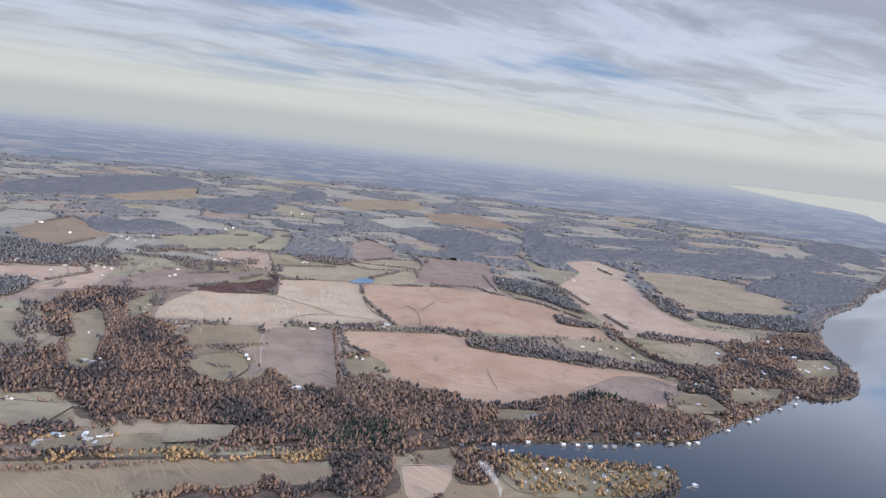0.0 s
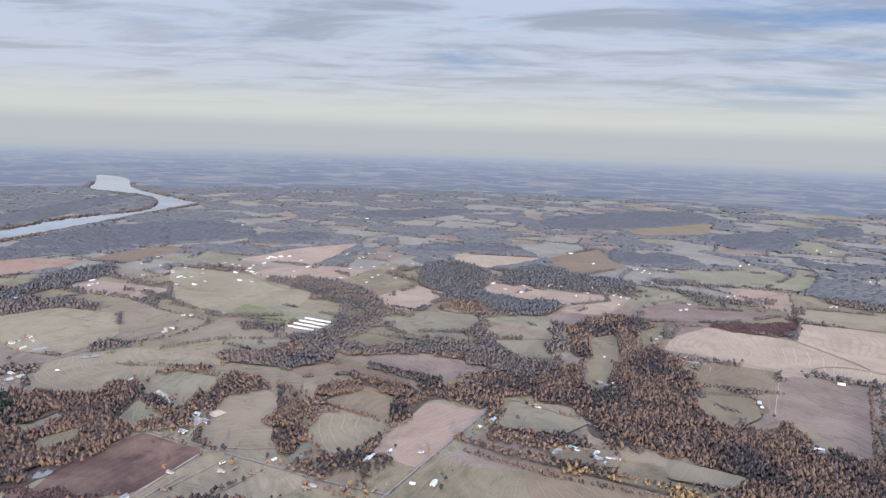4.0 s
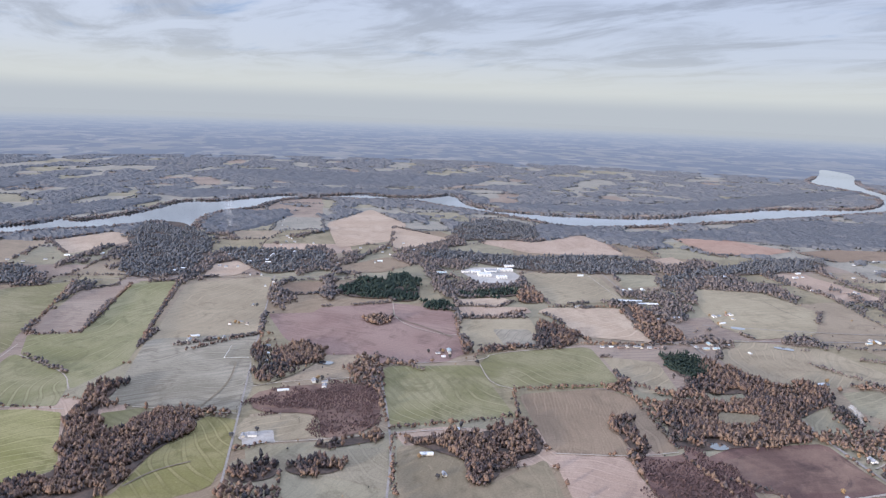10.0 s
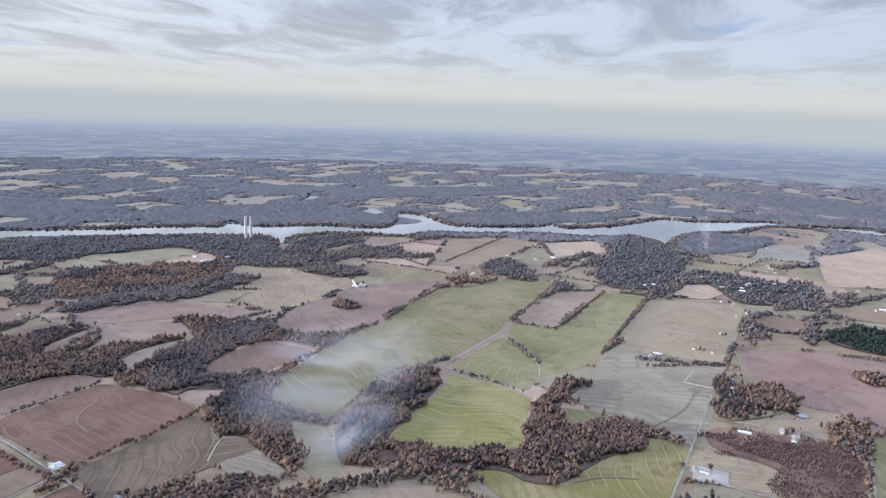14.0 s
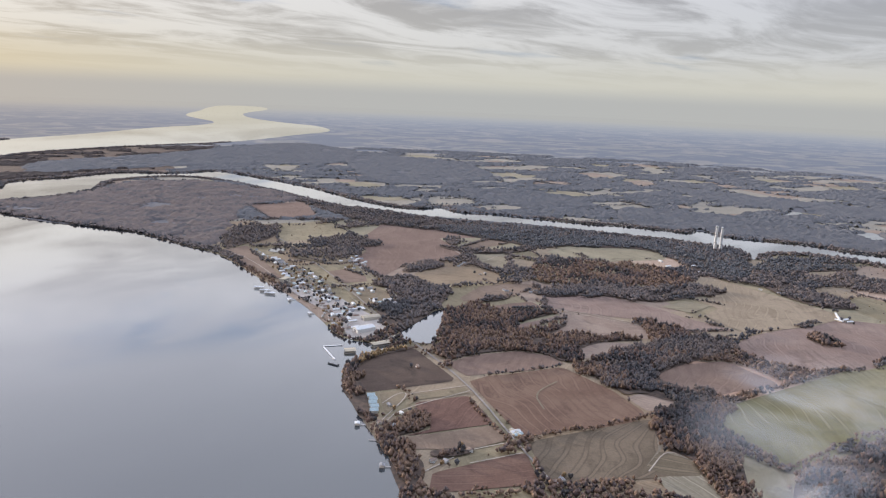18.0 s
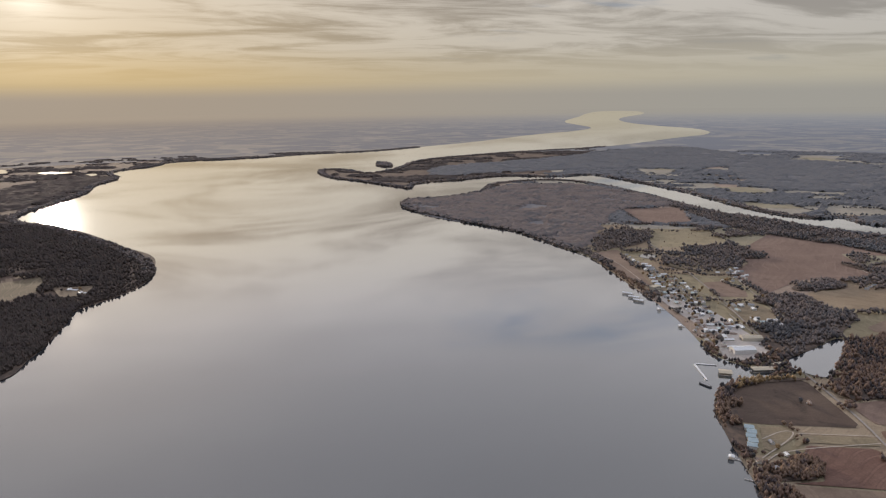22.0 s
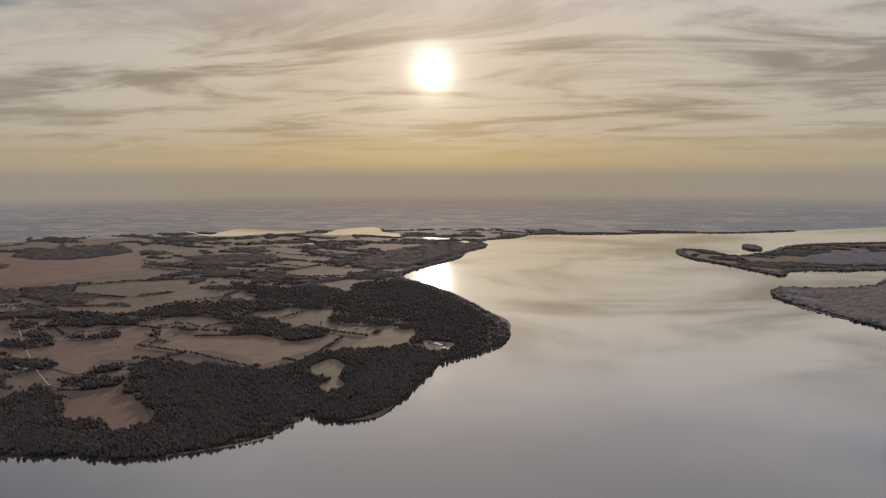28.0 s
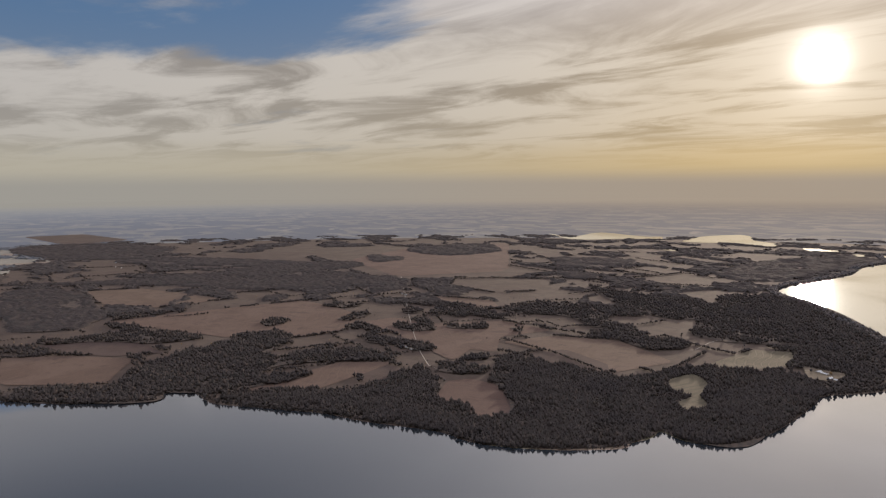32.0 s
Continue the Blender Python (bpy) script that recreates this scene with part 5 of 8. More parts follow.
field("clay", [(-38, -174), (-66, -184), (-66, -167), (-36, -164)])
field("dusky", [(-68, -190), (-113, -204), (-106, -184), (-98, -174), (-103, -169), (-68, -166)])
field("dusky", [(-98, -174), (-106, -183), (-114, -177), (-112, -169), (-103, -169)])
field("grass", [(-25, -226), (-32, -228), (-35, -223), (-28, -211), (-26, -212)])
field("grass", [(-36, -224), (-55, -230), (-56, -225), (-37, -220), (-33, -214)])
field("clay", [(-37, -218), (-55, -223), (-59, -208), (-60, -202), (-48, -199), (-32, -195), (-40, -199), (-40, -208), (-36, -212)])
field("claytan", [(-32, -194), (-60, -201), (-62, -196), (-62, -191), (-49, -186), (-38, -187), (-31, -187)])
field("tan", [(-534, -33), (-560, -23), (-547, 8), (-593, 47), (-559, 66), (-522, 74), (-509, 41), (-507, 4)])
field("redtan", [(-602, 123), (-620, 158), (-590, 191), (-575, 208), (-550, 179), (-540, 138)])
field("stubble", [(-572, 209), (-595, 248), (-598, 290), (-571, 294), (-541, 226)])
field("olive", [(-442, 1), (-455, 41), (-445, 50), (-393, 60), (-382, 38), (-375, 18), (-401, 7)])
field("tan", [(-368, 17), (-377, 55), (-354, 59), (-348, 57), (-333, 64), (-324, 64), (-324, 33), (-344, 24), (-360, 12)])
field("tan", [(-372, -32), (-382, -7), (-375, -1), (-362, -9), (-362, -28)])
field("tan", [(-358, -29), (-366, 6), (-357, 9), (-343, -8), (-342, -27)])
field("olive", [(-338, -24), (-348, 8), (-309, 15), (-298, -9), (-291, -14), (-322, -25)])
field("contour", [(-325, -9), (-329, 8), (-306, 14), (-303, -2)])
field("olive", [(-432, 105), (-432, 142), (-396, 162), (-354, 145), (-339, 113), (-359, 100), (-401, 98)])
field("greengrey", [(-459, 59), (-461, 88), (-431, 83), (-421, 62)])
field("tan", [(-581, -110), (-566, -86), (-539, -54), (-498, -76), (-494, -93)])
field("tan", [(-507, 88), (-524, 108), (-503, 115), (-487, 97)])
field("greengrey", [(-303, 253), (-312, 272), (-286, 276), (-281, 257), (-285, 239)])
field("greengrey", [(-276, 257), (-286, 288), (-273, 315), (-257, 308), (-237, 269), (-247, 262), (-261, 258)])
field("tan", [(-336, 305), (-342, 341), (-326, 358), (-305, 336), (-292, 294), (-311, 287), (-322, 290)])
field("tan", [(-302, 365), (-319, 404), (-292, 412), (-281, 398), (-283, 369), (-292, 357)])
field("green", [(-362, 213), (-372, 229), (-321, 233), (-317, 219), (-328, 215)])
field("greengrey", [(-157, -458), (-198, -469), (-233, -465), (-232, -444), (-204, -433), (-165, -434)])
field("olive", [(-218, -388), (-227, -385), (-259, -310), (-229, -295), (-191, -287), (-184, -312), (-198, -323), (-193, -342)])
field("greengrey", [(-174, -358), (-186, -370), (-203, -341), (-180, -338)])
field("greengrey", [(-169, -327), (-187, -336), (-197, -329), (-180, -316)])
field("tan", [(-412, -189), (-429, -175), (-411, -163), (-390, -164), (-380, -180)])
field("stubble", [(-368, -130), (-382, -128), (-389, -105), (-367, -99), (-358, -118)])
field("tan", [(-580, -168), (-671, -151), (-597, -101), (-520, -98), (-483, -130)])
field("stubble", [(-427, -114), (-465, -89), (-445, -69), (-420, -84), (-411, -107)])
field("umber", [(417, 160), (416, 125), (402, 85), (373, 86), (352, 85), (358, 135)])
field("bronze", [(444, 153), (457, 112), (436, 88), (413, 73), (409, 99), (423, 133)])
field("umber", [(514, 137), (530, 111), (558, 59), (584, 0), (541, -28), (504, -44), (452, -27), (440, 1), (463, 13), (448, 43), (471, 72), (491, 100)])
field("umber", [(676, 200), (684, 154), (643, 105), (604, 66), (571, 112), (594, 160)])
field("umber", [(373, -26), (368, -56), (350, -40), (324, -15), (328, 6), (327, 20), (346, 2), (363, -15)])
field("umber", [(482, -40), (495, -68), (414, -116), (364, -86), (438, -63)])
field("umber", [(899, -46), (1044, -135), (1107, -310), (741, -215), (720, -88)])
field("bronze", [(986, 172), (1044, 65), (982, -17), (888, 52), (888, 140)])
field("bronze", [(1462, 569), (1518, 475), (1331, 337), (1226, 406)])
field("yard", [(-199, -78), (-203, -79), (-205, -70), (-199, -66)])
field("yard", [(-227, 118), (-233, 123), (-231, 125), (-225, 122)])
field("yard", [(-422, -29), (-436, -37), (-449, -31), (-455, -10), (-433, 2), (-411, -1), (-406, -21)])
field("yard", [(-126, 190), (-116, 204), (-107, 209), (-105, 204), (-108, 198)])
field("yard", [(-147, 261), (-152, 272), (-145, 274), (-140, 265)])
field("yard", [(309, -255), (311, -266), (294, -265), (287, -257), (297, -253)])
field("yard", [(-201, -78), (-204, -78), (-207, -70), (-200, -67), (-195, -75)])
field("yard", [(-10, -299), (-18, -321), (-25, -309), (-30, -294), (-21, -279), (-14, -279)])
field("yard", [(22, -362), (-6, -343), (-20, -318), (-10, -307), (7, -332)])
field("sandlot", [(-234, 128), (-234, 133), (-229, 134), (-228, 128)])
field("claytan", [(70, -439), (55, -458), (32, -398), (23, -373), (37, -384)])
woods("mix", [(-181, 346), (-154, 340), (-127, 311), (-118, 297), (-104, 271), (-93, 275), (-92, 287), (-84, 258), (-77, 281), (-70, 282), (-63, 265), (-53, 269), (-41, 267), (-44, 300), (-40, 302), (-27, 283), (-7, 280), (15, 274), (26, 275), (52, 293), (73, 300), (88, 288), (114, 293), (113, 277), (88, 261), (29, 245), (10, 236), (-3, 226), (-35, 217), (-56, 216), (-70, 213), (-84, 228), (-95, 227), (-122, 216), (-131, 228), (-143, 238), (-157, 228), (-174, 253), (-167, 262), (-169, 294)])
woods("gold", [(-128, 186), (-99, 195), (-54, 209), (-33, 214), (-32, 210), (-53, 207), (-98, 194), (-127, 185)])
woods("mix", [(-32, 212), (-13, 214), (-9, 192), (-40, 185), (-87, 173), (-75, 181), (-31, 195)])
woods("gold", [(18, 231), (42, 229), (83, 235), (78, 213), (24, 200)], density=.35)
woods("mix", [(7, 233), (24, 233), (20, 208), (5, 204)])
woods("dark", [(6, 364), (31, 369), (61, 366), (90, 357), (114, 357), (116, 342), (96, 343), (59, 348), (24, 351), (9, 350)])
woods("mix", [(90, 444), (103, 404), (113, 376), (121, 359), (152, 371), (170, 432), (185, 426), (229, 470), (247, 464), (233, 430), (229, 389), (212, 353), (179, 332), (171, 337), (125, 289), (114, 294), (114, 318), (114, 359), (102, 382)], density=.8)
woods("dark", [(61, 433), (86, 423), (90, 431), (66, 441)])
woods("dark", [(150, 575), (162, 504), (165, 474), (156, 470), (149, 533)])
woods("mix", [(175, 507), (218, 510), (261, 522), (250, 482), (231, 474), (199, 471), (171, 481)])
woods("mix", [(247, 624), (287, 600), (294, 563), (369, 635), (400, 681), (408, 740), (400, 797), (330, 724)])
woods("brush", [(-160, 414), (-123, 443), (-134, 493), (-109, 412), (-154, 398)])
woods("dark", [(26, 557), (65, 535), (87, 473), (87, 450), (60, 485), (29, 505)])
woods("dark", [(71, 721), (224, 721), (285, 698), (400, 797), (485, 887), (424, 908), (292, 838), (182, 802)])
woods("conif", [(54, 294), (64, 303), (76, 302), (77, 296), (56, 287)])
woods("conif", [(-58, 224), (-18, 248), (-11, 228), (-41, 217)])
woods("dark", [(-261, 212), (-249, 239), (-207, 260), (-180, 278), (-167, 268), (-180, 243), (-195, 249), (-233, 244), (-248, 216)])
woods("mix", [(-196, 186), (-194, 207), (-180, 243), (-169, 266), (-153, 252), (-167, 227), (-170, 211), (-189, 202), (-179, 180), (-180, 172)])
woods("mix", [(-225, 172), (-229, 193), (-194, 207), (-197, 190), (-220, 193), (-213, 167)])
woods("mix", [(-250, 65), (-256, 85), (-237, 103), (-230, 90), (-222, 66), (-217, 56)])
woods("mix", [(-310, 81), (-287, 96), (-280, 112), (-288, 123), (-271, 122), (-246, 97), (-247, 86), (-276, 90), (-290, 75)])
woods("dark", [(-300, 168), (-268, 197), (-275, 224), (-249, 200), (-256, 180), (-281, 163)])
woods("mix", [(-205, 152), (-217, 155), (-229, 159), (-211, 141), (-189, 129), (-183, 132), (-191, 139)])
woods("dark", [(-441, 273), (-393, 317), (-311, 297), (-269, 234), (-293, 223), (-329, 276), (-367, 278)], density=.5)
woods("dark", [(-697, 183), (-753, 302), (-733, 422), (-593, 392), (-609, 264), (-592, 194)])
woods("mix", [(-211, 335), (-210, 385), (-172, 381), (-149, 315), (-172, 317), (-175, 286)])
woods("brush", [(-236, -89), (-253, -47), (-216, -37), (-202, -54), (-222, -59), (-217, -82)])
woods("mix", [(-237, 36), (-239, 42), (-217, 48), (-213, 42)])
woods("brush", [(-212, 40), (-215, 55), (-222, 60), (-215, 66), (-197, 73), (-178, 72), (-177, 48)])
woods("mix", [(-249, 56), (-262, 64), (-261, 84), (-267, 94), (-244, 104), (-232, 98), (-228, 77), (-228, 65), (-220, 56), (-230, 55)])
woods("conif", [(-312, 64), (-306, 80), (-286, 83), (-279, 68)])
woods("mix", [(-280, 68), (-287, 84), (-273, 94), (-266, 76)])
woods("mix", [(-210, -32), (-216, -8), (-232, 10), (-210, 16), (-200, 2), (-192, 2), (-186, -6), (-200, -8), (-203, -16)])
woods("mix", [(-279, -108), (-284, -79), (-269, -74), (-252, -79), (-236, -89), (-256, -98)], density=.7)
woods("mix", [(-212, -120), (-212, -98), (-204, -95), (-187, -100), (-183, -103)])
woods("mix", [(-182, -73), (-190, -63), (-180, -58), (-174, -70)])
woods("mix", [(-200, -56), (-212, -36), (-208, -34), (-198, -51)])
woods("mix", [(-186, -60), (-194, -45), (-186, -42), (-182, -54)])
woods("mix", [(-260, 145), (-266, 162), (-247, 149), (-249, 140)])
woods("mix", [(-297, 166), (-286, 182), (-281, 203), (-269, 196), (-276, 174), (-290, 164)])
woods("mix", [(-244, 160), (-232, 171), (-181, 137), (-207, 147), (-231, 157)], density=.4)
woods("mix", [(-140, -168), (-169, -181), (-187, -189), (-198, -182), (-188, -169), (-150, -153), (-143, -147), (-160, -128), (-172, -117), (-189, -130), (-207, -139), (-234, -143), (-226, -134), (-212, -133), (-196, -122), (-201, -113), (-209, -111), (-210, -97), (-202, -94), (-187, -99), (-164, -98), (-158, -105), (-159, -114), (-148, -122), (-136, -141), (-124, -145), (-133, -160)])
woods("mix", [(-121, -196), (-124, -192), (-131, -184), (-118, -153), (-113, -153), (-115, -181)])
woods("dark", [(-111, -255), (-125, -263), (-160, -284), (-180, -274), (-177, -265), (-150, -253), (-126, -238), (-136, -226), (-144, -218), (-127, -214), (-116, -224), (-109, -225), (-105, -240)])
woods("mix", [(-304, -287), (-329, -278), (-326, -266), (-304, -264), (-292, -270)], density=.6)
woods("dark", [(-358, -300), (-385, -287), (-349, -263), (-337, -275)])
woods("mix", [(-274, -96), (-290, -88), (-280, -75), (-266, -74), (-256, -86)])
woods("mix", [(-219, -284), (-226, -285), (-230, -276), (-225, -267), (-216, -274)])
woods("dark", [(81, -515), (59, -537), (39, -521), (42, -478), (62, -457), (66, -439)], density=.8)
woods("dark", [(277, -588), (282, -621), (248, -640), (230, -695), (227, -756), (159, -789), (73, -722), (22, -652), (33, -661), (83, -632), (81, -515), (77, -455), (84, -451), (113, -477), (141, -500), (170, -512), (218, -532), (261, -567)])
woods("dark", [(60, -703), (-30, -604), (-93, -558), (-174, -532), (-244, -499), (-266, -480), (-290, -469), (-253, -404), (-241, -460), (-201, -490), (-128, -510), (-63, -523), (-2, -564)])
woods("mix", [(-112, -205), (-127, -216), (-150, -216), (-127, -194), (-134, -189), (-124, -170), (-114, -170), (-114, -178), (-107, -185)])
woods("mix", [(-13, -248), (-12, -232), (-16, -217), (-19, -205), (-22, -207), (-21, -224), (-17, -243)])
woods("mix", [(-25, -200), (-27, -204), (-36, -210), (-40, -200), (-30, -195), (-25, -194)])
woods("mix", [(-24, -190), (-30, -194), (-34, -187), (-26, -182)])
woods("mix", [(-26, -181), (-36, -183), (-36, -170), (-29, -163)])
woods("gold", [(-16, -251), (-22, -263), (-40, -271), (-42, -270), (-23, -259), (-17, -248)])
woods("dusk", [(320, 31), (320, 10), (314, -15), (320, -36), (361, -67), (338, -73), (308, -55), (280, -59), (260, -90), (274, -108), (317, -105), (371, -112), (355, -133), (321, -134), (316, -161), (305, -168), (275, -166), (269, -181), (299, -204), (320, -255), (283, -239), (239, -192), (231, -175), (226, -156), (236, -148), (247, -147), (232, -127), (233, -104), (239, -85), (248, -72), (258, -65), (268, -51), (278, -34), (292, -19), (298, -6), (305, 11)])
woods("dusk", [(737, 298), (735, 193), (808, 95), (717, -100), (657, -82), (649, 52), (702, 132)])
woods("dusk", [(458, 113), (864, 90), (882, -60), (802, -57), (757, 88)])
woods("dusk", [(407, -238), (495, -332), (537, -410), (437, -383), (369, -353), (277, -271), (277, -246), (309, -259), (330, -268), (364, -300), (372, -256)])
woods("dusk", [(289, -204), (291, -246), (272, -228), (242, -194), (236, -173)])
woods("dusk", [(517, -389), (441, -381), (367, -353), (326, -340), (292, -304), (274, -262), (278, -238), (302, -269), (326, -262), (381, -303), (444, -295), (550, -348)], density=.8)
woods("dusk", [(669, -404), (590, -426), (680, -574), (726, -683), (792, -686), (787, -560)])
hedgerow("mix", [(-130.2, 189.3), (-100.4, 198.3), (-54.7, 212.2), (-34.8, 215.6)])
hedgerow("mix", [(-87.4, -195.7), (-112.2, -205.9), (-131, -217.3), (-141.5, -214.2)])
hedgerow("mix", [(-138.5, -170.9), (-172.1, -187.6), (-189.3, -191.9)])
hedgerow("mix", [(-275.9, -184), (-358.1, -209.6)])
hedgerow("mix", [(-270.8, -205.5), (-351.3, -240.1)])
hedgerow("mix", [(-269.3, -204.3), (-276.1, -183.8)])
hedgerow("mix", [(-279.2, -155.7), (-368, -188.3)])
hedgerow("mix", [(-226.2, -249.7), (-298.5, -276.8)])
hedgerow("mix", [(-201.8, -179.9), (-205.4, -156.8), (-207.2, -141.9)])
hedgerow("mix", [(-138.1, -170.2), (-131.2, -196.6)])
hedgerow("mix", [(-256.3, 5.1), (-268.1, 44.2), (-219.3, 55.9)])
hedgerow("mix", [(-232.7, 5.6), (-208.9, 16.9)])
hedgerow("mix", [(-258.4, 3.3), (-232.7, 6), (-215.4, -33.9)])
hedgerow("mix", [(-218.1, 55.6), (-179.3, 72.6)])
hedgerow("mix", [(-271.1, 44.5), (-263.5, 64.6)])
hedgerow("dark", [(-265.1, -150.8), (-367.7, -186.2)])
hedgerow("dark", [(-300.2, -17.5), (-302.5, 14.5)])
hedgerow("mix", [(-210.5, -32.9), (-176.3, -24.7)])
hedgerow("mix", [(-197.9, 73.6), (-205.4, 65.4)])
hedgerow("mix", [(-166.8, 151.9), (-176.3, 131.2)])
hedgerow("mix", [(-167.7, 129.3), (-176.2, 168.2)])
hedgerow("mix", [(-196.6, 190.1), (-178, 169.9), (-176.3, 176.9)])
hedgerow("mix", [(-179.9, 171.6), (-193.6, 169.7), (-211.9, 166.4)])
hedgerow("mix", [(-194.7, 83), (-203.8, 70.8)])
hedgerow("mix", [(-146.5, 174.7), (-111.4, 183.4), (-83.5, 195.7)])
hedgerow("mix", [(-125.3, 295), (-87, 317)])
hedgerow("mix", [(-62.7, 353.8), (-44, 271.6), (-66, 254.3)])
hedgerow("dark", [(-59.2, 357.1), (-41.3, 272.8)])
road("road", [(-172.2, 249.9), (-180.3, 297.7), (-200.8, 399), (-253.3, 583.8)])
road("lane", [(-152.5, 337.7), (-117.9, 345.6), (-95.4, 350.1), (-61.2, 359.6), (-6.7, 372), (21.6, 372.8)])
road("lane", [(-98.8, 347.5), (-82.7, 290.1)])
road("lane", [(-151.6, 220.2), (-129.9, 227.2), (-125.4, 226.5)])
road("road", [(53.8, 680.2), (64.6, 528.6), (89, 439.2), (101.2, 394.4), (117.3, 369.5)])
road("lane", [(-13.7, 213.1), (4.8, 216.8)])
road("road", [(-142.6, 133.9), (-151, 162.8), (-164.5, 212.1), (-171.4, 233.8)])
road("road", [(-171.4, 233.8), (-190.6, 309.5), (-211.6, 394.1), (-277, 603.3), (-366.6, 890)])
road("road", [(-244.6, 103.1), (-204.9, 114.3), (-182, 122.3), (-164.8, 127.1), (-142.3, 137)])
road("lane", [(-195, 85.5), (-205.8, 113.4)])
road("lane", [(-190.6, 91.1), (-196.5, 116.7)])
road("lane", [(-176.8, 98), (-182.3, 120.4)])
road("lane", [(-165.9, 224.7), (-140.4, 227.6), (-129.2, 227.8)])
road("road", [(-356.6, 92.9), (-357, 140.5), (-361.9, 185.2), (-376.7, 218)])
road("road", [(-488.9, 127.9), (-491, 208.7), (-538.6, 300.3), (-567.7, 427.9), (-564.7, 588.7)])
road("lane", [(-219.4, 112.8), (-223.9, 118.3), (-230.1, 124.8)])
road("road", [(-173.8, -71.8), (-215.9, -85.3), (-286.8, -108.4), (-396.2, -142.7)])
road("road", [(-175.2, -26.7), (-206.9, -31.7), (-268.3, -50.3)])
road("lane", [(-270.1, -50.2), (-277.9, -24.6), (-284.1, -9.1), (-293, -7.3), (-311.6, 35.2)])
road("lane", [(-278.8, -11), (-259.5, -5.3), (-256.2, 4.4)])
road("lane", [(-213.5, -121.5), (-215.9, -85.3)])
road("lane", [(-199.8, -78.5), (-198.6, -66.6), (-212.3, -34.2)])
road("lane", [(-212.4, -33.3), (-221.2, -10.4)])
road("road", [(-242.1, 103.3), (-205.5, 113.7), (-184.1, 139.3)])
road("road", [(-462.4, 50.5), (-331.4, 77.9), (-244.6, 104.2)])
road("lane", [(-209.6, 16.9), (-212.5, 42), (-218.1, 55.6)])
road("lane", [(-237, -91.4), (-245.9, -79.1), (-257.1, -47.4)])
road("road", [(-379.9, -180.4), (-402.5, -108.1), (-428.6, -36.2), (-471, 51.2), (-488, 144.8), (-519.6, 287.2)])
road("road", [(-311.8, 37.8), (-332.7, 94.8), (-347.5, 165.3)])
road("lane", [(-187.8, 70.5), (-206.6, 113.3)])
road("lane", [(-184.7, 66.4), (-194.9, 99.4)])
road("lane", [(-201.8, -179.9), (-205.4, -156.8), (-207.2, -141.9)])
road("lane", [(-247.4, -189.8), (-235.8, -161.5), (-221.8, -150.6)])
road("lane", [(-202.4, -183.7), (-258.1, -199.1)])
road("road", [(-292.4, -363), (-322.1, -300.4), (-362.5, -228.9), (-386.3, -175.5)])
road("road", [(-69.6, -166.4), (-65.5, -185), (-56.9, -231.4), (-44.4, -264.8), (-35.7, -287), (-22.9, -321.4), (-8.1, -370.8), (39.7, -488.4)])
road("lane", [(-26.2, -203.9), (-30.9, -212.8), (-56.2, -226.8)])
road("lane", [(-25.7, -217.7), (-31.6, -226.1), (-35.3, -225), (-25.4, -205.7)])
road("lane", [(-35.3, -225), (-55.9, -231.3)])
road("lane", [(-50.9, -186.1), (-63.5, -190.2)])
road("lane", [(-49, -178.5), (-65.1, -183.5)])
road("lane", [(-44.9, -182), (-33.4, -172.6)])
road("lane", [(-112.3, -321.5), (-152.5, -292.1)])
road("ditch", [(-66, 464.3), (-59.5, 426.9), (-48.2, 396.3), (-31.1, 378.8)])
road("ditch", [(-109.2, 409), (-81.3, 394), (-69.4, 385)])
road("ditch", [(-87.8, 353.5), (-89.3, 366.9), (-82.4, 377.6), (-66, 384), (-39.5, 381.1)])
road("ditch", [(-32.7, 425.1), (-22.9, 415.3), (-18.1, 376.2)])
road("ditch", [(-21.2, 416.1), (-13.9, 442.2)])
road("ditch", [(18.2, 319.3), (19.6, 307.9), (22.3, 294.3)])
road("ditch", [(-259.2, -105.7), (-241.3, -100), (-227.6, -99.5), (-216, -100.2)])
road("lane", [(-356.7, -63.2), (-324.4, -55.1), (-310, -28.6), (-315.2, -22.8)])
road("ditch", [(-412.4, 138.2), (-393.8, 142.4), (-382.6, 148.3)])
road("ditch", [(-465.7, 220.1), (-434.9, 221.2), (-421.1, 223.5), (-406.5, 235.1)])
road("ditch", [(-345.6, -60.8), (-331.2, -57), (-320.2, -39.6), (-309.3, -25.7)])
road("lane", [(-98, -171.9), (-108.2, -183.8), (-112.3, -178.1)])
road("ditch", [(-461.1, 280.4), (-406.7, 269.5), (-382.8, 271.3)])
road("ditch", [(-169.1, 468.3), (-162.3, 501.8), (-154.9, 538.2)])
road("lane", [(-133.7, 326), (-125.1, 331.9), (-122, 321)])
road("ditch", [(-89.2, -234.1), (-78.1, -224.1), (-78.6, -211.8)])
road("lane", [(67.2, -442.3), (49.7, -425), (22.2, -367.5), (1.8, -332.7), (-10, -307.4)])
road("lane", [(-17, -403.5), (-34.5, -346.3), (-51.1, -311.3)])
road("ditch", [(-167.9, -96.7), (-177.2, -93.2), (-183.7, -85.6)])
road("lane", [(718, -93.8), (367.2, -67.9), (342.1, -79.1)])
road("lane", [(363.4, -225.7), (381.3, -246.6), (386.4, -260.7)])
hedgerow("mix", [(-181.6, 119.9), (-177.9, 96.9)])
hedgerow("mix", [(-293.7, -110), (-266.3, -131.3)])
hedgerow("dark", [(-266.5, -32), (-280.4, -54.7)])
hedgerow("dark", [(-222, 513.2), (-145.2, 490.9)])
hedgerow("dark", [(-132.1, 536.4), (-87.5, 540.3), (-28.7, 540.7)])
hedgerow("dark", [(187.1, 1026.7), (325.3, 965.1)])
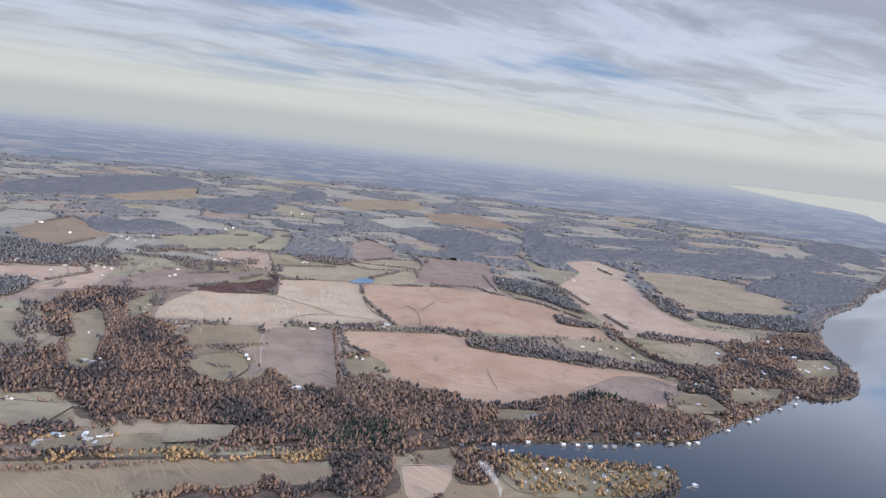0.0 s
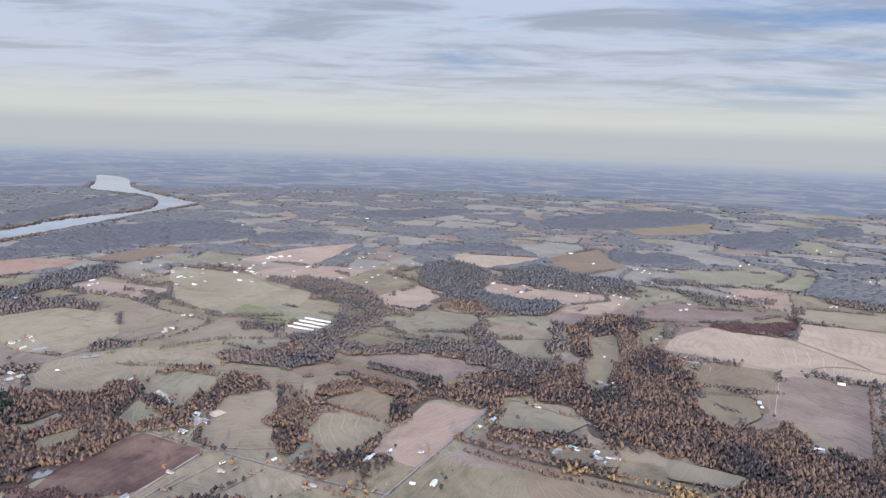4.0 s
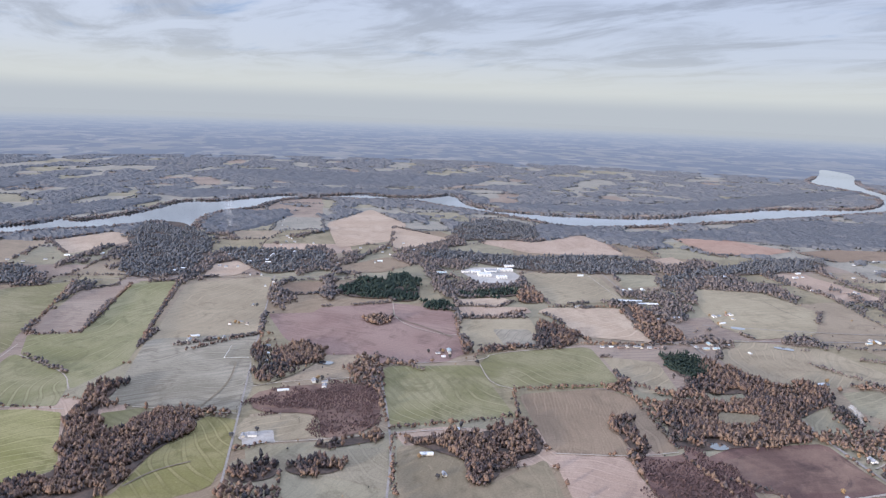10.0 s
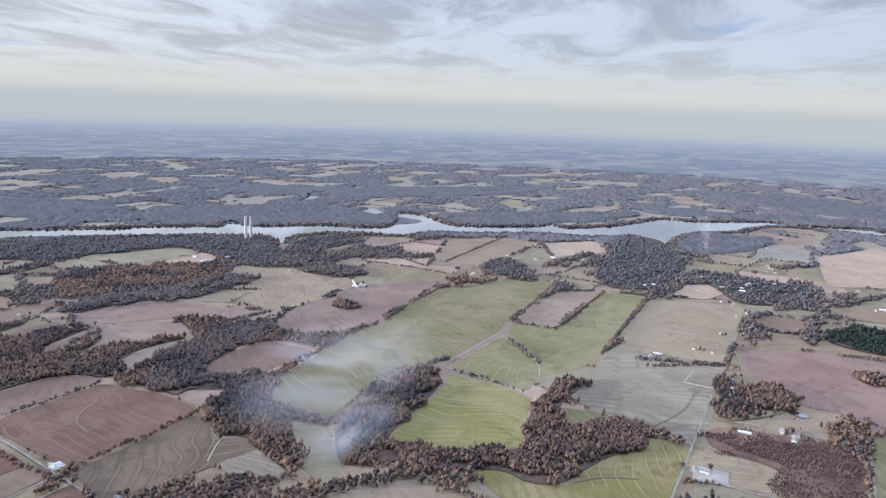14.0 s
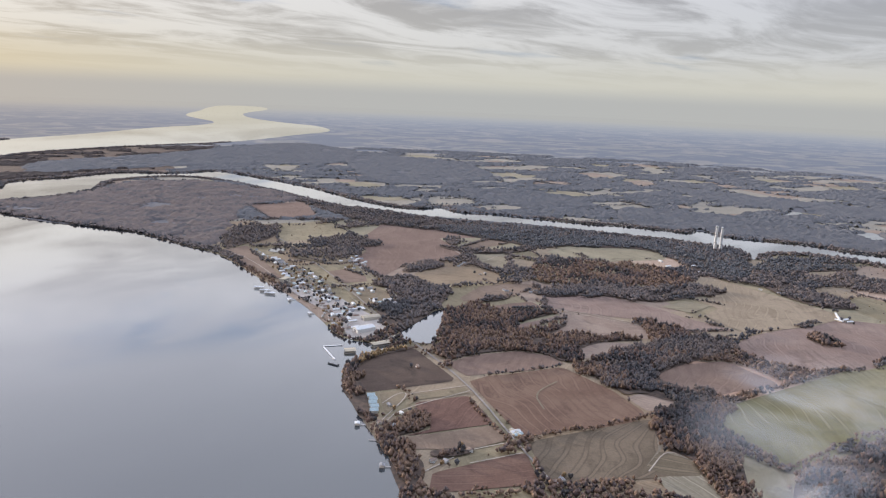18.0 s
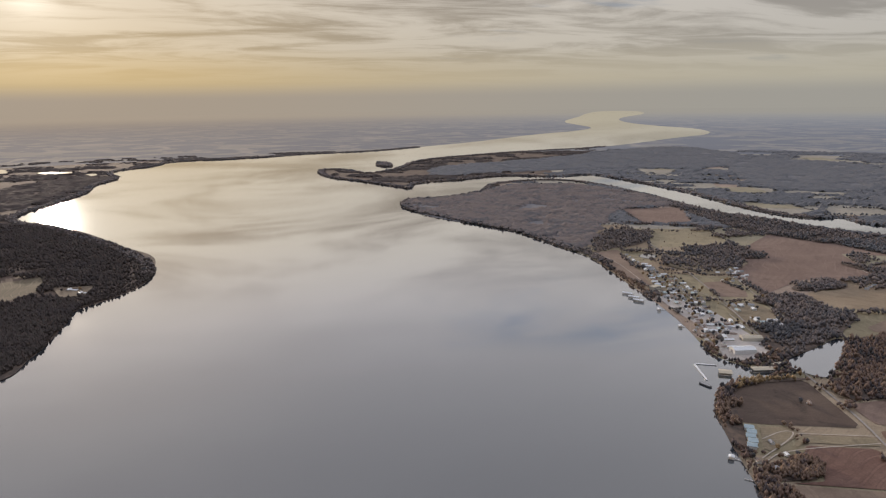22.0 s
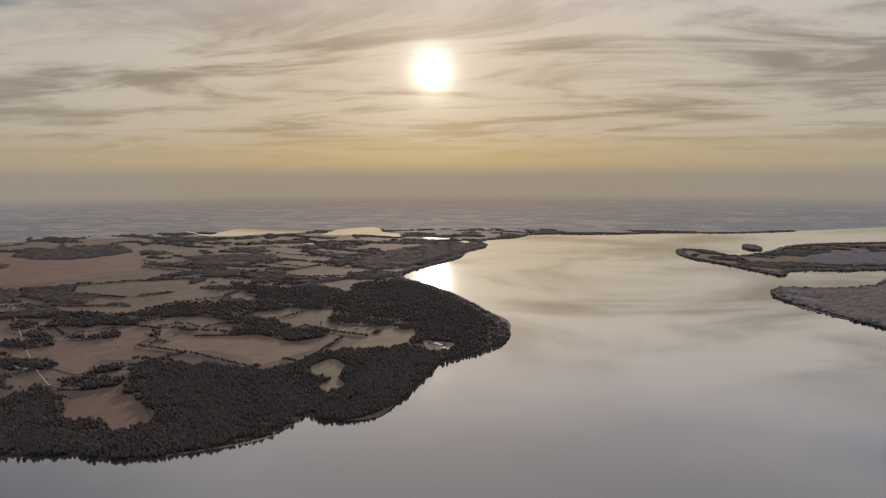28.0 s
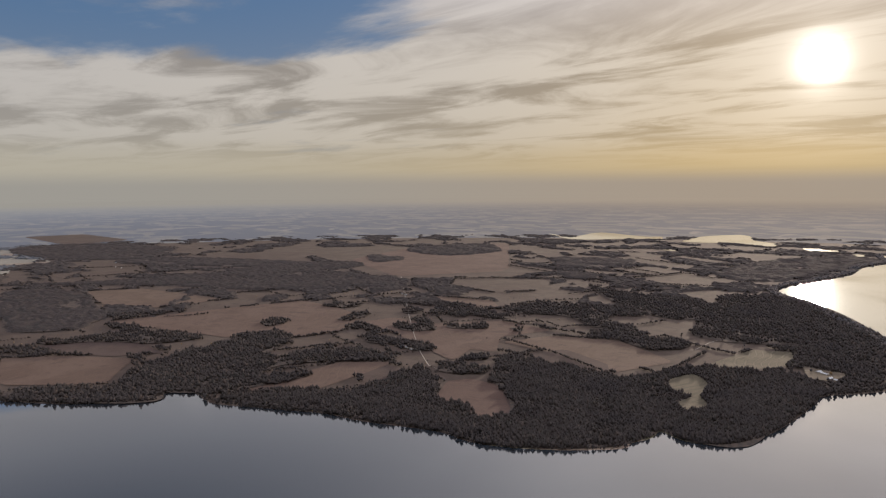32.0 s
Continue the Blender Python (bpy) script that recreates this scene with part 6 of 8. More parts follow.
hedgerow("dark", [(-567.7, 427.9), (-450.5, 471.1)])
hedgerow("dark", [(-224.8, 512.6), (-152.1, 541.6)])
hedgerow("dark", [(-397.7, 192.7), (-349.4, 209.4)])
hedgerow("dark", [(-316.2, 180.1), (-284.6, 216.6)])
hedgerow("dark", [(-310.3, 125.7), (-277.8, 156.4)])
hedgerow("dark", [(-320, 150.7), (-314.6, 185.7)])
hedgerow("dark", [(-350.8, 205.1), (-317.5, 227.3)])
hedgerow("dark", [(-327.1, -408.8), (-317.4, -315.9)])
hedgerow("dark", [(-336.9, -320.5), (-449.4, -362.6)])
hedgerow("dusk", [(793.2, -228.1), (633.8, -287.7)])
hedgerow("dusk", [(864.2, 352.6), (881.9, 171.4)])
woods("dusk", [(1046, -118), (1115, -273), (964, -272), (908, -165)])
woods("dusk", [(878, -296), (818, -402), (762, -369), (779, -292)])
woods("dusk", [(639, -261), (566, -270), (525, -320), (452, -305), (441, -256), (500, -241)])
woods("dusk", [(730, -263), (697, -301), (655, -285), (675, -251)])
woods("dusk", [(1193, 494), (1273, 368), (1122, 199), (958, 216), (992, 366)])
woods("dark", [(-273, -670), (-392, -598), (-451, -458), (-415, -448), (-366, -490), (-315, -523), (-233, -567)])
woods("dark", [(-487, -497), (-662, -383), (-663, -356), (-540, -384), (-455, -434)])
woods("dark", [(-788, -228), (-837, -134), (-808, -45), (-731, -39), (-856, -94), (-810, -157)])
woods("dark", [(-746, -436), (-750, -321), (-816, -266), (-830, -99), (-780, -136), (-762, -272), (-669, -358)])
woods("dark", [(-764, -60), (-777, 102), (-1014, 361), (-1137, 515), (-910, 340), (-768, 164), (-715, 14)])
woods("dark", [(-989, -502), (-1006, -194), (-1057, -36), (-889, -100), (-837, -293)])
woods("dark", [(-359, -891), (-532, -701), (-830, -581), (-658, -541), (-425, -651)])
woods("dark", [(-540, 780), (-466, 1063), (-362, 977), (-402, 771), (-468, 677)])
woods("dark", [(124, 856), (246, 930), (305, 900), (184, 812)])
woods("dark", [(388, 1502), (576, 1429), (584, 1268), (402, 1150)])
woods("dark", [(476, 1026), (631, 1201), (646, 1095), (524, 880), (502, 948)])
woods("dark", [(-1695, 747), (-1427, 892), (-1157, 688), (-1157, 539)])
woods("dark", [(-612, 365), (-600, 452), (-540, 435), (-549, 363)])
woods("dark", [(-321, 783), (-271, 938), (-216, 793), (-256, 710)])
woods("dark", [(-709, 569), (-696, 724), (-627, 768), (-618, 584)])
woods("dark", [(-120, -779), (-237, -753), (-257, -644), (-178, -633), (-132, -695)])
woods("dark", [(-211, -580), (-278, -576), (-313, -557), (-263, -562)])
woods("dark", [(401, -918), (277, -1080), (120, -1458), (-40, -1214), (12, -1005), (168, -970), (292, -870), (334, -800)])
woods("dark", [(18, -1200), (-166, -1136), (-208, -906), (-89, -773), (-14, -868)])
woods("mix", [(-328, -73), (-332, -64), (-325, -57), (-316, -63)])
woods("dark", [(-22, -364), (-32, -377), (-49, -386), (-56, -362), (-69, -360), (-58, -329), (-47, -307), (-42, -298), (-35, -287), (-30, -301), (-24, -323), (-38, -340), (-34, -358)])
woods("mix", [(-60, -322), (-75, -332), (-89, -318), (-102, -319), (-114, -318), (-107, -312), (-84, -298), (-87, -287), (-112, -300), (-111, -296), (-96, -281), (-116, -286), (-145, -277), (-120, -276), (-106, -266), (-106, -256), (-97, -252), (-93, -261), (-83, -267), (-63, -262), (-51, -255), (-47, -270), (-54, -279), (-55, -301)])
woods("mix", [(-98, -250), (-113, -256), (-126, -264), (-151, -266), (-149, -256), (-133, -250), (-132, -243), (-119, -243), (-117, -235), (-126, -229), (-139, -218), (-130, -217), (-116, -224), (-110, -221), (-109, -228), (-107, -237), (-101, -242)])
woods("dark", [(-107, -350), (-118, -362), (-177, -357), (-204, -369), (-225, -354), (-190, -341), (-170, -334), (-148, -345), (-127, -350), (-116, -343)])
woods("mix", [(-114, -367), (-122, -407), (-142, -423), (-172, -422), (-204, -412), (-210, -383), (-209, -373), (-186, -362), (-178, -360), (-149, -366)], density=0.7)
woods("dark", [(-61, -538), (-114, -537), (-164, -533), (-211, -504), (-249, -462), (-231, -444), (-208, -473), (-164, -472), (-136, -459), (-124, -480), (-102, -495), (-73, -525)])
woods("dark", [(-42, -394), (-50, -405), (-68, -414), (-69, -406), (-53, -394)])
woods("dark", [(-73, -334), (-82, -341), (-95, -346), (-94, -339), (-80, -332)])
woods("mix", [(-146, -307), (-157, -298), (-163, -286), (-163, -278), (-145, -278), (-146, -293)])
woods("dark", [(19, -480), (-14, -502), (-22, -487), (-36, -460), (-4, -457), (14, -464)])
woods("dark", [(27, -444), (0, -463), (-22, -452), (-22, -442), (-9, -409), (8, -414), (22, -424)], density=0.7)
woods("dark", [(-41, -396), (-52, -414), (-70, -420), (-68, -405), (-45, -390)])
woods("dark", [(-71, -470), (-97, -450), (-136, -468), (-132, -452), (-95, -438), (-72, -457)])
woods("dark", [(-398, 407), (-395, 441), (-350, 435), (-322, 406), (-313, 378), (-282, 351), (-276, 330), (-310, 346), (-342, 345), (-370, 378)])
woods("mix", [(-305, 374), (-282, 361), (-260, 368), (-245, 389), (-236, 368), (-232, 345), (-252, 337), (-273, 339), (-292, 353)])
woods("dark", [(-315, 399), (-336, 448), (-329, 487), (-290, 474), (-243, 486), (-233, 452), (-254, 423), (-279, 414)])
woods("dark", [(-460, 464), (-469, 504), (-450, 502), (-430, 549), (-394, 541), (-381, 507), (-419, 480), (-438, 448)])
woods("dark", [(-340, 615), (-319, 598), (-284, 636), (-247, 609), (-260, 584), (-283, 542), (-311, 562)], density=0.7)
woods("dark", [(-74, 752), (-47, 754), (12, 815), (30, 759), (64, 749), (55, 672), (23, 646), (-14, 665), (-42, 695)])
woods("dark", [(-22, 638), (-8, 666), (18, 630), (23, 612), (-6, 603), (-17, 611)])
woods("dark", [(83, 938), (99, 821), (127, 764), (183, 774), (167, 698), (115, 686), (80, 630), (64, 680), (64, 769)])
woods("dark", [(-204, 722), (-159, 697), (-127, 749), (-113, 714), (-152, 668), (-189, 677)])
woods("dark", [(-256, 990), (-229, 1098), (-194, 948), (-223, 894)])
woods("dark", [(-404, 1251), (-370, 1366), (-264, 1364), (-249, 1202), (-319, 1114)])
woods("dark", [(59, 1265), (150, 1234), (295, 1298), (334, 1483), (175, 1464)])
woods("dark", [(57, 498), (81, 498), (87, 459), (78, 463), (65, 481)])
woods("dark", [(63, 433), (88, 431), (88, 422), (65, 420)])
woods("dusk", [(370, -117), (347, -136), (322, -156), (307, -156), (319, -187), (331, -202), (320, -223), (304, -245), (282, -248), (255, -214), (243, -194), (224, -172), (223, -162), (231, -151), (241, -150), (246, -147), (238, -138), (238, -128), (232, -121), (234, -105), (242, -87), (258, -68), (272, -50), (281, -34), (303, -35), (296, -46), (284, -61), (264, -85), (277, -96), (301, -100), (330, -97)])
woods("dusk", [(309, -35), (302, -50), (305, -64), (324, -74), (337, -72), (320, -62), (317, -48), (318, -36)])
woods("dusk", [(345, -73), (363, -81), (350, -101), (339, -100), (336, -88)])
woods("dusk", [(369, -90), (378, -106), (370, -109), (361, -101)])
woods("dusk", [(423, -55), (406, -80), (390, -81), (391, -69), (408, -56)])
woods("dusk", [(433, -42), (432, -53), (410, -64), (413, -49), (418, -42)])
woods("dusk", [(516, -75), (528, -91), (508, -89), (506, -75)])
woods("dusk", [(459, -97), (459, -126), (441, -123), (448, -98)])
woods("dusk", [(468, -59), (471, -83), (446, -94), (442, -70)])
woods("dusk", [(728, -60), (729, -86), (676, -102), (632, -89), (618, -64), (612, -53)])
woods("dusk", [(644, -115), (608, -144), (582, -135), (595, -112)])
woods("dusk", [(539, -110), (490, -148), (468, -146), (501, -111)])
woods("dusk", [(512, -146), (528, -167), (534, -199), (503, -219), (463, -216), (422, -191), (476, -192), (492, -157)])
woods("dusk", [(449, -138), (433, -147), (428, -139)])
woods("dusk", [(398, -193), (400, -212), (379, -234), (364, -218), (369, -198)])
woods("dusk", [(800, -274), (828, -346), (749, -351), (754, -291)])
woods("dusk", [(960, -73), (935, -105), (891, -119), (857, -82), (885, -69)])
hedgerow("dark", [(-64, -240), (-77, -243), (-95, -249)])
hedgerow("dark", [(-81, -460), (-98, -446), (-116, -440)])
hedgerow("dark", [(-175, -349), (-190, -341), (-205, -329)])
hedgerow("mix", [(-55, -219), (-58, -204), (-61, -196), (-63, -190)])
hedgerow("mix", [(-66, -190), (-77, -195), (-87, -198)])
road("lane", [(-112, -444), (-88, -412), (-78, -462)])
road("lane", [(-106, -324), (-126, -316), (-142, -303), (-154, -292)])
road("lane", [(-12, -283), (-12, -303), (-16, -311), (-25, -313), (-31, -296)])
road("lane", [(25, -402), (4, -362), (-8, -329), (-14, -313)])
road("lane", [(13, -378), (-5, -369), (-17, -341)])
road("lane", [(-14, -339), (-22, -320), (-30, -300)])
hedgerow("dark", [(-261, 248), (-241, 258), (-225, 276), (-208, 274)])
hedgerow("gold", [(-246, 233), (-232, 249), (-200, 257), (-182, 260)])
road("ditch", [(-211, 423), (-197, 456), (-207, 514), (-222, 535), (-239, 527)])
road("ditch", [(-237, 365), (-230, 384), (-239, 410), (-247, 419)])
hedgerow("dark", [(-97, 678), (-66, 659), (-41, 589)])
hedgerow("dark", [(-7, 496), (13, 500), (24, 485)])
hedgerow("dark", [(18, 548), (28, 495)])
hedgerow("dark", [(-102, 607), (-85, 528), (-71, 519), (-36, 532)])
hedgerow("dusk", [(412, -125), (373, -145), (322, -159)])
hedgerow("dusk", [(311, -161), (324, -189), (358, -230)])
hedgerow("dusk", [(681, -116), (688, -170), (675, -246), (577, -382)])
woods("mix", [(-29, -202), (-36, -210), (-38, -207), (-39, -199), (-32, -196), (-28, -197)])
woods("mix", [(-38, -186), (-52, -187), (-50, -183), (-39, -181)])
woods("dark", [(-489, 4), (-507, 41), (-512, 73), (-489, 85), (-463, 88), (-454, 51), (-449, 14), (-455, -12), (-466, -34), (-464, -59), (-473, -72), (-494, -56), (-496, -30)])
woods("mix", [(-437, 84), (-467, 101), (-497, 136), (-535, 174), (-550, 221), (-507, 205), (-484, 158), (-470, 129), (-450, 101), (-421, 88)])
woods("dark", [(-581, -63), (-653, -41), (-634, 4), (-559, 15), (-551, -11), (-545, -33), (-537, -47)])
woods("dark", [(-640, 4), (-626, 50), (-616, 106), (-665, 180), (-736, 263), (-760, 303), (-632, 253), (-604, 196), (-613, 125), (-567, 89), (-580, 73), (-598, 48), (-568, 17)])
woods("conif", [(-378, -34), (-391, -23), (-401, 1), (-385, 1), (-378, -22)])
woods("mix", [(-400, 2), (-405, 10), (-375, 16), (-373, 1)])
woods("mix", [(-334, 10), (-345, 14), (-333, 28), (-320, 32), (-307, 22), (-305, 14)])
woods("mix", [(-376, 55), (-386, 62), (-349, 77), (-333, 79), (-322, 69), (-329, 62), (-354, 58)])
woods("conif", [(-420, -79), (-415, -60), (-383, -53), (-360, -52), (-360, -68)])
woods("conif", [(-361, -49), (-368, -36), (-351, -29), (-349, -44)])
woods("mix", [(-288, 310), (-297, 337), (-284, 343), (-260, 333), (-265, 314), (-276, 310)], density=0.7)
woods("dark", [(-290, 364), (-282, 368), (-253, 360), (-242, 346), (-262, 343)])
woods("dark", [(-117, -354), (-136, -368), (-161, -369), (-175, -348), (-167, -342), (-144, -347), (-128, -344), (-113, -341)])
woods("mix", [(-148, -380), (-187, -395), (-212, -384), (-211, -375), (-184, -374), (-158, -360)], density=0.8)
woods("dark", [(-161, -500), (-194, -498), (-246, -484), (-267, -482), (-285, -451), (-272, -422), (-249, -377), (-223, -398), (-226, -426), (-218, -465), (-176, -466), (-153, -474)])
woods("dark", [(-274, -420), (-310, -444), (-338, -440), (-345, -408), (-312, -405), (-275, -398), (-262, -396)])
woods("dark", [(-249, -375), (-267, -379), (-276, -343), (-277, -322), (-254, -325), (-246, -348)])
woods("dark", [(-467, -284), (-539, -308), (-546, -279), (-511, -250), (-481, -220), (-424, -199), (-387, -192), (-367, -211), (-383, -234), (-415, -250), (-440, -253)])
woods("dark", [(-559, -273), (-619, -278), (-623, -242), (-638, -217), (-565, -208), (-501, -230)])
woods("dark", [(-457, -213), (-463, -174), (-472, -137), (-431, -120), (-394, -145), (-415, -168)])
woods("conif", [(-380, -100), (-410, -90), (-395, -65), (-371, -57), (-361, -72), (-362, -92)])
woods("dark", [(-400, -115), (-406, -109), (-354, -93), (-351, -98)])
hedgerow("mix", [(-369, 17), (-374, 37), (-377, 55)])
hedgerow("mix", [(-338, -24), (-345, -8), (-360, 6)])
hedgerow("mix", [(-341, -29), (-312, -23), (-289, -18)])
road("lane", [(-455, 41), (-418, 51), (-393, 58)])
woods("dusk", [(708, 286), (676, 201), (596, 168), (540, 137), (486, 149), (491, 192)])
woods("dusk", [(458, 158), (464, 131), (481, 106), (466, 70), (448, 57), (436, 81), (451, 118), (446, 148)])
woods("dusk", [(344, 80), (381, 79), (403, 67), (427, 47), (458, 34), (444, 5), (429, 2), (386, 20), (402, -13), (405, -39), (374, -66), (375, -26), (374, 4), (350, 21), (354, -14), (345, -9), (330, 19), (325, 26), (330, 54)])
woods("dusk", [(598, 37), (624, 25), (599, 14), (581, 27)])
woods("dusk", [(495, 29), (511, 13), (493, 6), (475, 18)])
woods("dusk", [(557, -10), (558, -46), (545, -45), (541, -28)])
woods("dusk", [(495, -23), (524, -49), (512, -52), (485, -35)])
woods("dusk", [(351, 132), (346, 83), (334, 55), (317, 51), (316, 72), (334, 124)])
woods("dusk", [(319, 34), (321, 20), (319, -15), (311, -35), (317, -51), (332, -69), (323, -73), (306, -60), (283, -81), (250, -79), (278, -48), (298, -15)])
woods("dusk", [(890, 206), (847, 145), (781, -31), (698, -86), (742, -30), (785, 80)])
woods("dusk", [(935, 265), (991, 195), (905, 39), (835, -45), (814, -5), (883, 172)])
hedgerow("dusk", [(528, 98), (529, 83), (536, 68)])
clearing("grass", [(-169, 286), (-170, 311), (-156, 295), (-142, 257), (-150, 258)])
clearing("grass", [(-129, 199), (-109, 214), (-103, 202), (-121, 191)])
clearing("greengrey", [(-92, 221), (-70, 227), (-71, 215), (-89, 207)])
clearing("grass", [(-114, 287), (-96, 302), (-85, 283), (-88, 261), (-105, 270)])
clearing("grass", [(-177, 357), (-174, 387), (-158, 347), (-159, 324)])
clearing("greengrey", [(-163, 223), (-129, 227), (-130, 211), (-151, 198)])
clearing("grass", [(-189, 324), (-183, 344), (-156, 299), (-162, 287)])
clearing("grass", [(-51, 306), (-38, 311), (-30, 294), (-42, 285)])
clearing("grass", [(22, 271), (40, 274), (35, 261), (21, 260)])
clearing("grass", [(102, 314), (123, 321), (128, 298), (101, 290)])
clearing("grass", [(198, 400), (235, 414), (216, 377), (188, 363)])
clearing("grass", [(138, 333), (170, 344), (156, 323), (132, 310)])
clearing("dusky", [(275, -168), (284, -184), (265, -178), (261, -164)])
clearing("dusky", [(319, -260), (301, -272), (289, -258), (298, -248)])
clearing("grass", [(-251, 75), (-251, 90), (-239, 84), (-240, 72)])
clearing("dusky", [(309, -182), (316, -199), (298, -197), (279, -181), (291, -173)])

# ---- houses and barns, place by place ----
# north farms
settle("house", [(-138.7, 332.9), (-89, 294), (-38.6, 369.6), (-40, 366.6), (-170.4, 356.8), (-172, 365.3), (-163.7, 352.5), (-160.9, 344.2), (-164.7, 358.4), (-189.2, 339), (-188.9, 346.4), (-176.7, 318), (-166.7, 302.6), (-44.1, 313.6), (-40.9, 312.3), (-153.5, 225.9), (-151.2, 225.6), (-61.6, 265.3), (-58.5, 265)])
settle("barn", [(-73.3, 349.9), (-149.1, 268.2), (-145.3, 267.5), (-144.5, 270.7), (-91.1, 297.2), (-36.9, 373.8), (-124, 196.4), (-121.9, 204.1), (-113.8, 206), (-60.5, 267.5)])
settle("house", [(-124.3, 199.2), (-122.7, 200.9), (-119.7, 203.4), (-109.1, 206.1), (-107.3, 207.9), (-109.1, 209.5), (-243.9, 382.5), (-259.9, 427.5), (-242.4, 432.7), (-238, 431.5), (-233.6, 430.3), (-233.3, 436.6), (-227.8, 429.9), (-233.6, 479), (-235.1, 490.5), (-183.6, 426.4), (-182, 431.1)])
settle("house", [(-270.6, 535), (-261.7, 526.5), (-191.7, 472.1), (-179, 492.1), (-172.6, 491.6), (-184.2, 483.9), (-122, 571.5), (-119.3, 628.7), (-116.5, 641.7), (-118.9, 519.7), (-72.6, 676.5), (29.5, 530), (41.5, 547.8), (48.1, 544.9), (87.9, 574.7), (95, 574.1)])
settle("barn", [(35.1, 537.5), (134.2, 646.4), (-200.7, 786.1), (-187.9, 787.5)])
# village of the point
settle("house", [(87, 380), (92.2, 382.1), (82.2, 376), (96.7, 373.5), (98.4, 367.1), (72.3, 377.3), (100.5, 363.1), (105.9, 360.4), (110.4, 306.1), (114, 305.2), (132.2, 309.6), (128.8, 330.3), (126.4, 335.7), (150.9, 337.7), (169.4, 369.8)])
settle("house", [(208.1, 393.5), (208.5, 387.7), (216.7, 396.6), (218.8, 392.4), (198.7, 380.3), (140.6, 332.7), (132, 323.8), (116.2, 285.6), (94.4, 267.9), (90.2, 269.4), (93.9, 274.3), (83.9, 262.2), (77.4, 262.9), (73.9, 267.3), (65.6, 259.5), (34, 266.4), (36.4, 268.3), (154.1, 353.7), (146.6, 357.1), (150.6, 329.9), (162, 337.6)])
settle("house", [(35.7, 225.1), (36.7, 222.8), (40.2, 221.3), (44.9, 227.9), (56.6, 222.8), (59.2, 226.3), (60.9, 225.1), (77.8, 234.5), (79, 231.5), (75.4, 228.9), (80.3, 228.9), (25.5, 233.5), (64.3, 222.8)])
settle("shed", [(32.6, 215.4), (29, 211.5), (52.2, 217), (43.8, 213), (55.6, 212.3)])
# western farms
settle("house", [(-232.1, 120.3), (-199.3, 97), (-190.8, 90.9), (-194.1, 112.3), (-189.3, 108.6), (-188.2, 113), (-184.7, 125.1), (-185.2, 122.9), (-162.9, 121.6), (-162.4, 123.6), (-154.6, 129.9), (-148, 135.8), (-165, 150.3), (-142.5, 146.6), (-154.8, 200.1), (-153, 194.6), (-155.4, 194.3), (-153, 224.6)])
settle("barn", [(-234.6, 125.2), (-226.7, 123.9), (-163.8, 146.8), (-137.9, 151.3), (-156.2, 202.5), (-111.1, 203.3), (-348.7, 167.5), (-347.8, 170.2), (-326.6, 89.1), (-320.4, 90.7), (-286.1, 121.8)])
settle("house", [(-123.4, 196.4), (-122.3, 200), (-108.3, 202.2), (-113.3, 205.2), (-107.8, 206.8), (-149.4, 268.3), (-144.9, 268.1), (-141.8, 268.5), (-375.1, 105), (-377.5, 109.4), (-369.9, 110.9), (-286.6, 124.3), (-163.6, 156.6), (-147.7, 211.7), (-179.5, 132.4), (-155.8, 163.6), (-174.5, 141.3), (-202.1, 384.1), (-218, 409.3), (-222.4, 428.6), (-228.4, 447.9)])
settle("house", [(-254.1, 555), (-267, 571.3), (-256.3, 544.1), (-255.1, 526.6), (-272.6, 531.1), (-264, 534.3), (-258.2, 591.5), (-257.4, 601.4), (-192.5, 478.2), (-187, 479.5), (-179.7, 485.9), (-175.6, 485.5), (-176.4, 497.9), (-186.9, 446.8), (-119.5, 515.9), (-116.9, 519), (-122.4, 641.2), (-171.8, 704.7), (-166.5, 711.6), (-249.7, 408.3), (-249.3, 422.2)])
settle("barn", [(-478.3, 177.4), (-491.6, 183.4), (-478.8, 128.2), (-467.9, 130), (-497.1, 328.7), (-494.9, 336.1), (-490.4, 342.1), (-680.3, 412.6), (-533, 402), (-653.1, 569.1), (-219.1, 625.2), (-216.2, 637.6), (-349.2, 556), (-307.6, 526.8)])
# crossroads farms
settle("house", [(-190.3, -13.4), (-219.1, -12.9), (-217.2, -10.7), (-200.9, -77.3), (-247.2, -65.4), (-250.3, -65.1), (-279.4, -100.3), (-270.8, -97), (-262.8, -94.3), (-257.2, -93), (-302.6, -128.1), (-306.7, -125), (-304.7, -120.5), (-285.2, -122.7), (-283.6, -126.5), (-286.7, -29.2), (-283.6, -26.5), (-288.4, -24.5), (-357, -127.9), (-342.4, -123.2), (-412.5, -140.7), (-410.2, -136.6), (-334.2, -130.1), (-507.9, -174.8), (-470.8, -159.6)])
settle("barn", [(-201.1, -20.2), (-202, -74.8), (-243.2, -64.7), (-283.6, -135.2), (-278.4, -135.2), (-291.1, -25.1), (-365.5, 81.5), (-358.5, 72.8), (-361.1, 103.2), (-372.7, 102.1), (-378, 111.5), (-319.3, 86.2), (-344.6, 164.6), (-193.3, 80.5), (-223.9, 113.8)])
settle("house", [(-311.2, 40.3), (-312.3, 44.3), (-312.5, 48.2), (-313.6, 51.5), (-314.6, 55), (-314, 57.5), (-315.1, 61.1), (-316.1, 64.4), (-317.2, 67.7), (-320.7, 82.5), (-326.9, 97.4), (-318.3, 104.5), (-371.8, 32.2), (-375.3, 33.9), (-477.7, 177.7), (-481.9, 183.1), (-461.8, 115.7), (-466.2, 124.3)])
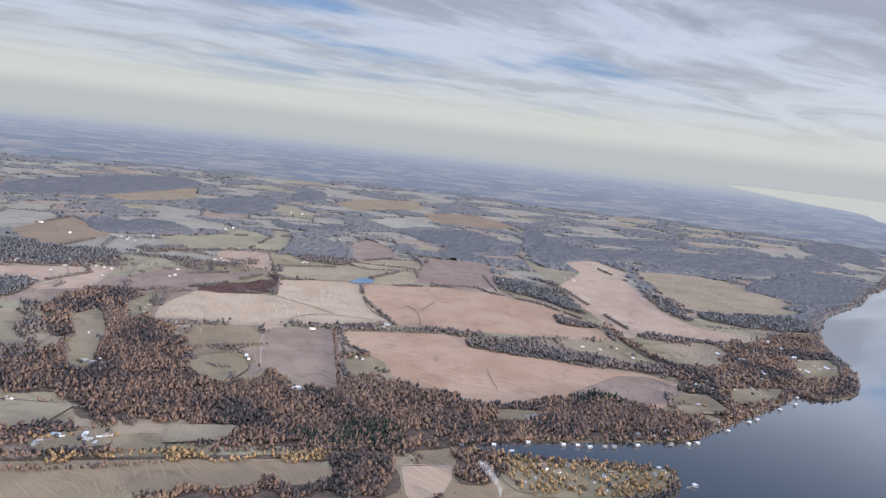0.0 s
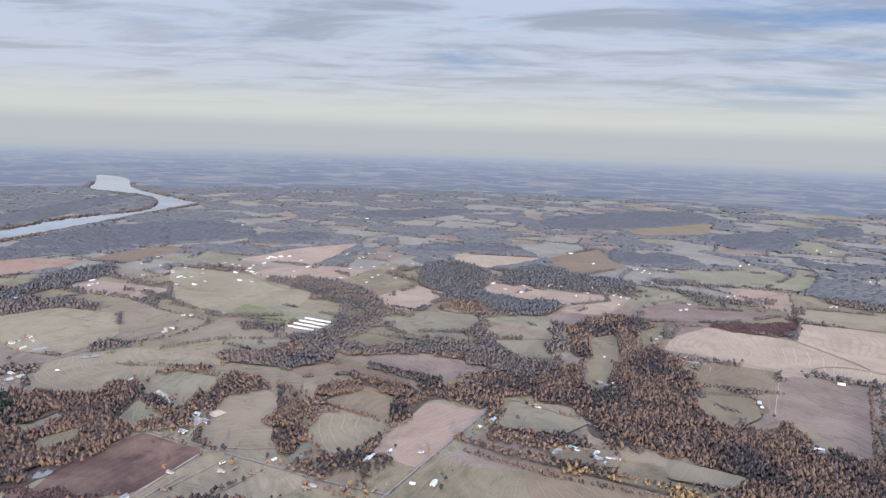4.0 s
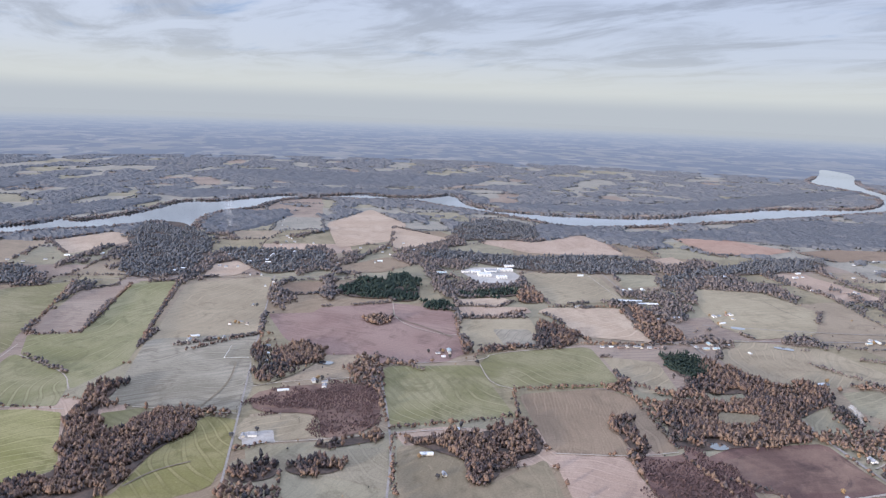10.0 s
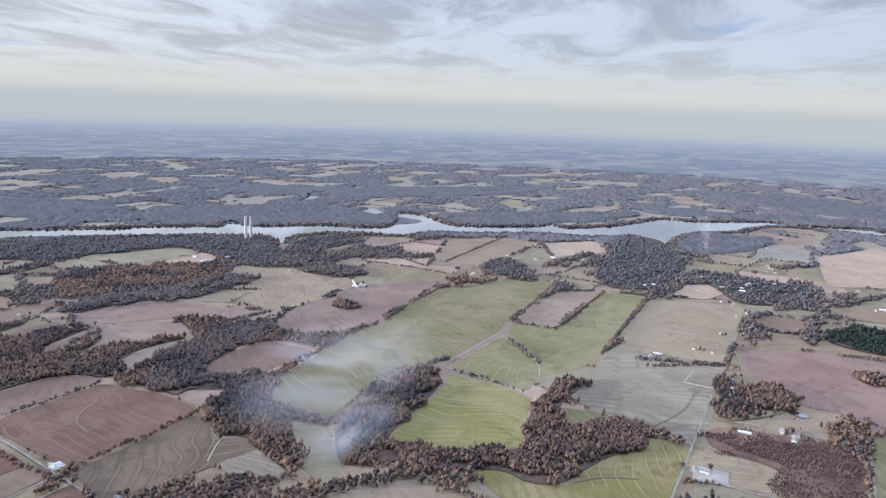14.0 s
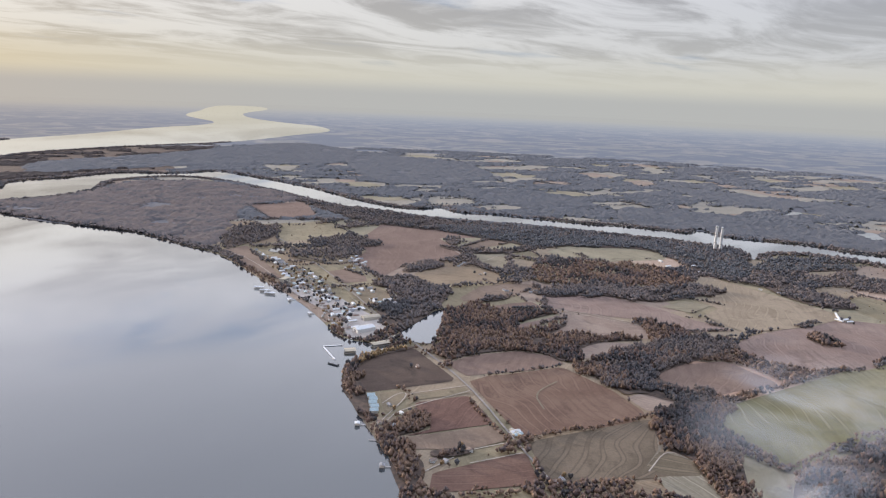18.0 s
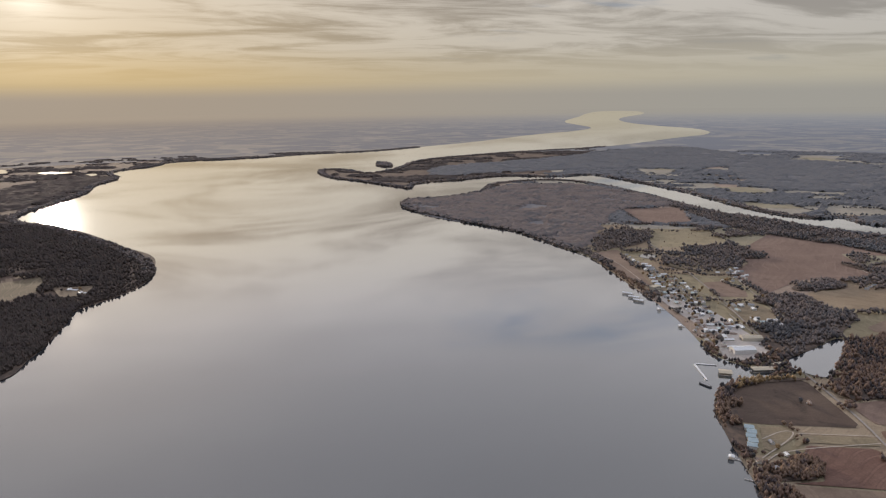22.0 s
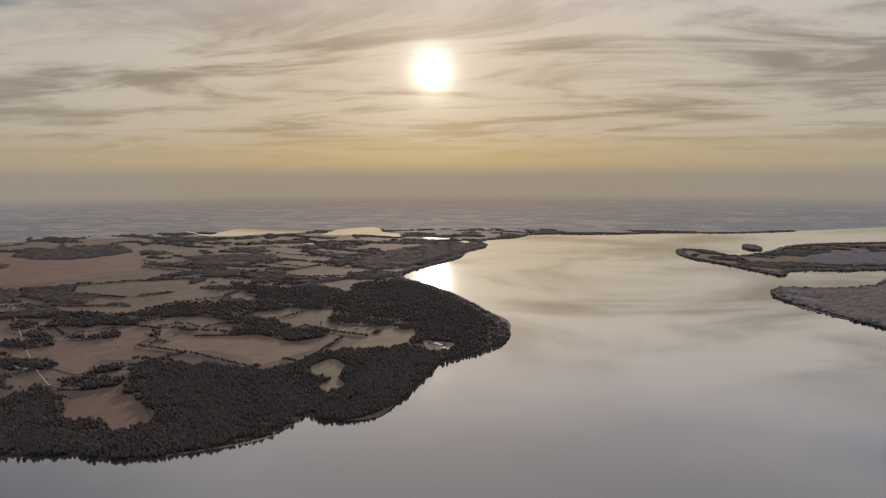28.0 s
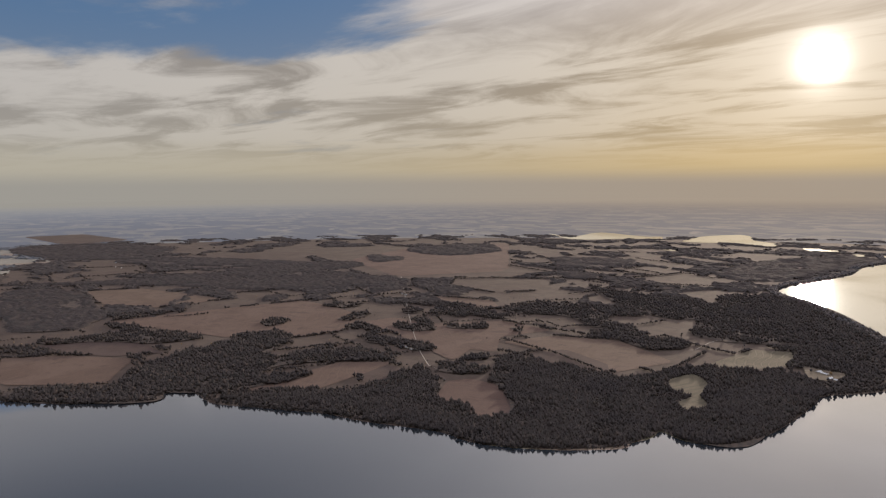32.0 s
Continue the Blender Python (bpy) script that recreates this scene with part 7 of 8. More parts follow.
# town edge
settle("barn", [(-493.5, 323.4), (-492.4, 329), (-493.2, 335.7), (-444.7, 38.1), (-417, 65.5), (-419.1, 72.6), (-413.9, 61.7)])
settle("house", [(-459.9, 283.2), (-453.6, 283.4), (-447.5, 283.6), (-441.6, 283.7), (-431.4, 283.1), (-487.3, 286.8), (-480.6, 289.1), (-484.2, 260.6), (-492.9, 273.3), (-427.9, 290), (-423.9, 291), (-369.5, 187.2), (-366.6, 190.5), (-358.7, 206.4), (-447.6, 201), (-444.6, 201.6), (-444.8, 175.7)])
# south farms
settle("barn", [(-253.9, -305.1), (-249.9, -303.9), (-253.7, -301.9), (-228, -413.5), (-224.5, -395.6), (-246.8, -69.7), (-236.5, -77.9), (-408.8, -285.4), (-418.9, -267.8), (-326.5, -285.2), (-389.3, -202.4), (-395.9, -200)])
settle("house", [(-241.4, -358.7), (-248.2, -352), (-324.6, -297.9), (-316.6, -295), (-408.8, -183), (-407.3, -178.3), (-409.7, -171.8), (-392.2, -156.4), (-393.3, -149.8), (-379.9, -137.3), (-370.8, -138.5), (-584.4, -206.8), (-556.6, -198.4), (-533.9, -188.2), (-513.5, -178.4), (-492.7, -171.3), (-480.2, -170.5), (-505.7, -172), (-493.5, -165.3), (-492.8, -150.8), (-436.2, -115.7), (-474, -77.4), (-388.1, -310.2), (-400.4, -312.5), (-386.5, -298.4), (-395.2, -290.1), (-376.4, -282.6)])
# lake road
settle("house", [(-39.9, -249), (-70.8, -168), (-72.4, -168.6), (-31.7, -210.1), (-38.5, -179.7), (-42.3, -179.4), (-49.9, -184.8), (-78.8, -410.5), (-81.1, -415), (-76.6, -406.1), (-111.4, -349.1), (-111.3, -354.2), (-107.6, -350.8), (-95.2, -352.5), (-94.1, -354.5), (-86.7, -387.8), (-90.1, -389.4)])
settle("barn", [(-65.4, -195.6), (-65.9, -194), (-149.8, -415.8), (-210.8, -411.8), (-212, -425.7), (-15.9, -352.6), (-17.9, -355), (-23.2, -355.5), (-25.2, -332.6), (-27.9, -331), (-31.1, -329.4), (-35.2, -328.9)])
# far shore farms
settle("house", [(398.2, -65.1), (402.7, -63.9), (394.9, -67.4), (556.6, -107.7), (594, -85.3), (600.9, -83.1), (560.7, -101.3), (503.8, 165.1), (863.3, 221.1), (877.1, 231.3), (923.5, 244.6)])
settle("barn", [(304, -261.5), (296.3, -258.3), (292.3, -259.2), (307.8, -261.1)])

# ---- larger buildings, the town and the marina ----
for x, y, w, d, roof in ((-430, -21, 8, 6, TIN_ROOF), (-436, -27, 6, 4, TIN_ROOF), (-434, -33, 5, 2.4, GREY_ROOF), (-426, -10, 6, 4, TIN_ROOF),
                         (-440, -18, 7, 5, GREY_ROOF), (-446, -9, 9, 5, TIN_ROOF), (-457, -7, 6, 3, TIN_ROOF), (-426, -47, 6, 4, BLUE_ROOF)):
    hall("factory_hall", "low white factory hall with a flat roof", x, y, w, d, 1.2, 108, WHITE, roof)
row_of_sheds("poultry_shed", "long low livestock shed with a pale roof", [(-303.5, 221.5), (-306, 227), (-308.5, 232.5), (-311, 238)], 19, 1.3, 16, WHITE, TIN_ROOF)
row_of_sheds("poultry_shed", "low cream field shed with a sandy roof", [(-65, -196), (-66, -193.5)], 2.6, 0.9, 128, CREAM, SAND_ROOF)
row_of_sheds("poultry_shed", "long white roadside shed", [(-255, -313), (-252, -307)], 7, 0.9, 62, WHITE, TIN_ROOF, 0.35, 0.18)
row_of_sheds("poultry_shed", "long pale shed beside a gravel yard", [(-392, 62), (-388, 70)], 13, 1.8, 100, WHITE, TIN_ROOF)
row_of_sheds("warehouse", "large white marina warehouse with a tin roof", [(-20, -290)], 8.5, 4.6, 28, WHITE, TIN_ROOF, 1.6, 0.6)
row_of_sheds("warehouse", "cream boat store with a sand-coloured roof", [(-23, -306)], 8.0, 4.0, 20, CREAM, SAND_ROOF, 1.3, 0.5)
settle("barn", [(-19.0, -353.4), (-17.6, -345.3), (-24.6, -335.8), (-31.0, -334.9), (-24.3, -350.1), (-33.5, -334.4)])
apartments()
hotel(21, -364)
settle("house", [(-28, -216), (-24.5, -203), (-29, -201)])
hamlet([(50, -449), (28, -396), (19, -367), (2, -318), (-7, -293), (-20, -290), (-16, -319), (-8, -330), (2, -373), (22, -407), (41, -434)], 130)
hamlet([(-11, -335), (-20, -320), (-16, -311), (-6, -317)], 10, ("barn", "house"))
hamlet([(-3, -416), (-17, -433), (-24, -404), (-10, -396)], 18, ("shed", "house"))
hamlet([(-480, 300), (-420, 250), (-350, 300), (-380, 400), (-470, 420)], 34)
hamlet([(-560, 260), (-500, 200), (-430, 215), (-470, 300)], 26)
hamlet([(-330, 400), (-280, 380), (-250, 440), (-310, 470)], 14)
hamlet([(120, 330), (160, 335), (225, 400), (200, 440), (150, 400)], 26)
hamlet([(-440, -120), (-400, -150), (-430, -200), (-480, -180)], 14)
hamlet([(-470, -60), (-440, -90), (-480, -120), (-520, -90)], 12)
for x, y in ((-268.4, -463), (-269.8, -458)):
    stack(x, y)
for x, y, a in ((31.3, 244.5, 190), (44.2, 246.2, 195), (49.9, 246.9, 190), (54.1, 247.1, 195), (60.4, 248.9, 190), (64.2, 250.0, 188), (73.0, 253.5, 200),
                (76.8, 255.0, 195), (80.2, 256.3, 195), (87.2, 258.0, 200), (94.5, 260.6, 200), (98.3, 262.1, 205), (115.5, 277.8, 225), (128.3, 291.3, 230),
                (133.3, 296.0, 225), (139.5, 301.4, 230), (150.8, 312.4, 225), (162.1, 322.5, 225), (168.3, 332, 225), (18.6, 238.8, 190), (7.2, 235, 190),
                (73.6, 233.5, 10), (84, 222, -70), (-20.2, -202, -95), (-23.6, -192, -100), (-27, -177, -95), (2.5, -313, -60), (12.6, -335, -60)):
    dock(x, y, a, PLACES.uniform(1.6, 3.0), PLACES.random() < 0.75)
covered_slips(-26.8, -272.5, 8.0, 3.2, 25, SAND_ROOF, "long sand-roofed covered slips of the marina")
covered_slips(-31.0, -279.5, 4.6, 1.8, 28, SAND_ROOF, "small covered slips beside the causeway")
covered_slips(-14.5, -264.5, 4.2, 3.6, 8, SAND_ROOF, "floating covered dock with a pale roof")
for x, y in ((31.5, -357), (27.8, -351.5), (24.8, -346.5)):
    covered_slips(x + 1.5, y + 2.0, 5.0, 1.7, -12, TIN_ROOF, "covered boat slips along the town shore")
pontoon(-7.6, -271.2, 7.6, 0.7, 8, "white marina pontoon running along the shore")
pontoon(-6.4, -263.0, 14.5, 0.7, 110, "long white outer pontoon of the marina")
barge(-8.6, -251.3, 145)
for a, b, k in (((-164, 217), (-138, 151), 8), ((-206, 113.7), (-170, 160), 6), ((-217, -85), (-208, -50), 5), ((-217, -85), (-300, -108), 9)):
    for n in range(k):
        f = n / k
        x, y = a[0] + (b[0] - a[0]) * f, a[1] + (b[1] - a[1]) * f
        w = math.atan2(b[1] - a[1], b[0] - a[0])
        power_pole(x - 1.4 * math.sin(w), y + 1.4 * math.cos(w), math.degrees(w) + 90)
fence([(-239, 112), (-228, 116), (-231, 124), (-242, 121)], "white board fence round a farmhouse yard")
fence([(-138, 328), (-128, 331), (-130, 339), (-140, 336)], "white board fence round a bare paddock")
fence([(-276, -115), (-262, -112), (-268, -92)], "white board fence along a farm lane")

for kind, o, density, level in PENDING:
    plant(kind, o, density, level)
for kind, line in ROWS:
    grow(kind, line)


# ---- the land beyond, parcelled out ----
def parcels(x0, y0, x1, y1, least, out):
    w, h = x1 - x0, y1 - y0
    if max(w, h) < least * (1.4 + 1.5 * RNG.random()):
        out.append((x0, y0, x1, y1))
        return
    k = RNG.uniform(0.35, 0.65)
    if w > h:
        parcels(x0, y0, x0 + w * k, y1, least, out)
        parcels(x0 + w * k, y0, x1, y1, least, out)
    else:
        parcels(x0, y0, x1, y0 + h * k, least, out)
        parcels(x0, y0 + h * k, x1, y1, least, out)


def wooded(xy):
    """How wooded wild land is: broad woods, and strips along the creeks."""
    out = np.empty(len(xy))
    for k, (x, y) in enumerate(xy):
        u, v = x * 0.956 + y * 0.292, (y * 0.956 - x * 0.292) * 1.5
        creek = abs(noise.noise((u * 0.009, v * 0.009, 50.0)))
        out[k] = noise.fractal((u * 0.012, v * 0.012, 3.0), 0.75, 2.2, 4) + 0.5 * max(0.0, 1 - creek / 0.09)
    return out


def warped(x, y):
    """Bends the straight parcels into the lie of the land."""
    return (x + 13 * noise.noise((x * 0.013, y * 0.013, 71.0)) + 4 * noise.noise((x * 0.05, y * 0.05, 72.0)),
            y + 13 * noise.noise((x * 0.013, y * 0.013, 81.0)) + 4 * noise.noise((x * 0.05, y * 0.05, 82.0)))


def free_of(xy, outlines):
    free = np.ones(len(xy), bool)
    for o in outlines:
        free &= ~inside(xy[:, 0], xy[:, 1], o)
    return free


def beyond():
    ca, sa = math.cos(radians(17)), math.sin(radians(17))
    plots, clumps = {}, []
    cells = []
    parcels(-1250, -1250, 1250, 1250, 34, cells)
    kinds = ["olive", "soil", "stubble", "olive", "grass", "greengrey", "tan", "grass"]
    # mostly the haze-muted tone, for land past 560 units
    far_kinds = ["fallow", "greengrey", "fallow", "fallow", "soil", "fallow"]
    for x0, y0, x1, y1 in cells:
        cx, cy = (x0 + x1) / 2, (y0 + y1) / 2
        wx, wy = cx * ca - cy * sa, cx * sa + cy * ca
        r = math.hypot(wx, wy)
        if r < 130 or r > 1330:
            continue
        ring = []
        for (au, av), (bu, bv) in zip(((x0, y0), (x1, y0), (x1, y1), (x0, y1)), ((x1, y0), (x1, y1), (x0, y1), (x0, y0))):
            for t in np.arange(6) / 6:
                u, v = au + (bu - au) * t, av + (bv - av) * t
                ring.append(warped(u * ca - v * sa, u * sa + v * ca))
        # across the lake every parcel takes the darkened, backlit tone
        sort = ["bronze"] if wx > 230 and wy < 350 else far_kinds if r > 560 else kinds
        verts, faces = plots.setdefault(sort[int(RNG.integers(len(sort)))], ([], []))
        level = 0.004 + 0.0005 * int(RNG.integers(30))
        base = len(verts)
        verts.extend((x, y, level) for x, y in ring)
        faces.append(tuple(range(base, base + len(ring))))
        if r < 900:
            for side in range(4):
                if RNG.random() < 0.34:
                    line = np.array([ring[(6 * side + q) % 24] for q in range(7)])
                    for a, b in zip(line, line[1:]):
                        k = max(2, int(np.linalg.norm(b - a) / (1.0 if r < 500 else 1.6)))
                        t = np.linspace(0, 1, k, endpoint=False)[:, None]
                        clumps.append(a * (1 - t) + b * t + RNG.normal(0, 0.7, (k, 2)))
    for kind, (verts, faces) in plots.items():
        tagged(mesh_object("far_fields", verts, faces, FIELD[kind]), WORDS[kind], "fields", kind="stuff")
    # the woods: a rolling canopy far off, single crowns nearer
    for step, near, far in ((2.6, 560, 820), (3.8, 820, 1330)):
        k = np.arange(-far, far, step)
        gx, gy = np.meshgrid(k, k)
        xy = np.stack([gx.ravel(), gy.ravel()], 1) + RNG.uniform(-0.38, 0.38, (gx.size, 2)) * step
        r = np.hypot(xy[:, 0], xy[:, 1])
        ring = np.nonzero((r > near - step) & (r < far))[0]
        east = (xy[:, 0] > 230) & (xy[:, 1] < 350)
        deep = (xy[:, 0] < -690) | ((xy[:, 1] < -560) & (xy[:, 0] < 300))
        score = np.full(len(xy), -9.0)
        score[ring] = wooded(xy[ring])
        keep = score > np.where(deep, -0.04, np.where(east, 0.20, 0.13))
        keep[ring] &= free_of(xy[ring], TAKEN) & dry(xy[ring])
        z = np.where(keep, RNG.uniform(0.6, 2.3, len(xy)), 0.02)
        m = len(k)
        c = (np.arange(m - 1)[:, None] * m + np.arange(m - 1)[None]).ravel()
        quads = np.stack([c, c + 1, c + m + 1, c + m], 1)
        # far crowns carry painted haze; those across the lake are darkened as backlit
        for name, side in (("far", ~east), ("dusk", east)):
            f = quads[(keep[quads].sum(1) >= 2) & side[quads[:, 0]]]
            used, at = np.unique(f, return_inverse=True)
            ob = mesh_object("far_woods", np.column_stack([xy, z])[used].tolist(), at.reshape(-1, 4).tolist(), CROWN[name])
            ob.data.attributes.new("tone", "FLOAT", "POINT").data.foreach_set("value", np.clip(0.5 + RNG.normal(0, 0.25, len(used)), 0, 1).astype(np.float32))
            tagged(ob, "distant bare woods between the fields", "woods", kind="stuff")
            TRIS[0] += 2 * len(f)
    for step, near, far, size, words in ((1.3, 140, 330, 1.7, "mix"), (1.6, 330, 560, 1.9, "dark")):
        k = np.arange(-far, far, step)
        gx, gy = np.meshgrid(k, k)
        xy = np.stack([gx.ravel(), gy.ravel()], 1) + RNG.uniform(-0.5, 0.5, (gx.size, 2)) * step
        r = np.hypot(xy[:, 0], xy[:, 1])
        xy = xy[(r > near) & (r < far)]
        xy = xy[free_of(xy, TAKEN)]
        xy = xy[dry(xy)]
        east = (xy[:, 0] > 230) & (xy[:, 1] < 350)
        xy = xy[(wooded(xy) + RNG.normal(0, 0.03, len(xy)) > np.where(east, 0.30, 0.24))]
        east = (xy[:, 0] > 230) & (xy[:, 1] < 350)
        # across the lake the crowns are the darkened, backlit copy
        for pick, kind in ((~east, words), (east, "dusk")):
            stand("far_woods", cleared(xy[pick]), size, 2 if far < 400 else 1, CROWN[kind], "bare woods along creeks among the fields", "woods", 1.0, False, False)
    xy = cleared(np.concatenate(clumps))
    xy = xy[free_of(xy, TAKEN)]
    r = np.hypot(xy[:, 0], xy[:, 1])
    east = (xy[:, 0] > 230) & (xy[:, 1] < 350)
    # the farthest hedges take the haze-painted tone, eastern ones the darkened tone
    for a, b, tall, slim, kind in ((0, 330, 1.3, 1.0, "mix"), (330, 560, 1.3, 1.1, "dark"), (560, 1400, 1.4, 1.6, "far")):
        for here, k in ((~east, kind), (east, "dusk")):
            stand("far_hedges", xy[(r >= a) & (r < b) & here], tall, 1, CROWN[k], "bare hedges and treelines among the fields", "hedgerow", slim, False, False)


beyond()
# sheet added over the paler ground to darken the backlit shore
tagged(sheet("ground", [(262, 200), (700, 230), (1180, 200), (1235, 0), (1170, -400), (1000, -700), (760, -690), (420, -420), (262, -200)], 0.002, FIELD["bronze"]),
       "bronze-brown land across the lake, darkened as backlit", "ground", kind="structure")


def shore_trees():
    """Trees right down to the water along the natural shores."""
    o = np.array(LAKE)
    nxt = np.roll(o, -1, 0)
    spots = []
    for a, b in zip(o, nxt):
        r = math.hypot(*a)
        if r > 1400 or (a[0] > -40 and a[0] < 30 and -345 < a[1] < -262):
            continue
        gap = 1.0 if r < 420 else 1.3
        k = max(1, int(np.linalg.norm(b - a) / gap))
        way = (b - a) / max(1e-6, np.linalg.norm(b - a))
        out = np.array([way[1], -way[0]])
        for t in np.arange(k) / k:
            for _ in range(2 if r < 420 else 4):
                spots.append(a + (b - a) * t + out * SHORE_SIDE * RNG.uniform(0.3, 4.0 if r < 420 else 8.0) + RNG.normal(0, 0.4, 2))
    xy = cleared(np.array(spots))
    r = np.hypot(xy[:, 0], xy[:, 1])
    east = (xy[:, 0] > 150) & (xy[:, 1] < 200)
    for pick, tall, lobes, kind, words in (((r < 420) & ~east, 1.8, 2, "mix", "rust-brown trees lining the lake shore"),
                                           ((r < 420) & east, 1.7, 2, "dusk", "bare trees lining the lake shore, darkened as backlit"),
                                           (r >= 420, 1.6, 1, "dark", "grey bare trees along the far banks")):
        stand("shore_trees", xy[pick], tall, lobes, CROWN[kind], words, "trees", 0.75 if lobes > 1 else 1.5, False, lobes > 1)


def islet(x, y, reach, width, turn):
    """A low wooded island off the point."""
    bm = bmesh.new()
    rings = [(1.0, 0.28), (0.93, 0.5), (0.6, 0.8)]
    loops = []
    for k, z in rings:
        loops.append([bm.verts.new((k * reach * math.cos(a) * (1 + 0.2 * noise.noise((3 * math.cos(a), 3 * math.sin(a), 2.0))), k * width * math.sin(a), z)) for a in np.linspace(0, 2 * math.pi, 25)[:-1]])
    for a, b in zip(loops, loops[1:]):
        for j in range(24):
            bm.faces.new((a[j], a[(j + 1) % 24], b[(j + 1) % 24], b[j]))
    bm.faces.new(loops[-1])
    turned = Matrix.Translation((x, y, 0)) @ Matrix.Rotation(radians(turn), 4, "Z")
    bm.transform(turned)
    me = bpy.data.meshes.new("island")
    bm.to_mesh(me)
    bm.free()
    me.materials.append(FLOOR)
    tagged(new("island", me), "low wooded island off the point", "island", kind="structure")
    a, k = RNG.uniform(0, 2 * np.pi, 700), np.sqrt(RNG.random(700)) * 0.93
    xy = np.array([(turned @ Vector((reach * q * math.cos(u), width * q * math.sin(u), 0)))[:2] for u, q in zip(a, k)])
    stand("woods", xy, 2.2, 1, CROWN["dark"], "bare grey trees covering a small island", "woods", 1.3, False, False)


islet(476, -934, 34, 12, 128)


def border_trees():
    """Treelines along many borders of the farther fields."""
    spots = []
    for o in BORDERS:
        cx, cy = sum(p[0] for p in o) / len(o), sum(p[1] for p in o) / len(o)
        if not 280 < math.hypot(cx, cy) < 760:
            continue
        for (ax, ay), (bx, by) in zip(o, o[1:] + o[:1]):
            long = math.hypot(bx - ax, by - ay)
            if long > 14 and RNG.random() < 0.42:
                t = (np.arange(int(long / 0.7)) * 0.7 / long)[:, None]
                line = np.array([[ax, ay]]) * (1 - t) + np.array([[bx, by]]) * t
                gaps = np.array([noise.noise((x * 0.05, y * 0.05, 61.0)) for x, y in line]) > -0.05
                for _ in range(2):
                    spots.append(line[gaps] + RNG.normal(0, 0.75, (gaps.sum(), 2)))
    xy = cleared(np.concatenate(spots))
    east = (xy[:, 0] > 230) & (xy[:, 1] < 350)
    xy, east = xy[~east | (np.hypot(xy[:, 0], xy[:, 1]) > 430)], east[~east | (np.hypot(xy[:, 0], xy[:, 1]) > 430)]
    stand("hedgerow", xy[~east], 1.25, 1, CROWN["dark"], "grey treelines along the field borders", "hedgerow", 1.1, False, False)
    stand("hedgerow", xy[east], 1.25, 1, CROWN["dusk"], "treelines along the field borders, darkened as backlit", "hedgerow", 1.1, False, False)


border_trees()
SHORE_SIDE = 1.0 if sum(ax * by - bx * ay for (ax, ay), (bx, by) in zip(LAKE, LAKE[1:] + LAKE[:1])) > 0 else -1.0
shore_trees()


def backdrop():
    """The far land, a wide flat ring whose own glow paints in the haze; it shifts little as the camera moves."""
    m, n, shader = material("haze_painted_land", 1.0)
    p = place(n)
    split = n.add("ShaderNodeSeparateXYZ", p)
    far = n.math("SQRT", n.math("ADD", n.math("POWER", n.math("ABSOLUTE", split.outputs[0]), 2.0), n.math("POWER", n.math("ABSOLUTE", split.outputs[1]), 2.0)))
    turned = n.add("ShaderNodeVectorRotate", p, rotation_type="Z_AXIS")
    turned.inputs["Angle"].default_value = radians(-17)
    cells = n.add("ShaderNodeTexVoronoi")
    n.put(cells.inputs["Vector"], n.vec("ADD", n.vec("MULTIPLY", turned.outputs[0], (0.016, 0.030, 1.0)), n.vec("MULTIPLY", n.add("ShaderNodeCombineXYZ", n.noise(p, 0.012, 3), n.noise(p, 0.015, 3), 0.0).outputs[0], (1.6, 1.6, 0.0))))
    cells.inputs["Scale"].default_value = 1.0
    tone = n.add("ShaderNodeSeparateColor", cells.outputs["Color"]).outputs[0]
    woody = n.ramp(n.noise(p, 0.009, 7, 0.62, 1.0), 0.40, 0.50)
    fields = n.mix(tone, (0.21, 0.195, 0.17), (0.285, 0.255, 0.215))
    land = n.mix(n.math("MULTIPLY", woody, n.ramp(tone, 0.10, 0.30)), fields, (0.125, 0.13, 0.145))
    n.put(shader.inputs["Base Color"], land)
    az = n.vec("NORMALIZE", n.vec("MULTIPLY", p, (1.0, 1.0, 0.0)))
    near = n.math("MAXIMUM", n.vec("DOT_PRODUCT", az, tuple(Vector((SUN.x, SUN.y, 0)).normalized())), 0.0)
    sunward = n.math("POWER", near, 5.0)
    # glow grows with distance, putting haze into the land's colour
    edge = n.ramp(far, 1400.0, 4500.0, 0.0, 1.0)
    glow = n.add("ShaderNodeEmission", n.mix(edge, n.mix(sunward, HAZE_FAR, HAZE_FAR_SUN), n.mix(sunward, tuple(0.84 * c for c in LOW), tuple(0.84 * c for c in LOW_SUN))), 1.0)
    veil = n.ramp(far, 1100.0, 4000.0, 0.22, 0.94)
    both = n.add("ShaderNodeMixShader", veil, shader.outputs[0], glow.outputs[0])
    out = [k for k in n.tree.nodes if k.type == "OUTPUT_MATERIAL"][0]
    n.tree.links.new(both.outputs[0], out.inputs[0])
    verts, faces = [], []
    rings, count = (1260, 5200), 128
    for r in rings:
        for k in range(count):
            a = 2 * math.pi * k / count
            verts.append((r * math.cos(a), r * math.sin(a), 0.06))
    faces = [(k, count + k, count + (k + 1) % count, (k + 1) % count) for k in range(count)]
    return tagged(mesh_object("backdrop", verts, faces, m), "far farmland fading into painted haze at the skyline", "backdrop", kind="structure")


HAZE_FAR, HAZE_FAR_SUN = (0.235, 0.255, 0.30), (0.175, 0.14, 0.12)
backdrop()


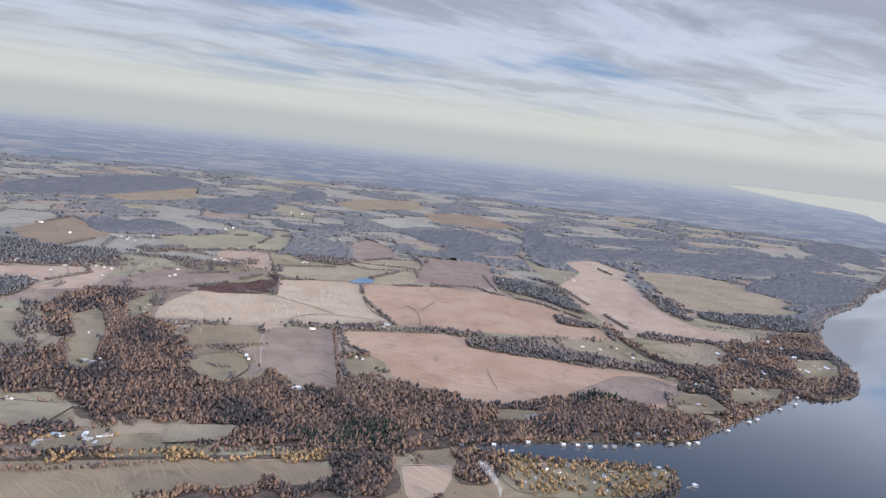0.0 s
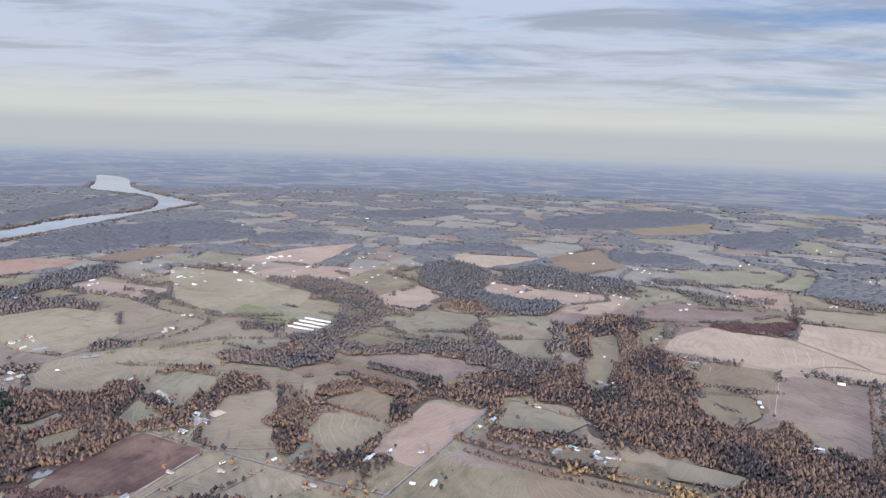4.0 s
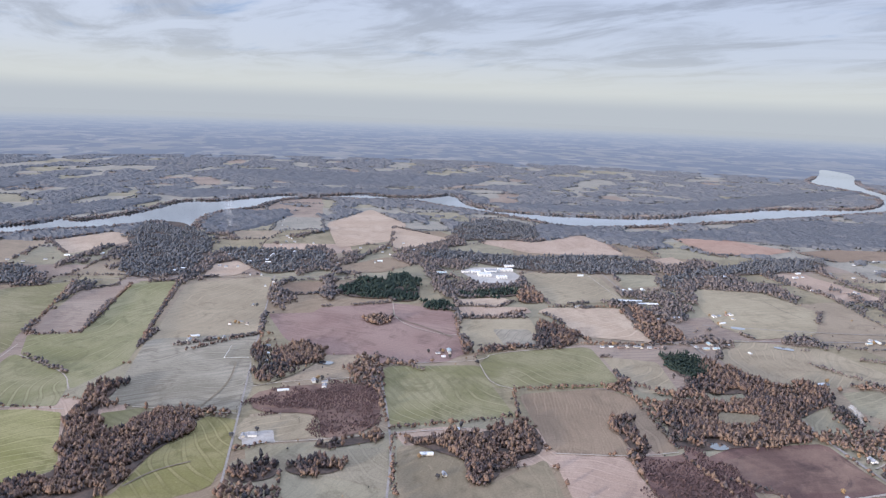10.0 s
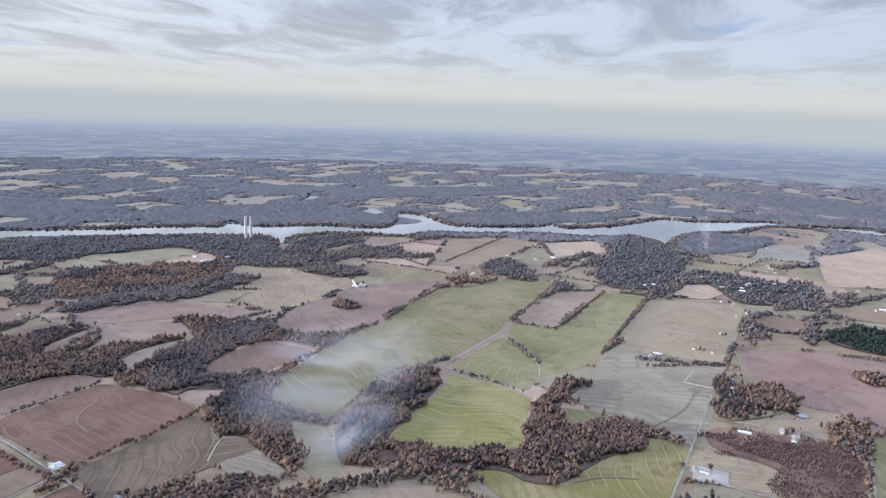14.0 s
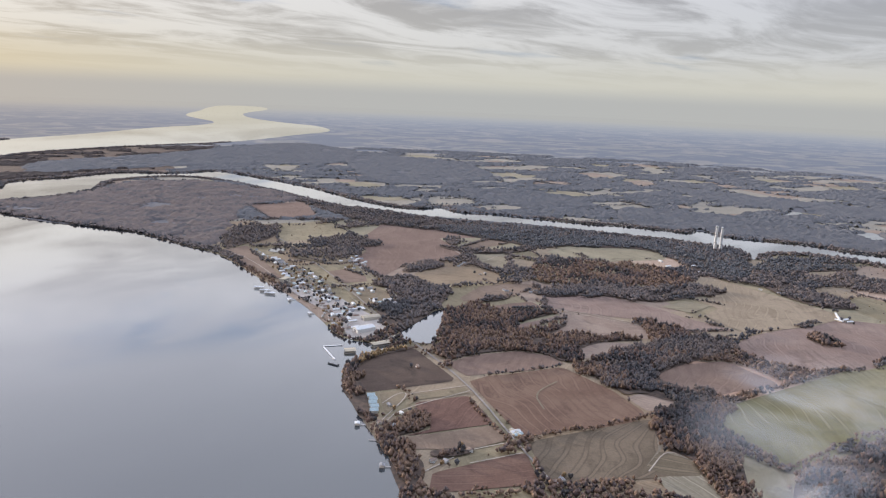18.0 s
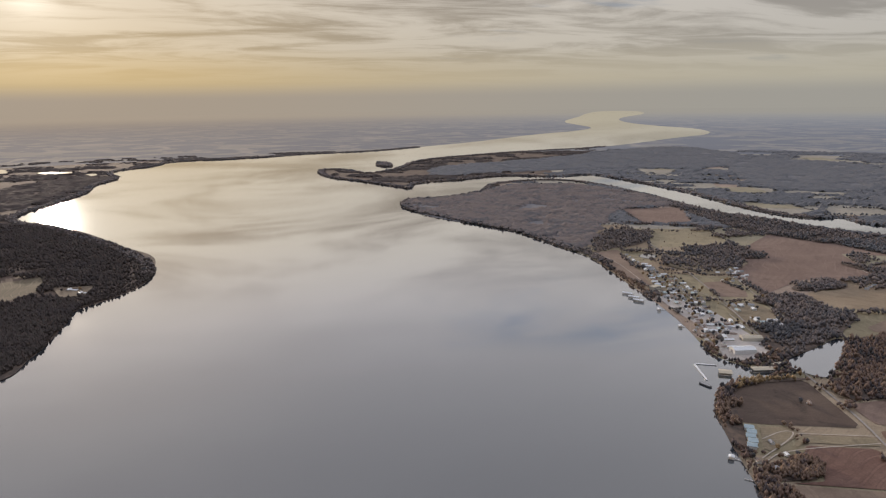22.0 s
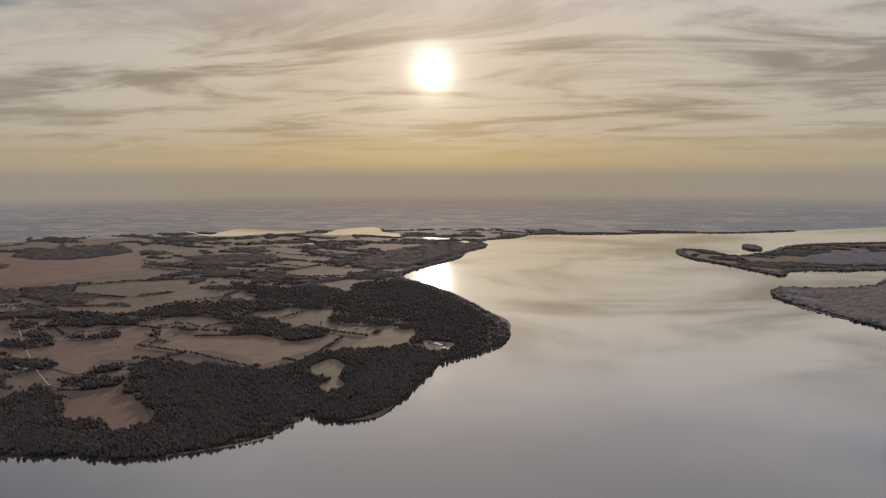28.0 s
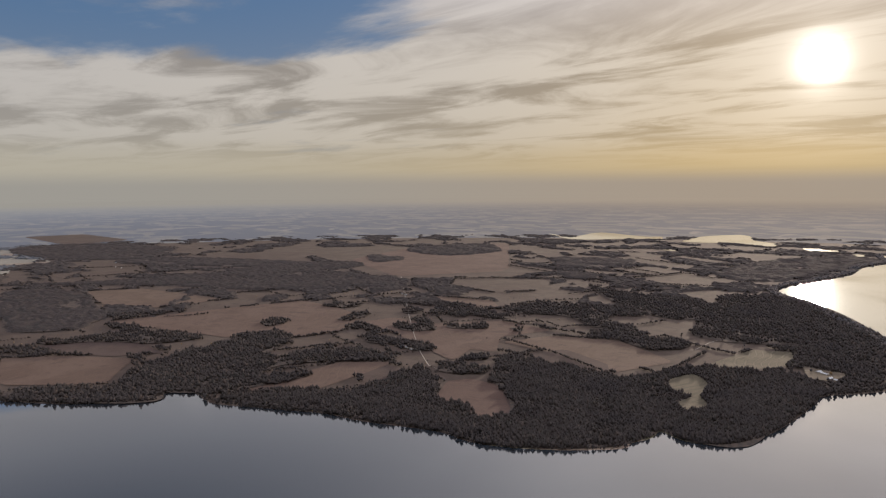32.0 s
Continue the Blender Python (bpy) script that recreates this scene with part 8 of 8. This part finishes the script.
# ---- lone trees and scattered small things ----
def lone_trees():
    spots = list(ROOTED)
    rng = random.Random(5)
    while len(spots) < len(ROOTED) + 90:
        a, r = rng.uniform(0, 2 * math.pi), rng.uniform(150, 420)
        spots.append((r * math.cos(a), r * math.sin(a)))
    xy = np.array(spots)
    ok = dry(xy)
    for o in TAKEN:
        ok[len(ROOTED):] &= ~inside(xy[len(ROOTED):, 0], xy[len(ROOTED):, 1], o)
    for (x, y), keep in zip(spots, ok):
        if keep:
            copy_thing(rng.choice(TREES), pose(x, y, 0.02, 0, 0, rng.uniform(0, 360)) @ Matrix.Scale(1, 4))


lone_trees()
distant_roofs()


def pasture_bushes():
    """Small bushes and saplings dotted over rough ground, too many to count."""
    n = 9000
    a, r = RNG.uniform(0, 2 * np.pi, n), np.sqrt(RNG.uniform(130**2, 620**2, n))
    xy = np.stack([r * np.cos(a), r * np.sin(a)], 1)
    free = np.ones(n, bool)
    for o in TAKEN:
        free &= ~inside(xy[:, 0], xy[:, 1], o)
    thick = np.array([noise.noise((x * 0.03, y * 0.03, 5.0)) for x, y in xy]) > -0.02
    xy = cleared(xy[free & thick])
    for kind, k in (("mix", 0), ("dark", 1), ("gold", 2)):
        stand("bushes", xy[k::3], 0.75, 2, CROWN[kind], "scattered brown bushes and saplings in rough grass", "bushes")


pasture_bushes()
for kit in [k for some in KITS.values() for k in some] + TREES:
    for o in (*kit.children_recursive, kit):
        bpy.data.objects.remove(o)


def smoke_material(name, thick, scale, seed, fade=None):
    """Half-clear grey-white drift; fade gives a middle and reach beyond which it thins to nothing."""
    m = bpy.data.materials.new(name)
    m.use_nodes = True
    n = Nodes(m.node_tree)
    p = place(n)
    veil = n.ramp(n.noise(n.vec("ADD", p, (seed * 3.0, 0.0, 0.0)), scale, 3, 0.55, 0.5), 0.28, 0.78, 0.0, thick)
    if fade:
        middle, reach, turn = fade
        off = n.add("ShaderNodeVectorRotate", n.vec("SUBTRACT", p, (*middle, 0.0)), rotation_type="Z_AXIS")
        off.inputs["Angle"].default_value = radians(-turn)
        flat = n.vec("MULTIPLY", off.outputs[0], (1 / reach[0], 1 / reach[1], 0.0))
        veil = n.math("MULTIPLY", veil, n.ramp(n.vec("DOT_PRODUCT", flat, flat), 0.05, 1.0, 1.0, 0.0))
    grey = n.add("ShaderNodeBsdfDiffuse", (0.80, 0.82, 0.86, 1))
    both = n.add("ShaderNodeMixShader", veil, n.add("ShaderNodeBsdfTransparent").outputs[0], grey.outputs[0])
    n.add("ShaderNodeOutputMaterial", both.outputs[0])
    return m


def finish_smoke(bm, mat, label):
    me = bpy.data.meshes.new("smoke")
    bm.to_mesh(me)
    bm.free()
    me.materials.append(mat)
    me.polygons.foreach_set("use_smooth", [True] * len(me.polygons))
    ob = new("smoke", me)
    ob.visible_shadow = False
    return tagged(ob, label, "smoke", kind="stuff")


def smoke_drift(label, x, y, z, w, d, turn, seed, thick):
    """Smoke lying low over the fields: one rolling layer."""
    bm = bmesh.new()
    for layer in (0.0,):
        rows = []
        for i in range(25):
            row = []
            for j in range(25):
                u, v = i / 12 - 1, j / 12 - 1
                row.append(bm.verts.new((u * w, v * d, z + layer + 2.5 * noise.noise((u * 2, v * 2, seed + layer)))))
            rows.append(row)
        for i in range(24):
            for j in range(24):
                bm.faces.new((rows[i][j], rows[i + 1][j], rows[i + 1][j + 1], rows[i][j + 1]))
    bm.transform(Matrix.Translation((x, y, 0)) @ Matrix.Rotation(radians(turn), 4, "Z"))
    finish_smoke(bm, smoke_material("drifting_smoke", thick, 0.022, seed, ((x, y), (w, d), turn)), label)


def plume(label, x, y, tall, lean, seed, thick=0.16):
    """A rising plume: three shells, one in another, widening and leaning with the wind."""
    bm = bmesh.new()
    for shell in (1.0, 0.72, 0.42):
        rings = []
        for i in range(13):
            f = i / 12
            r = shell * tall * (0.05 + 0.20 * f) * (1.0 if i < 12 else 0.25)
            ring = []
            for j in range(16):
                a = 2 * math.pi * j / 16
                k = 1 + 0.45 * noise.noise((math.cos(a) * 1.2, math.sin(a) * 1.2 + seed, f * 5))
                ring.append(bm.verts.new((x + lean[0] * tall * f * f + r * k * math.cos(a), y + lean[1] * tall * f * f + r * k * math.sin(a), 0.3 + tall * f)))
            rings.append(ring)
        for a, b in zip(rings, rings[1:]):
            for j in range(16):
                bm.faces.new((a[j], a[(j + 1) % 16], b[(j + 1) % 16], b[j]))
    finish_smoke(bm, smoke_material("rising_smoke", thick, 3.0 / tall, seed), label)


smoke_drift("thin blue-white smoke drifting over green wheat", -172, -206, 4, 74, 38, 35, 3, 0.36)
smoke_drift("low smoke curling through the treetops", -139, -158, 3, 26, 12, 20, 4, 0.3)
plume("white smoke rising from a shore garden", 20.3, 200.5, 9.0, (-0.8, 0.4), 5, 0.11)
plume("small white smoke plume among far trees", -533, -233, 26, (-0.2, -0.2), 7, 0.055)
plume("pale smoke from a small farm fire", -248, 121, 7.0, (-0.4, -0.5), 9, 0.09)
print("triangles of trees", TRIS[0])
